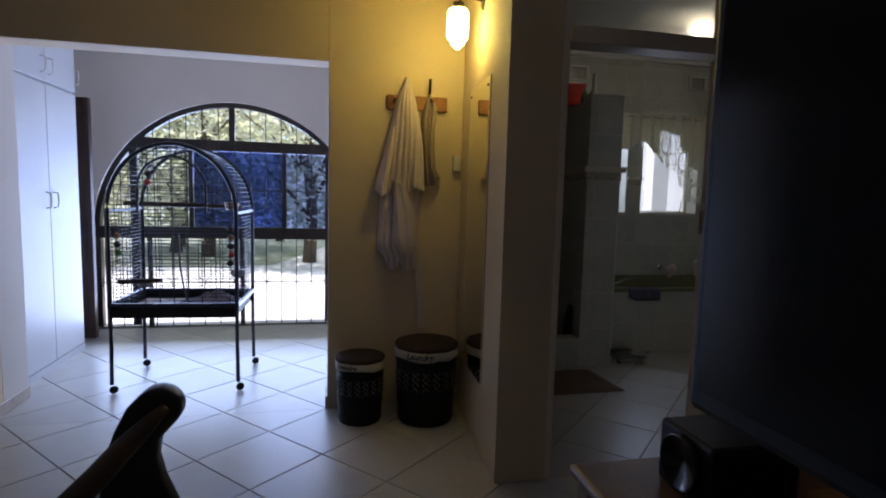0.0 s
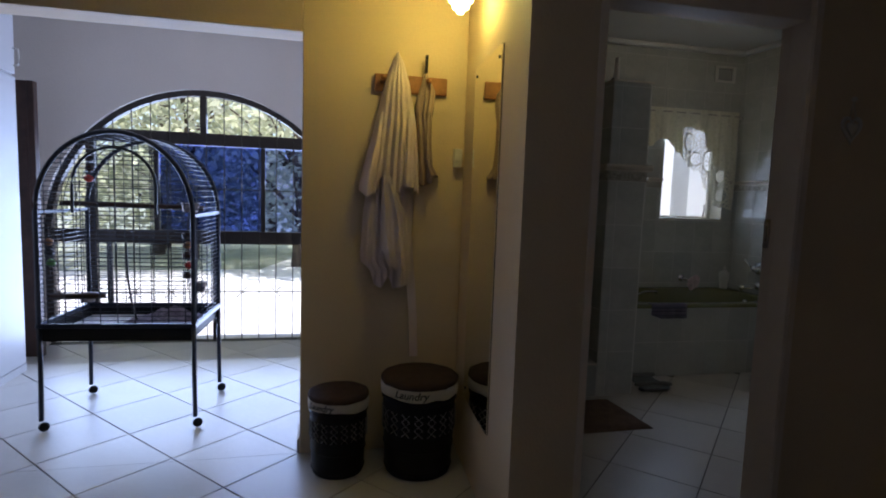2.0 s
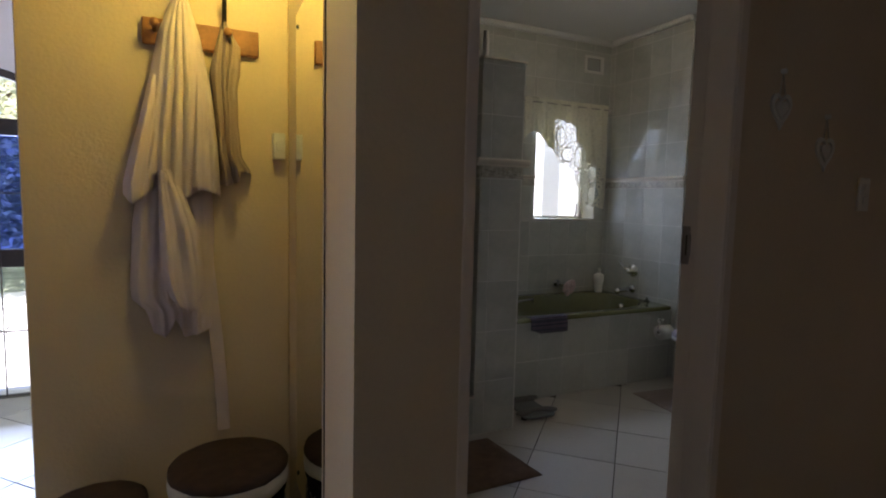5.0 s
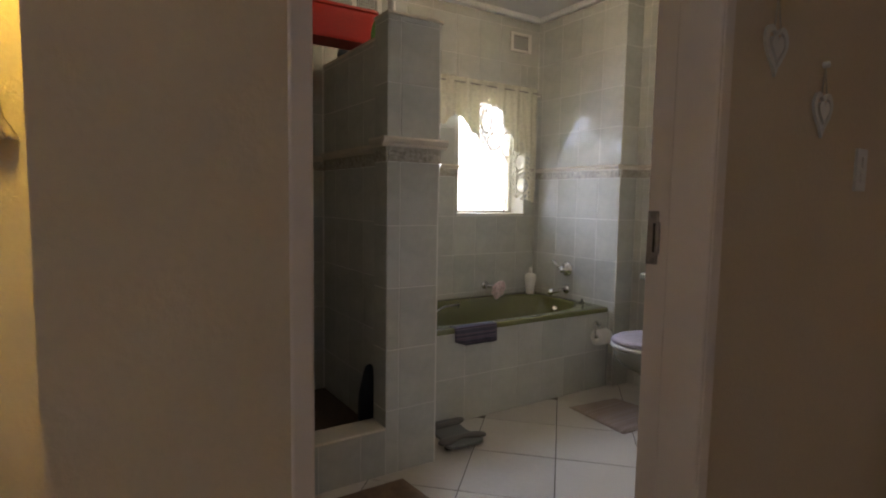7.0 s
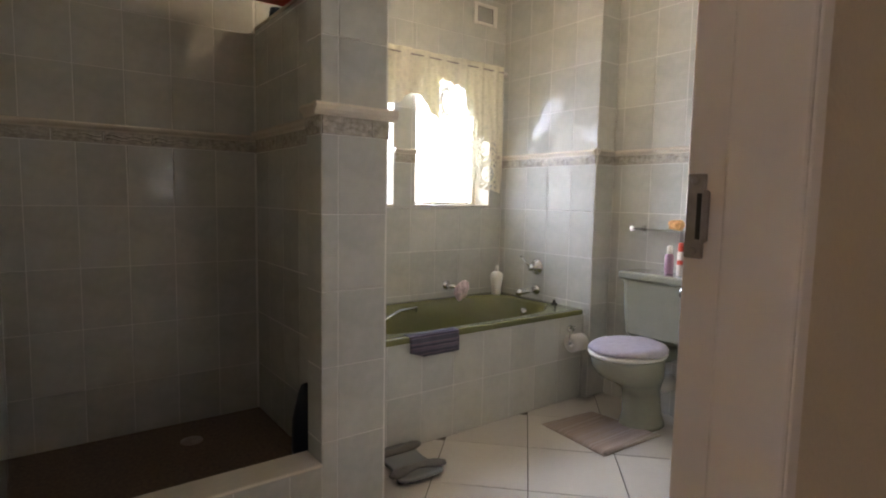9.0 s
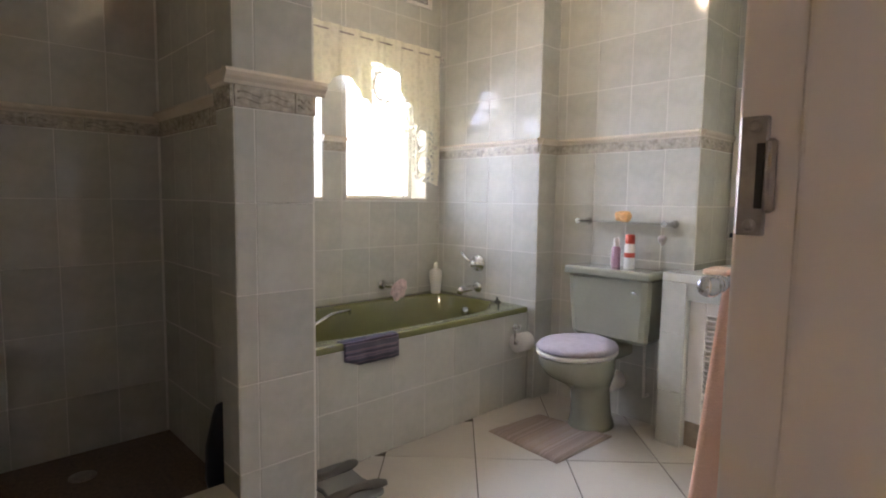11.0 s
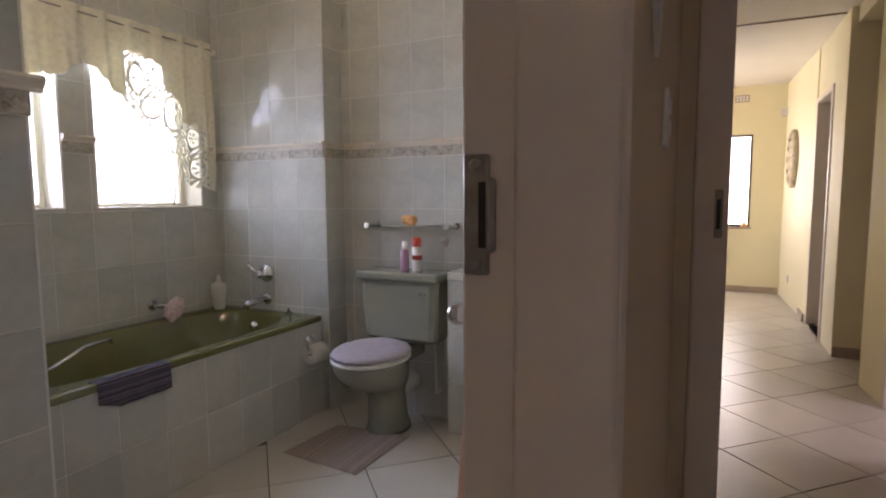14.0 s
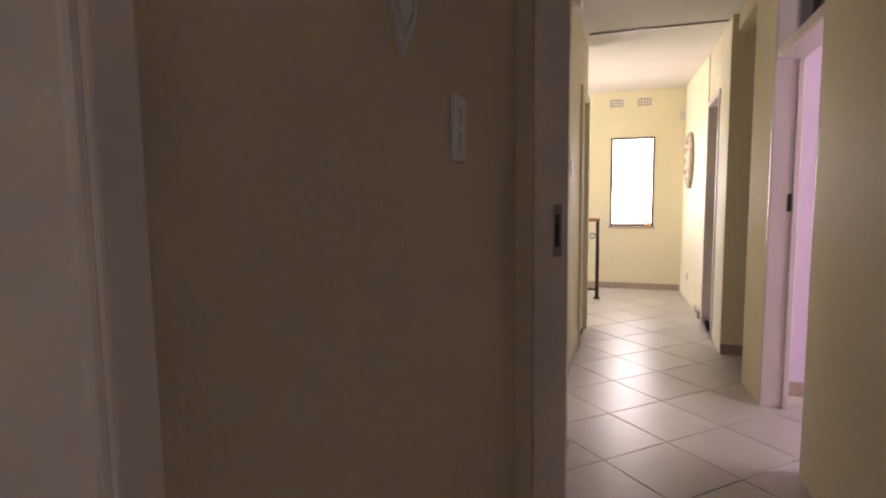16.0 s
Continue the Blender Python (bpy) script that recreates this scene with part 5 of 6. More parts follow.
ov = part("overflow", lathe([(0.03, 0), (0.03, 0.008), (0.018, 0.02), (0.0, 0.022)], Matrix.Translation((3.39, 4.47, 0.48)) @ pose(0, 0, 0, 0, -75, 0), 16, False), M_CHROME, bath)
ov.matrix_parent_inverse = bath.matrix_world.inverted()

plug = thing("bath_plug", 3.47, 4.28, RIM, "black rubber plug on the bath rim", "plug")
part("stopper", lathe([(0.022, 0), (0.024, 0.008), (0.012, 0.012), (0.006, 0.024), (0.009, 0.03), (0.0, 0.032)], seg=14, caps=False), M_BLACK, plug)

mx = thing("bath_mixer", BX - 0.008, 4.48, 0.775, "chrome lever mixer on the wall above the bath", "mixer tap")
R90 = pose(0, 0, 0, 0, -90, 0)
part("rose", lathe([(0.055, 0), (0.055, 0.006), (0.045, 0.015), (0.028, 0.022), (0.026, 0.06), (0.02, 0.07), (0.0, 0.072)], R90, 24), M_CHROME, mx)
part("lever", tube([(-0.06, 0, 0), (-0.075, 0.03, 0.03), (-0.085, 0.07, 0.07)], [0.009, 0.008, 0.011], 8), M_CHROME, mx)
sp = thing("bath_spout", BX - 0.008, 4.48, 0.62, "chrome bath spout on the wall", "spout")
part("flange", lathe([(0.035, 0), (0.035, 0.006), (0.022, 0.016), (0.0, 0.017)], R90, 20), M_CHROME, sp)
part("pipe", tube([(-0.01, 0, 0), (-0.08, 0, 0), (-0.155, 0, -0.004), (-0.172, 0, -0.02)], [0.019, 0.020, 0.022, 0.018], 14), M_CHROME, sp)
hook = thing("wall_tap", 3.03, BY - 0.008, 0.635, "chrome wall tap with a pink cloth over it", "tap")
part("body", tube([(0, 0, 0), (0, -0.05, 0), (0.05, -0.08, -0.005), (0.10, -0.09, -0.015)], [0.018, 0.014, 0.012, 0.01], 10), M_CHROME, hook)
part("flange", lathe([(0.03, 0), (0.03, 0.006), (0.015, 0.012), (0.0, 0.012)], pose(0, 0, 0, 90, 0, 0), 16), M_CHROME, hook)
pc = thing("wash_cloth", 3.10, BY - 0.095, 0.63, "dusty pink crumpled wash cloth over the tap", "cloth")
bm = lathe([(0.0, 0.036), (0.016, 0.034), (0.030, 0.024), (0.040, 0.010), (0.044, -0.006), (0.041, -0.022), (0.034, -0.038), (0.036, -0.052), (0.028, -0.066), (0.020, -0.078), (0.010, -0.088), (0.0, -0.090)], seg=48, caps=False)
for v in bm.verts:
    a = math.atan2(v.co.y, v.co.x)
    fold = 1.0 + 0.16 * math.sin(7 * a + 30 * v.co.z) + 0.09 * math.sin(13 * a - 45 * v.co.z)
    v.co.x *= 1.15 * fold
    v.co.y *= 0.72 * fold
    v.co.x += 0.25 * v.co.z
    v.co += 0.016 * noise.noise_vector(v.co * 30) + 0.005 * noise.noise_vector(v.co * 95)
part("cloth", bm, M_PINK, pc)
bt = thing("shampoo_bottle", 3.40, 4.76, RIM, "white shampoo bottle on the bath rim", "bottle")
part("body", lathe([(0.028, 0), (0.033, 0.01), (0.034, 0.05), (0.044, 0.11), (0.042, 0.15), (0.018, 0.164), (0.0, 0.165)], seg=20, caps=False), M_WHITEPL, bt)
part("cap", lathe([(0.013, 0.163), (0.014, 0.185), (0.009, 0.205), (0.0, 0.208)], seg=14, caps=False), M_WHITEPL, bt)

# striped cloth over the rim
sc = thing("striped_cloth", 2.37, 4.07, RIM, "purple and grey striped cloth over the bath rim", "cloth")
bm = bmesh.new()
prof = [(0.055, -0.012), (0.045, 0.003), (0.01, 0.004), (-0.008, 0.0), (-0.013, -0.03), (-0.015, -0.07), (-0.016, -0.105)]
cols = []
for i in range(17):
    x = -0.15 + 0.30 * i / 16
    w = 0.004 * math.sin(i * 1.3)
    drop = 1.0 if 3 < i else 0.75 + 0.06 * i
    cols.append([bm.verts.new((x, y + w * (j / 6), z * (drop if z < -0.01 else 1))) for j, (y, z) in enumerate(prof)])
for a, b in zip(cols, cols[1:]):
    for j in range(len(prof) - 1):
        f = bm.faces.new((a[j], b[j], b[j + 1], a[j + 1]))
        f.smooth = True
bmesh.ops.recalc_face_normals(bm, faces=bm.faces[:])
bmesh.ops.solidify(bm, geom=bm.faces[:], thickness=0.005)
part("cloth", bm, M_VSTRIPE, sc)

# toilet roll
tr = thing("toilet_roll_holder", 3.385, 4.07, 0.45, "chrome toilet roll holder with a white roll", "toilet roll")
part("bracket", tube([(0.0, 0, 0.0), (0.0, -0.035, 0.004), (-0.02, -0.052, 0.006), (-0.055, -0.056, -0.004), (-0.066, -0.056, -0.03), (-0.064, -0.055, -0.075)], 0.0065, 10), M_CHROME, tr)
part("spindle", tube([(-0.064, -0.055, -0.075), (0.058, -0.055, -0.075)], 0.008, 10), M_CHROME, tr)
part("knob", lathe([(0.0, 0.0), (0.012, 0.004), (0.013, 0.012), (0.0, 0.018)], Matrix.Translation((0.056, -0.055, -0.075)) @ pose(0, 0, 0, 0, 90, 0), 12, False), M_CHROME, tr)
part("finial", lathe([(0.0, 0.0), (0.010, 0.004), (0.011, 0.010), (0.0, 0.018)], Matrix.Translation((0.0, -0.035, 0.006)), 12, False), M_CHROME, tr)
part("flange", lathe([(0.022, 0), (0.022, 0.006), (0.01, 0.012), (0.0, 0.012)], pose(0, 0, 0, 90, 0, 0), 14), M_CHROME, tr)
part("roll", lathe([(0.018, -0.05), (0.052, -0.05), (0.052, 0.05), (0.018, 0.05), (0.018, -0.05)], Matrix.Translation((0.0, -0.055, -0.075)) @ pose(0, 0, 0, 0, 90, 0), 26, False), M_PAPER, tr, "white paper roll")


def toilet():
    t = thing("toilet", 3.288, 3.60, 0, "pale green ceramic close-coupled toilet", "toilet")

    def ov(fx, fy, z, dx=0.0, n=32):
        return [(dx + fx * math.cos(2 * math.pi * k / n) * (1.0 if math.cos(2 * math.pi * k / n) < 0 else 0.92), fy * math.sin(2 * math.pi * k / n), z) for k in range(n)]

    def loft(secs, cap=True):
        bm = bmesh.new()
        rr = [[bm.verts.new(q) for q in s] for s in secs]
        for a, b in zip(rr, rr[1:]):
            for k in range(len(a)):
                f = bm.faces.new((a[k], a[(k + 1) % len(a)], b[(k + 1) % len(a)], b[k]))
                f.smooth = True
        if cap:
            bm.faces.new(rr[0][::-1])
            bm.faces.new(rr[-1])
        bmesh.ops.recalc_face_normals(bm, faces=bm.faces[:])
        return bm
    part("pedestal", loft([ov(0.145, 0.112, 0.0, 0.15), ov(0.14, 0.108, 0.02, 0.15), ov(0.12, 0.098, 0.06, 0.145), ov(0.115, 0.095, 0.16, 0.135), ov(0.118, 0.098, 0.20, 0.125), ov(0.15, 0.13, 0.245, 0.085), ov(0.19, 0.165, 0.29, 0.035), ov(0.21, 0.178, 0.34, 0.008), ov(0.214, 0.180, 0.38, 0.0), ov(0.214, 0.18, 0.395, 0.0)]), M_CELADON, t)
    part("back_shelf", box(0.10, 0.40, -0.10, 0.10, 0.33, 0.40, 0.02, 3), M_CELADON, t)
    part("seat_ring", loft([ov(0.222, 0.188, 0.397), ov(0.226, 0.192, 0.405), ov(0.222, 0.188, 0.416)]), M_WHITEPL, t)
    bm = loft([ov(0.218, 0.186, 0.418), ov(0.226, 0.193, 0.426), ov(0.216, 0.184, 0.440), ov(0.17, 0.145, 0.447), ov(0.10, 0.085, 0.447), ov(0.02, 0.02, 0.448)])
    for v in bm.verts:
        v.co.z += 0.007 * noise.noise(v.co * 13)
    part("lid_cover", bm, M_LIDCOVER, t, "pale lilac fluffy lid cover")
    # cistern
    bm = bmesh.new()
    secs = []
    for z, x0, hw in ((0.455, 0.245, 0.20), (0.475, 0.225, 0.218), (0.62, 0.215, 0.23), (0.785, 0.21, 0.236)):
        secs.append([bm.verts.new((x, y, z)) for x, y in ((x0 + 0.03, -hw), (x0 + 0.008, -hw + 0.012), (x0, -hw + 0.04), (x0, hw - 0.04), (x0 + 0.008, hw - 0.012), (x0 + 0.03, hw), (0.395, hw), (0.395, -hw))])
    for a, b in zip(secs, secs[1:]):
        for k in range(8):
            bm.faces.new((a[k], a[(k + 1) % 8], b[(k + 1) % 8], b[k]))
    bm.faces.new(secs[0][::-1])
    bm.faces.new(secs[-1])
    bmesh.ops.recalc_face_normals(bm, faces=bm.faces[:])
    cis = part("cistern", bm, M_CELADON, t)
    lid = part("cistern_lid", box(0.19, 0.40, -0.247, 0.247, 0.786, 0.832, 0.014, 3), M_CELADON, t)
    for ob in (cis, lid):
        ob.data.transform(Matrix.Translation((0, -0.035, 0)))
    part("flush_lever", tube([(0.215, -0.19, 0.73), (0.185, -0.19, 0.73), (0.183, -0.22, 0.728)], 0.007, 8), M_CHROME, cis, "chrome flush lever")
    part("waste_pipe", tube([(0.22, 0, 0.22), (0.32, -0.02, 0.2), (0.40, -0.02, 0.2)], 0.05, 14), M_WHITEPL, t)
    for ob in t.children:
        if ob.name.split(".")[0] in ("pedestal", "back_shelf", "seat_ring", "lid_cover"):
            ob.data.transform(Matrix.Translation((0.02, 0, 0)) @ Matrix.Diagonal((1.04, 1.0, 1.065, 1)))
    part("water_pipe", tube([(0.33, -0.20, 0.47), (0.34, -0.20, 0.30), (0.345, -0.20, 0.16), (0.40, -0.20, 0.16)], 0.008, 8), M_WHITEPL, t)


M_LIDCOVER = material("lilac_grey_pile", (0.50, 0.45, 0.50), 0.98, vary=0.12, scale=30, bump=0.9, fine=280)
toilet()
can = thing("aerosol_can", 3.60, 3.495, 0.832, "white aerosol can with a red cap on the cistern", "can")
part("can", lathe([(0.026, 0), (0.027, 0.005), (0.027, 0.125), (0.02, 0.135), (0.0, 0.136)], seg=18, caps=False), M_WHITEPL, can)
part("cap", lathe([(0.024, 0.131), (0.025, 0.15), (0.023, 0.178), (0.0, 0.18)], seg=18, caps=False), M_REDCAP, can, "red cap")
part("print_band", lathe([(0.0275, 0.06), (0.0275, 0.085)], seg=18, caps=False), M_REDCAP, can)
bo = thing("soap_bottle", 3.615, 3.58, 0.832, "purple liquid soap bottle with a white cap on the cistern", "bottle")
part("body", lathe([(0.022, 0), (0.024, 0.006), (0.024, 0.10), (0.013, 0.112), (0.0, 0.113)], seg=16, caps=False), M_PURPLE, bo)
part("cap", lathe([(0.014, 0.112), (0.015, 0.125), (0.013, 0.155), (0.0, 0.157)], seg=14, caps=False), M_WHITEPL, bo)

gs = thing("glass_shelf", TXW - 0.008, 3.545, 1.07, "glass shelf on chrome brackets above the toilet", "shelf")
sh = part("shelf", box(-0.13, -0.015, -0.235, 0.235, 0.0, 0.006), M_GLASS, gs)
for y in (-0.245, 0.245):
    part("bracket", tube([(0, y, 0.0), (-0.03, y, 0.0), (-0.10, y * 0.99, 0.0), (-0.125, y * 0.99, 0.003)], [0.02, 0.012, 0.009, 0.016], 10), M_CHROME, gs, "chrome bracket")
sg = thing("sponge", TXW - 0.09, 3.54, 1.076, "orange bath sponge on the glass shelf", "sponge")
bm = box(-0.03, 0.03, -0.038, 0.038, 0, 0.052, 0.018, 3)
bmesh.ops.subdivide_edges(bm, edges=bm.edges[:], cuts=2, use_grid_fill=True)
for v in bm.verts:
    v.co += 0.009 * noise.noise_vector(v.co * 42)
    v.co.z = max(v.co.z, 0.0)
part("sponge", bm, M_ORANGE, sg)
hh = thing("heart_charm", TXW - 0.11, 3.315, 0.99, "small grey heart hanging from the shelf bracket", "decoration")
part("heart", lathe([(0.0, -0.03), (0.018, -0.005), (0.024, 0.012), (0.014, 0.026), (0.0, 0.02)], Matrix.Diagonal((0.4, 1, 1, 1)), 14, False), M_STEEL, hh)
part("string", tube([(0, 0, 0.02), (0, 0, 0.075)], 0.0015, 5), M_STEEL, hh)

# basin unit
van = thing("vanity_unit", 3.53, 2.81, 0, "tiled basin unit with a white louvred door", "vanity")
part("pier", box(0.0, 0.56, 0.35, 0.47, 0, 0.80), M_LGROUT, van)
y = 0.35
for z0, z1 in ((0.0, 0.27), (0.27, 0.555), (0.555, 0.80)):
    part("wall_tile", box(-0.008, 0.0, 0.352, 0.468, z0 + 0.0015, z1 - 0.0015, 0.0012), M_WTILE, van)
part("pier", box(0.0, 0.56, -0.45, -0.30, 0, 0.80), M_LGROUT, van)
part("worktop", box(-0.008, 0.585, -0.45, 0.47, 0.80, 0.845, 0.004), M_VTOP, van, "pale tiled worktop")
part("fascia", box(0.0, 0.02, -0.30, 0.35, 0.72, 0.80), M_WTILE, van)
part("back_panel", box(0.10, 0.56, -0.30, 0.35, 0.10, 0.72), M_WHITEPL, van)
part("plinth", box(0.05, 0.09, -0.30, 0.35, 0.0, 0.12), M_SKIRT, van)
ld = part("louvred_door", boxes((0.03, 0.055, 0.27, 0.345, 0.13, 0.72), (0.03, 0.055, -0.29, -0.22, 0.13, 0.72), (0.03, 0.055, -0.22, 0.27, 0.13, 0.19), (0.03, 0.055, -0.22, 0.27, 0.66, 0.72), bevel=0.003), M_WHITEPAINT, van, "white louvred door")
zz = 0.195
while zz < 0.655:
    bm = box(-0.014, 0.014, -0.22, 0.27, -0.003, 0.003)
    bm.transform(Matrix.Translation((0.043, 0, zz)) @ pose(0, 0, 0, 0, 35, 0))
    part("slat", bm, M_WHITEPAINT, ld)
    zz += 0.024
part("basin", lathe([(0.0, 0.765), (0.12, 0.78), (0.19, 0.835), (0.205, 0.858), (0.22, 0.86), (0.225, 0.846)], Matrix.Translation((0.28, -0.0, 0)) @ Matrix.Diagonal((0.85, 1.1, 1, 1)), 30, False), M_CELADON, van, "pale green oval basin")
part("tap", tube([(0.50, 0.0, 0.845), (0.50, 0.0, 0.93), (0.46, 0.0, 0.95), (0.40, 0.0, 0.935)], 0.012, 10), M_CHROME, van)
ft = thing("face_cloth", 3.66, 3.02, 0.845, "peach cloth lying folded on the worktop", "cloth")
bm = box(-0.08, 0.08, -0.10, 0.10, 0, 0.03, 0.012, 3)
for v in bm.verts:
    v.co += 0.008 * noise.noise_vector(v.co * 20)
    v.co.z = max(v.co.z, 0.0)
part("cloth", bm, M_PALEPEACH, ft)
mc = thing("mirror_cabinet", 4.112, 2.94, 1.157, "cream framed mirror set into the tiled niche", "mirror")
part("frame", boxes((-0.03, 0, 0.19, 0.25, 0, 0.627), (-0.03, 0, -0.25, -0.19, 0, 0.627), (-0.03, 0, -0.19, 0.19, 0, 0.06), (-0.03, 0, -0.19, 0.19, 0.567, 0.627), bevel=0.006), M_DADO, mc)
part("glass", box(-0.012, 0, -0.19, 0.19, 0.06, 0.567), M_MIRROR, mc)
for nm, y, lab in (("soap_dish", 3.125, "chrome soap dish with soap on the niche wall"), ("toothbrush_holder", 2.99, "chrome toothbrush holder on the niche wall")):
    sd = thing(nm, 4.112, y, 0.995, lab, nm.replace("_", " "))
    part("ring", tube([(-0.06 + 0.045 * math.cos(2 * math.pi * k / 20), 0.045 * math.sin(2 * math.pi * k / 20), 0) for k in range(20)], 0.007, 6, True), M_CHROME, sd)
    part("stem", tube([(0, 0, 0), (-0.015, 0, 0)], 0.014, 10), M_CHROME, sd)
    if nm == "soap_dish":
        part("soap", box(-0.095, -0.025, -0.035, 0.035, 0.002, 0.03, 0.01, 2), M_BLUEBLACK, sd)
    else:
        for k in range(3):
            part("brush", tube([(-0.06, -0.01 + 0.01 * k, -0.05), (-0.05 - 0.015 * k, -0.03 + 0.03 * k, 0.10)], 0.005, 6), (M_WHITEPL, M_RED, M_BLUEBLACK)[k], sd)

trl = thing("towel_rail", 1.70, DY + 0.135, 1.085, "chrome towel rail on the back of the door wall", "towel rail")
for x in (0.05, 0.50):
    part("bracket", lathe([(0.02, 0), (0.02, 0.006), (0.009, 0.012), (0.009, 0.07)], Matrix.Translation((x, 0, -0.014)) @ pose(0, 0, 0, -90, 0, 0), 16), M_CHROME, trl)
part("bar", tube([(-0.01, 0.07, -0.014), (0.50, 0.07, -0.014)], 0.0075, 12), M_CHROME, trl)
for x in (0.0, 0.016):
    part("collar", lathe([(0.009, -0.004), (0.0125, -0.002), (0.0125, 0.002), (0.009, 0.004)], Matrix.Translation((x, 0.07, -0.014)) @ pose(0, 0, 0, 0, 90, 0), 16), M_CHROME, trl)
part("finial", lathe([(0.0, -0.034), (0.007, -0.033), (0.0135, -0.026), (0.0155, -0.017), (0.0125, -0.008), (0.009, -0.002)], Matrix.Translation((0.0, 0.07, -0.014)) @ pose(0, 0, 0, 0, 90, 0), 18, False), M_CHROME, trl, "round chrome end ball")
tw = thing("towel", 1.955, DY + 0.205, 1.08, "peach bath towel hanging over the chrome rail", "towel")
bm = bmesh.new()
rr = []
for k in range(25):
    u = k / 24
    z = 0.004 - 0.80 * u
    hx, ya, yb = 0.205 + 0.02 * u, -0.022 - 0.02 * u, 0.016 + 0.085 * u ** 0.8
    ring = []
    for q in range(72):
        a = 2 * math.pi * q / 72
        cx, sy = math.cos(a), math.sin(a)
        ex = math.copysign(abs(cx) ** 0.7, cx)
        ey = math.copysign(abs(sy) ** 0.7, sy)
        fold = 1.0 + u * (0.16 * math.sin(9 * a + 1.2 * u) + 0.08 * math.sin(17 * a + 2.0))
        ring.append(bm.verts.new((hx * ex * (1 + 0.02 * math.sin(7 * a) * u), (ya + yb) / 2 + (yb - ya) / 2 * ey * fold, z + 0.006 * math.sin(5 * a) * u)))
    rr.append(ring)
for a, b in zip(rr, rr[1:]):
    for q in range(72):
        bm.faces.new((a[q], a[(q + 1) % 72], b[(q + 1) % 72], b[q])).smooth = True
bm.faces.new(rr[0])
bm.faces.new(rr[-1][::-1])
bmesh.ops.recalc_face_normals(bm, faces=bm.faces[:])
part("towel", bm, M_PEACH, tw)


def soft_mat(name, pts, h, mat, label):
    """A thick soft mat on four floor corners."""
    m = thing(name, 0, 0, 0.0005, label, "bath mat")
    c = [Vector(p) for p in pts]
    bm = bmesh.new()
    n = 16
    grid = []
    for i in range(n + 1):
        row = []
        for j in range(n + 1):
            u, v = i / n, j / n
            p = c[0] * (1 - u) * (1 - v) + c[1] * u * (1 - v) + c[2] * u * v + c[3] * (1 - u) * v
            e = min(u, v, 1 - u, 1 - v)
            z = h * min(1.0, 0.25 + e * 14) + 0.0025 * noise.noise(Vector((p.x, p.y, 0)) * 22)
            row.append(bm.verts.new((p.x, p.y, max(z, 0.002))))
        grid.append(row)
    for i in range(n):
        for j in range(n):
            f = bm.faces.new((grid[i][j], grid[i + 1][j], grid[i + 1][j + 1], grid[i][j + 1]))
            f.smooth = True
    edge = [grid[i][0] for i in range(n + 1)] + [grid[n][j] for j in range(1, n + 1)] + [grid[i][n] for i in range(n - 1, -1, -1)] + [grid[0][j] for j in range(n - 1, 0, -1)]
    low = [bm.verts.new((v.co.x, v.co.y, 0)) for v in edge]
    for k in range(len(edge)):
        bm.faces.new((edge[k], edge[(k + 1) % len(edge)], low[(k + 1) % len(edge)], low[k]))
    bmesh.ops.recalc_face_normals(bm, faces=bm.faces[:])
    part("rug", bm, mat, m)
    return m


soft_mat("bath_mat", [(2.98, 3.90), (2.95, 3.46), (3.40, 3.44), (3.36, 3.86)], 0.014, M_STRIPEMAT, "striped beige pedestal mat on the tiled floor")
soft_mat("shower_mat", [(0.90, 3.18), (1.71, 3.20), (1.67, 3.66), (0.90, 3.66)], 0.018, M_MAT, "brown shaggy mat in front of the shower")

scl = thing("bathroom_scale", 2.11, 3.915, 0, "grey glass bathroom scale with curved foot pads", "scale", rz=88)
outline = []
for k in range(40):
    a = 2 * math.pi * k / 40
    ca, sa = math.cos(a), math.sin(a)
    wx = 0.165 * math.copysign(abs(ca) ** 0.5, ca)
    outline.append((wx, 0.145 * math.copysign(abs(sa) ** 0.5, sa) * (0.62 + 0.38 * (wx / 0.165) ** 2)))
part("platform", prism(outline, 0.018, 0.034, 0.005), M_SCALE, scl)
for sx in (-1, 1):
    bm = tube([(sx * (0.118 - 0.035 * math.sin(math.pi * k / 12)), -0.138 + 0.276 * k / 12, 0.0) for k in range(13)], [0.020, 0.032, 0.036, 0.034, 0.029, 0.025, 0.024, 0.025, 0.029, 0.034, 0.036, 0.032, 0.020], 10)
    for v in bm.verts:
        v.co.z = 0.038 + 0.34 * v.co.z
    part("foot_pad", bm, M_DARKPAD, scl, "dark curved rubber pad")
    for sy in (-1, 1):
        part("foot", lathe([(0.02, 0), (0.02, 0.02)], Matrix.Translation((sx * 0.11, sy * 0.09, 0)), 12), M_PLASTIC, scl)


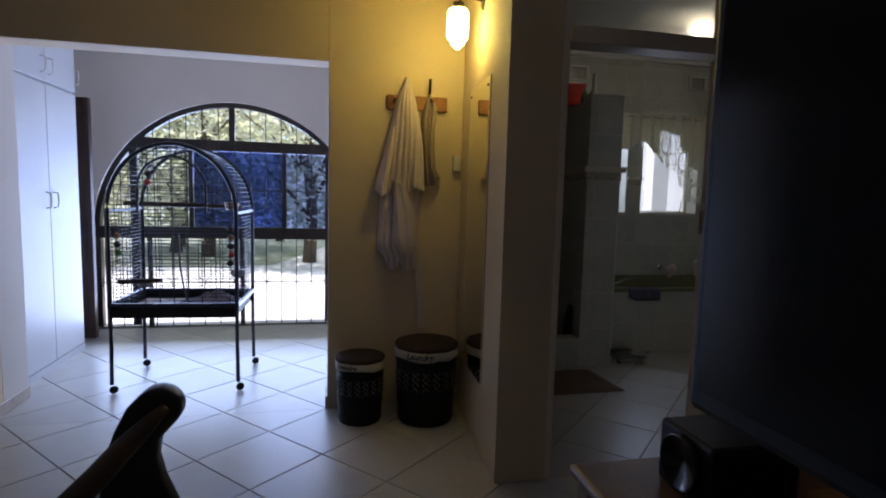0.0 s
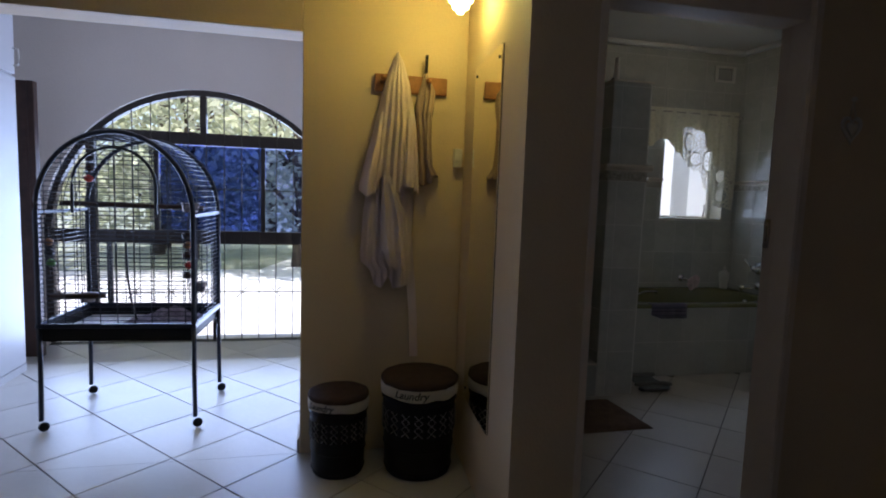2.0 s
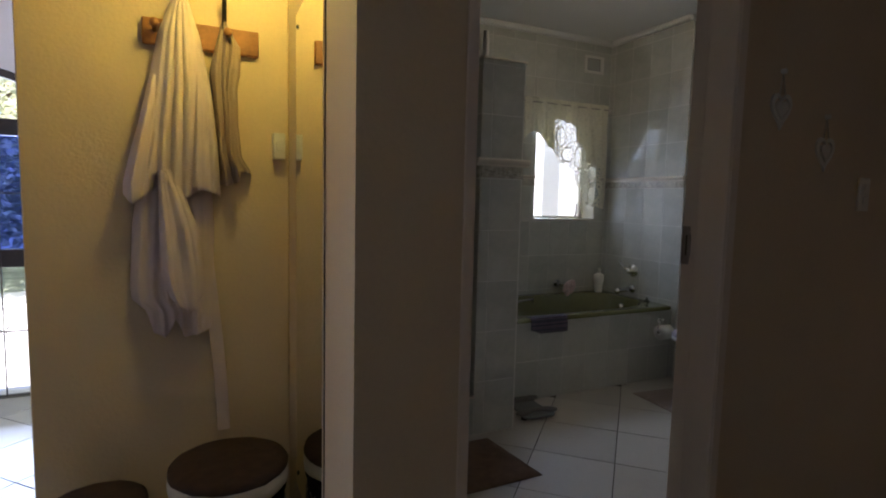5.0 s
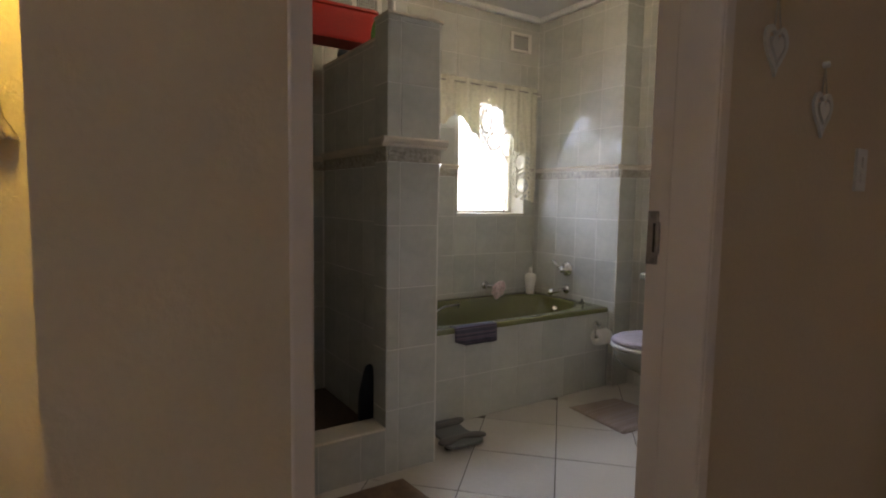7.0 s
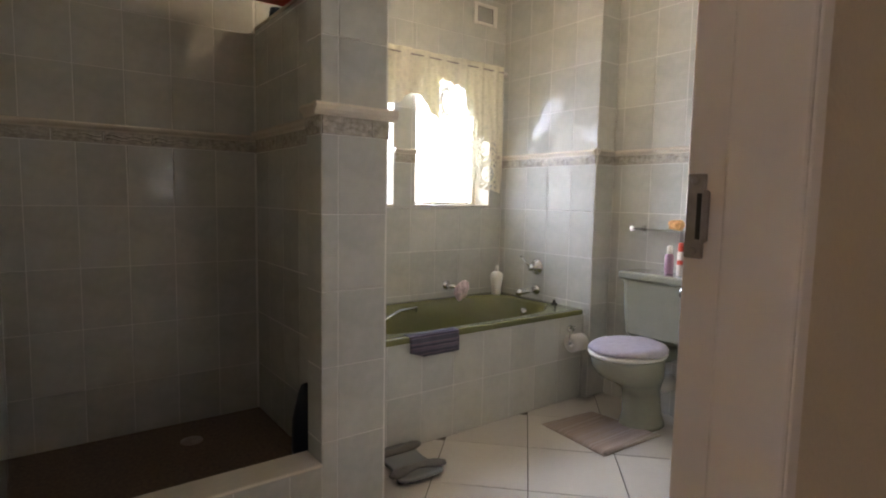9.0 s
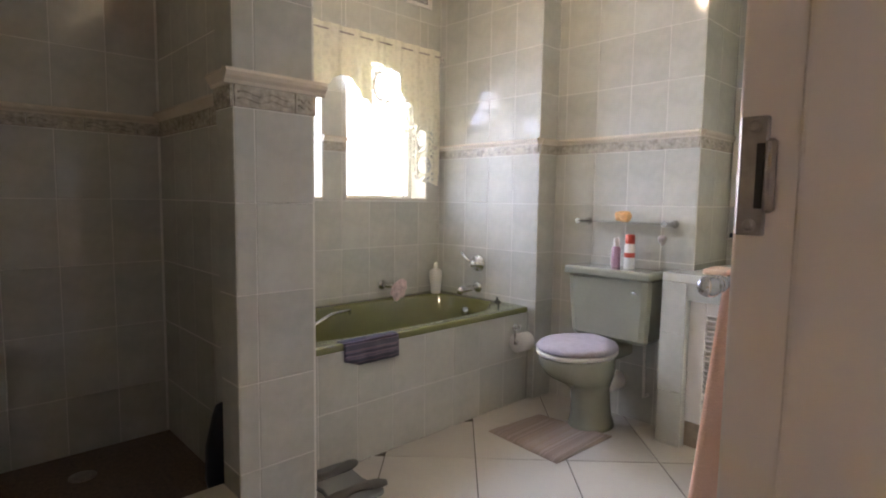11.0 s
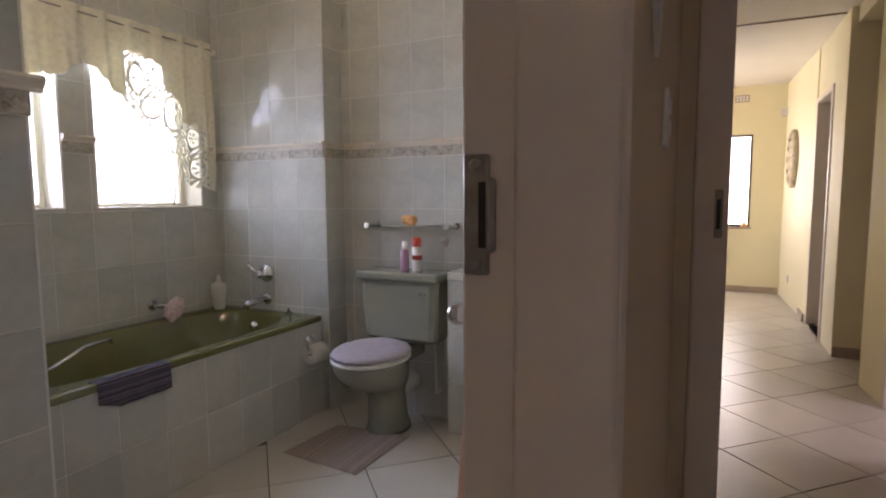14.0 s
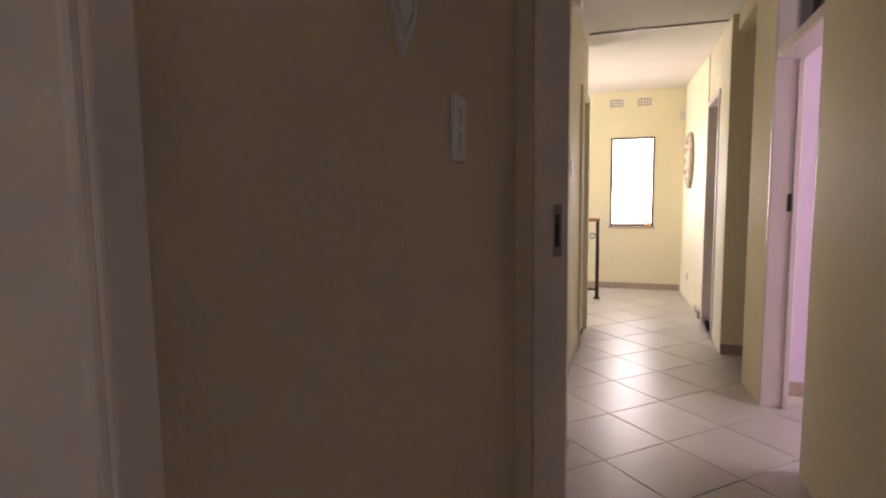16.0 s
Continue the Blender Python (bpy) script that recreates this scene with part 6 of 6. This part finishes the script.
def vent(x, z):
    v = thing("air_vent", x, BY - 0.008, z, "white framed air vent with a dark square grid", "vent", "bathroom air vents")
    part("frame", boxes((-0.105, -0.07, -0.012, 0, -0.072, 0.072), (0.07, 0.105, -0.012, 0, -0.072, 0.072), (-0.07, 0.07, -0.012, 0, 0.05, 0.072), (-0.07, 0.07, -0.012, 0, -0.072, -0.05), bevel=0.003), M_WHITEPL, v)
    part("backing", box(-0.07, 0.07, -0.003, -0.001, -0.05, 0.05), M_BLACK, v)
    for k in range(1, 9):
        part("slat", box(-0.07 + 0.0155 * k - 0.002, -0.07 + 0.0155 * k + 0.002, -0.005, -0.003, -0.05, 0.05), M_WHITEPL, v)
    for k in range(1, 6):
        part("slat", box(-0.07, 0.07, -0.0055, -0.0052, -0.05 + 0.0167 * k - 0.002, -0.05 + 0.0167 * k + 0.002), M_WHITEPL, v)


vent(3.32, 2.477)
vent(2.035, 2.49)
dl = thing("ceiling_light", 2.46, 3.70, BC, "small lit globe lamp on the bathroom ceiling", "ceiling light")
part("base", lathe([(0.0, -0.028), (0.03, -0.028), (0.045, -0.015), (0.05, 0.0)], seg=28), M_WHITEPL, dl)
part("holder", lathe([(0.018, -0.07), (0.02, -0.055), (0.022, -0.028)], seg=20), M_WHITEPL, dl)
part("bulb", lathe([(0.0, -0.150), (0.018, -0.146), (0.032, -0.132), (0.038, -0.113), (0.034, -0.094), (0.022, -0.078), (0.014, -0.068)], seg=24, caps=False), M_DOME, dl, "glowing globe bulb")

# lace valance
lace = thing("lace_curtain", 2.75, 4.835, 2.13, "cream lace valance gathered on a wire above the windows", "curtain")
bm = bmesh.new()
NXL, NZL = 340, 200
XL0, XL1, ZL0, ZL1 = 2.02, 3.49, 1.255, 2.15


LACE_EDGE = ((2.02, 1.40), (2.20, 1.58), (2.40, 1.74), (2.50, 1.80), (2.61, 1.81), (2.69, 1.88), (2.75, 1.89), (2.83, 1.82), (2.90, 1.76), (2.965, 1.68), (3.04, 1.63), (3.13, 1.60), (3.165, 1.485), (3.24, 1.415), (3.26, 1.31), (3.50, 1.275))
MEDALLIONS = ((2.99, 1.855, 0.055, 0.085), (3.065, 1.715, 0.05, 0.06), (3.205, 1.70, 0.055, 0.10), (3.225, 1.525, 0.042, 0.055), (3.36, 1.40, 0.05, 0.065), (3.33, 1.575, 0.045, 0.06), (3.12, 1.855, 0.03, 0.04))


def lace_bottom(x):
    """Lower edge of the valance, with scallops."""
    for (xa, za), (xb, zb) in zip(LACE_EDGE, LACE_EDGE[1:]):
        if x <= xb:
            return za + (zb - za) * max(0.0, (x - xa) / (xb - xa)) - 0.014 * abs(math.sin(x * 52))
    return 1.275


def lace_hole(x, z):
    """Openwork: oval medallions with a flower, and loops between them."""
    d = z - lace_bottom(x)
    if d < 0.009:
        return False
    for mx_, mz, rx, rz in MEDALLIONS:
        u, w = (x - mx_) / rx, (z - mz) / rz
        r = math.hypot(u, w)
        if r < 1.0:
            a = math.atan2(w, u)
            return not (r > 0.84 or r < 0.10 or (0.22 < r < 0.62 and math.cos(6 * a + 0.5) > 0.45))
        if r < 1.06:
            return False
    if x < 2.93 or d > 0.36 or x > 3.44 or z > 1.99:
        return False
    f = math.sin(x * 92 + 2.4 * math.sin(z * 40)) * math.sin(z * 84 + 2.2 * math.sin(x * 44))
    return abs(f) > (0.26 if x < 3.29 else 0.62)


vg = {}
for i in range(NXL + 1):
    x = XL0 + (XL1 - XL0) * i / NXL
    low = lace_bottom(x)
    for j in range(NZL + 1):
        z = ZL0 + (ZL1 - ZL0) * j / NZL
        if z < low:
            continue
        y = (0.012 * math.sin(x * 42 + 0.6 * math.sin(z * 5)) + 0.005 * math.sin(x * 97 + 1.3 * math.sin(z * 7))) * (0.6 + (2.15 - z))
        vg[i, j] = bm.verts.new((x - 2.75, y, z - 2.13))
for i in range(NXL):
    for j in range(NZL):
        q = [(i, j), (i + 1, j), (i + 1, j + 1), (i, j + 1)]
        if not all(k in vg for k in q):
            continue
        if not lace_hole(XL0 + (XL1 - XL0) * (i + 0.5) / NXL, ZL0 + (ZL1 - ZL0) * (j + 0.5) / NZL):
            bm.faces.new([vg[k] for k in q])
loose = [v for v in bm.verts if not v.link_faces]
bmesh.ops.delete(bm, geom=loose, context='VERTS')
bmesh.ops.solidify(bm, geom=bm.faces[:], thickness=0.0012)
part("valance", bm, M_LACE, lace)
part("wire", tube([(-0.76, 0.0, -0.02), (0.0, 0.0, -0.015), (0.76, 0.0, -0.02)], 0.004, 6), M_STEEL, lace)
part("end_hook", lathe([(0.012, 0), (0.012, 0.03), (0.018, 0.034), (0.0, 0.045)], Matrix.Translation((0.75, 0.03, -0.03)) @ pose(0, 0, 0, 90, 0, 0), 12), M_WHITEPL, lace)

# on top of the shower wall and inside it
rb = thing("red_trough", 1.76, 4.35, PT + 0.001, "red plastic trough resting on the shower wall", "trough")
bm = bmesh.new()
rr = []
for k, (zz, g) in enumerate(((0.0, 0.0), (0.012, 0.004), (0.012, 0.0), (0.15, 0.018), (0.155, 0.028), (0.168, 0.028), (0.168, 0.012), (0.02, -0.008))):
    ring = []
    for sx, sy, a0 in ((1, -1, -90), (1, 1, 0), (-1, 1, 90), (-1, -1, 180)):
        for q in range(5):
            a = math.radians(a0 + 22.5 * q)
            ring.append(bm.verts.new((-0.13 + sx * (0.145 + g) + 0.028 * math.cos(a), 0.01 + sy * (0.06 + g) + 0.028 * math.sin(a), zz)))
    rr.append(ring)
for a, b in zip(rr, rr[1:]):
    for q in range(20):
        bm.faces.new((a[q], a[(q + 1) % 20], b[(q + 1) % 20], b[q]))
bm.faces.new(rr[0][::-1])
bm.faces.new(rr[-1])
bmesh.ops.recalc_face_normals(bm, faces=bm.faces[:])
part("trough", bm, M_RED, rb)
def shower_bottle(x, y, prof, mt, cap, cap_mt, label):
    b = thing("toiletry_bottle", x, y, PT + 0.0005, label, "bottle", "bottles on the shower wall")
    part("body", lathe(prof, seg=18, caps=False), mt, b)
    part("cap", lathe(cap, seg=14, caps=False), cap_mt, b)
    return b


shower_bottle(1.668, 3.80, [(0.015, 0), (0.017, 0.004), (0.017, 0.108), (0.013, 0.115), (0.0, 0.116)], M_WHITEPL, [(0.014, 0.114), (0.0145, 0.148), (0.012, 0.152), (0.0, 0.153)], M_WHITEPL, "slim white toiletry bottle on the shower wall")
spray = shower_bottle(1.82, 4.28, [(0.03, 0), (0.033, 0.006), (0.033, 0.09), (0.026, 0.115), (0.013, 0.135), (0.0, 0.136)], M_GREENPL, [(0.014, 0.134), (0.014, 0.155), (0.0, 0.156)], M_BLACK, "green spray bottle with a black trigger on the shower wall")
part("trigger_head", box(-0.035, 0.018, -0.009, 0.009, 0.154, 0.178, 0.004, 2), M_BLACK, spray)
part("trigger", tube([(-0.028, 0, 0.156), (-0.036, 0, 0.138), (-0.032, 0, 0.120)], 0.004, 6), M_BLACK, spray)
shower_bottle(1.79, 4.65, [(0.033, 0), (0.035, 0.005), (0.035, 0.034), (0.030, 0.038), (0.0, 0.039)], M_BLUEBLACK, [(0.031, 0.037), (0.031, 0.05), (0.0, 0.051)], M_BLUEBLACK, "blue jar on the shower wall")
shower_bottle(1.83, 4.12, [(0.026, 0), (0.028, 0.006), (0.028, 0.085), (0.013, 0.10), (0.0, 0.101)], M_BLACK, [(0.014, 0.099), (0.014, 0.12), (0.0, 0.121)], M_WHITEPL, "dark bottle on the shower wall")
bag = thing("wash_bag", 1.70, 4.08, 0.05, "dark bag leaning in the corner of the shower", "bag")
bm = lathe([(0.0, 0.0), (0.05, 0.0), (0.06, 0.1), (0.055, 0.22), (0.035, 0.33), (0.015, 0.37), (0.0, 0.38)], seg=16, caps=False)
for v in bm.verts:
    k = noise.noise_vector(v.co * 16) * 0.02
    v.co += Vector((k.x, k.y, 0 if v.co.z < 0.01 else k.z))
    v.co.x = min(v.co.x, 0.045)
part("bag", bm, M_BLUEBLACK, bag)
dr_ = thing("shower_drain", 1.35, 4.62, 0.05, "round steel shower drain", "drain")
part("grate", lathe([(0.05, 0), (0.05, 0.003), (0.03, 0.004), (0.0, 0.004)], seg=20, caps=False), M_STEEL, dr_)
structure("trim_kerb", box(0.66, PX0, PY - 0.010, PY + 0.135, 0.215, 0.228, 0.004), M_DADO, "cream kerb capping", "trim")
structure("trim_shower_wall_cap", boxes((PX0 - 0.006, PX1 + 0.008, PY - 0.010, PY + 0.13, PT - 0.012, PT), (1.747, PX1 + 0.008, PY + 0.13, BY - 0.01, PT - 0.012, PT)), M_DADO, "cream tile capping", "trim")

# ---- corridor things ----
for y in (1.80, 2.14):
    v = thing("air_brick", 8.94, y, 2.42, "terracotta air brick with square holes drawn as white blocks", "vent", "corridor air bricks")
    part("block", box(-0.006, 0, -0.08, 0.08, -0.045, 0.045), M_SKIRT, v)
    for a in range(4):
        for b in range(2):
            # white blocks put daylight through the holes into the colour
            part("hole", box(-0.008, -0.005, -0.066 + 0.036 * a, -0.042 + 0.036 * a, -0.032 + 0.036 * b, -0.006 + 0.036 * b), M_PAPER, v)
pl = thing("wall_plate", 8.30, 1.288, 1.63, "round carved cream wall plate", "wall decoration")
bm = lathe([(0.0, 0.02), (0.12, 0.02), (0.15, 0.045), (0.19, 0.03), (0.25, 0.05), (0.28, 0.03), (0.28, 0.0)], pose(0, 0, 0, -90, 0, 0) @ Matrix.Diagonal((0.9, 1.15, 1, 1)), 36, False)
part("plate", bm, M_CARVED, pl)
for k in range(12):
    a = 2 * math.pi * k / 12
    part("petal", lathe([(0.0, 0), (0.03, 0.006), (0.03, 0.014), (0.0, 0.022)], Matrix.Translation((0.20 * math.cos(a), 0.035, 0.25 * math.sin(a))) @ pose(0, 0, 0, -90, 0, 0), 10, False), M_CARVED, pl)
pir = thing("motion_sensor", 8.9, 1.345, 2.22, "small white alarm sensor in the corner", "sensor")
part("body", box(-0.03, 0.03, -0.03, 0.03, -0.05, 0.05, 0.012, 2), M_WHITEPL, pir)
so = thing("wall_socket", 8.3, 1.291, 0.28, "white plastic socket on the corridor wall", "socket")
part("plate", box(-0.05, 0.05, 0, 0.01, -0.04, 0.04, 0.003), M_WHITEPL, so)
hr = thing("stair_railing", 8.09, 2.30, 0, "dark stair railing with a turned scroll and wooden handrail", "railing")
part("post", box(-0.02, 0.02, -0.02, 0.02, 0, 0.95, 0.004), M_DARKWOOD, hr)
part("foot", box(-0.035, 0.035, -0.035, 0.035, 0, 0.02, 0.003), M_BLACK, hr)
part("handrail", box(-0.035, 0.035, -0.03, 1.6, 0.93, 0.97, 0.01, 2), M_WOOD, hr)
part("bottom_rail", box(-0.012, 0.012, 0.02, 1.6, 0.10, 0.125), M_BLACK, hr)
for k in range(1, 12):
    part("baluster", tube([(0, 0.14 * k, 0.12), (0, 0.14 * k, 0.93)], 0.008, 6), M_BLACK, hr)
part("scroll", tube([(0, 0.06 + 0.03 * math.cos(0.6 * k), 0.76 + 0.03 * math.sin(0.6 * k)) for k in range(11)], 0.006, 6), M_BLACK, hr)
cl = thing("corridor_lamp", 4.70, 2.275, 2.36, "ribbed brown and cream lamp high on the corridor wall", "lamp")
part("base", box(-0.06, 0.06, -0.03, 0.035, -0.03, 0.06, 0.008, 2), M_FRAME, cl)
for k in range(4):
    part("rib", box(-0.055, 0.055, -0.075, -0.03, -0.03 + 0.022 * k, -0.018 + 0.022 * k, 0.004), M_FRAME, cl)
ls = thing("light_switch", 5.25, 2.31, 1.38, "white plastic light switch plate", "light switch")
part("plate", box(-0.03, 0.03, -0.008, 0, 0.0, 0.11, 0.003), M_WHITEPL, ls)
part("rocker", box(-0.01, 0.01, -0.013, -0.008, 0.04, 0.07, 0.002), M_WHITEPL, ls)


# ---- garden ----
def tree(x, y, h, r, seed):
    rng = random.Random(seed)
    t = thing("garden_tree", x, y, -0.06, "leafy green garden tree with a brown trunk", "tree", "garden trees")
    bm = tube([(0, 0, 0), (0.05, 0.02, h * 0.25), (-0.04, 0.0, h * 0.5), (0.02, 0.05, h * 0.75)], [0.13, 0.10, 0.08, 0.04], 8)
    tips = []
    for k in range(9):
        a, e = rng.uniform(0, 6.28), rng.uniform(0.25, 1.0)
        z0 = h * rng.uniform(0.2, 0.6)
        tip = Vector((r * 0.75 * math.cos(a) * math.cos(e), r * 0.75 * math.sin(a) * math.cos(e), z0 + r * 0.8 * math.sin(e)))
        add_tube(bm, [(0, 0, z0), tuple(tip * 0.5 + Vector((0, 0, z0 * 0.5 + 0.1))), tuple(tip)], [0.05, 0.03, 0.012], 6)
        tips.append(tip)
    part("trunk", bm, M_BARK, t)
    vs, fs = [], []
    for k in range(3000):
        c = rng.choice(tips)
        p = c + Vector((rng.gauss(0, 0.42) * r * 0.5, rng.gauss(0, 0.42) * r * 0.5, rng.gauss(-0.1, 0.4) * r * 0.5))
        if p.z < 0.15 or k % 4 == 0:
            p.z = rng.uniform(0.55, 1.9)
            p.y = p.y * 0.6 - 0.5
        s = rng.uniform(0.05, 0.11)
        m = Euler((rng.uniform(-1, 1), rng.uniform(-1, 1), rng.uniform(0, 6.28))).to_matrix()
        b = len(vs)
        for q in ((-s * 0.45, 0, 0), (0, -s, 0.01), (s * 0.45, 0, 0), (0, s, -0.02)):
            vs.append(tuple(p + m @ Vector(q)))
        fs.append((b, b + 1, b + 2, b + 3))
    me = bpy.data.meshes.new("crown")
    me.from_pydata(vs, [], fs)
    me.materials.append(M_LEAF)
    ob = new("crown", me)
    ob.parent = t


for k, (x, y, h, r) in enumerate(((-4.8, 10.6, 4.2, 2.2), (-2.6, 11.6, 4.8, 2.3), (-0.6, 10.4, 4.0, 2.0), (1.4, 11.8, 4.6, 2.3), (-3.6, 13.6, 6.0, 2.8), (0.4, 14.0, 6.2, 3.0), (-6.8, 12.5, 5.4, 2.6), (3.4, 11.4, 5.0, 2.4), (-3.4, 12.4, 2.8, 2.0)  , (-1.5, 15.2, 6.0, 3.0))):
    tree(x, y, h, r, 100 + k)
yp = thing("yard_pillar", 3.36, 5.52, -0.02, "white plastered pillar outside the bathroom window", "pillar")
part("shaft", box(-0.10, 0.10, -0.08, 0.08, 0.0, 2.72, 0.01, 2), M_WHITE, yp)
part("footing", box(-0.12, 0.12, -0.10, 0.10, 0.0, 0.08, 0.01, 2), M_WHITE, yp)
# added sheets that glow in place of a sunlit yard and street
bd = structure("backdrop_yard", box(1.3, 5.2, 6.2, 6.22, -0.2, 3.4), M_GLOWYARD, "glowing backdrop for the bright yard outside the bathroom", "backdrop")
structure("backdrop_street", box(10.0, 10.02, 0.2, 4.0, -0.2, 3.4), M_GLOWYARD, "glowing backdrop for daylight outside the corridor", "backdrop")
structure("roof", box(-4.4, 9.1, -3.4, 4.87, 2.74, 2.86), M_CEIL, "flat roof slab", "roof")

floor_tiles(floor_bed, -0.888, 3.210, [(-4.2, 2.70, -3.2, DY), (-4.2, 0.54, DY, WY), (-2.9, 0.455, WY, AY + 0.2)], (-2.9, 1.6, 0.6, 5.6), 0.424, turn=radians(-2.5))
floor_tiles(floor_bath, 2.719, 3.744, [(0.66, 4.2, DY, 4.07)], (0.5, 4.2, 2.0, 4.3))
floor_tiles(floor_cor, 4.222, 1.707, [(2.70, 8.94, 1.16, 2.32), (6.56, 8.94, 2.32, 4.6), (3.90, 6.02, -0.4, 1.16)], (2.6, 9.0, 0.3, 2.5))

POST_EDGE = (1.447, 1.510, 1.557, 1.25)
wall_tiles(wall_win, (0.66, BY, 0), (1, 0, 0), (0, -1, 0), BX - 0.66, 0.0, 2.648, start=0.09,
           holes=[(W1 - 0.66, W2 - 0.66, WZ0, WZ1), (W3 - 0.66, W4 - 0.66, WZ0, WZ1), (PX0 + 0.135 - 0.66, PX1 - 0.66, 0, PT)])
wall_tiles(wall_end, (BX, BY, 0), (0, -1, 0), (-1, 0, 0), BY - 4.03, 0.0, 2.648, start=0.055)
wall_tiles(wall_end, (BX, 4.03, 0), (1, 0, 0), (0, -1, 0), TXW - BX, 0.0, 2.648, start=0.0)
wall_tiles(wall_toilet, (TXW, 4.03, 0), (0, -1, 0), (-1, 0, 0), 4.03 - NY, 0.0, 2.648, start=0.06)
wall_tiles(wall_toilet, (TXW, NY, 0), (1, 0, 0), (0, -1, 0), 4.12 - TXW, 0.0, 2.648)
wall_tiles(wall_niche, (4.12, NY, 0), (0, -1, 0), (-1, 0, 0), NY - 2.36, 0.0, 2.648)
wall_tiles(wall_bwest, (0.66, PY + 0.13, 0), (0, 1, 0), (1, 0, 0), BY - PY - 0.13, 0.05, 2.648)
wall_tiles(shower_wall, (PX0, PY, 0), (1, 0, 0), (0, -1, 0), PX1 - PX0, 0.0, PT, start=0.065, edge=POST_EDGE, past=0.0325)
wall_tiles(shower_wall, (0.66, PY, 0), (1, 0, 0), (0, -1, 0), PX0 - 0.66, 0.0, 0.215, start=0.04)
wall_tiles(shower_wall, (PX1, PY, 0), (0, 1, 0), (1, 0, 0), BY - PY, 0.0, PT, start=0.02, edge=POST_EDGE)
wall_tiles(shower_wall, (1.755, PY + 0.13, 0), (0, 1, 0), (-1, 0, 0), BY - PY - 0.13, 0.05, PT, start=0.02, edge=POST_EDGE)
wall_tiles(shower_wall, (PX0, PY, 0), (0, 1, 0), (-1, 0, 0), 0.13, 0.215, PT, start=0.0, edge=POST_EDGE)
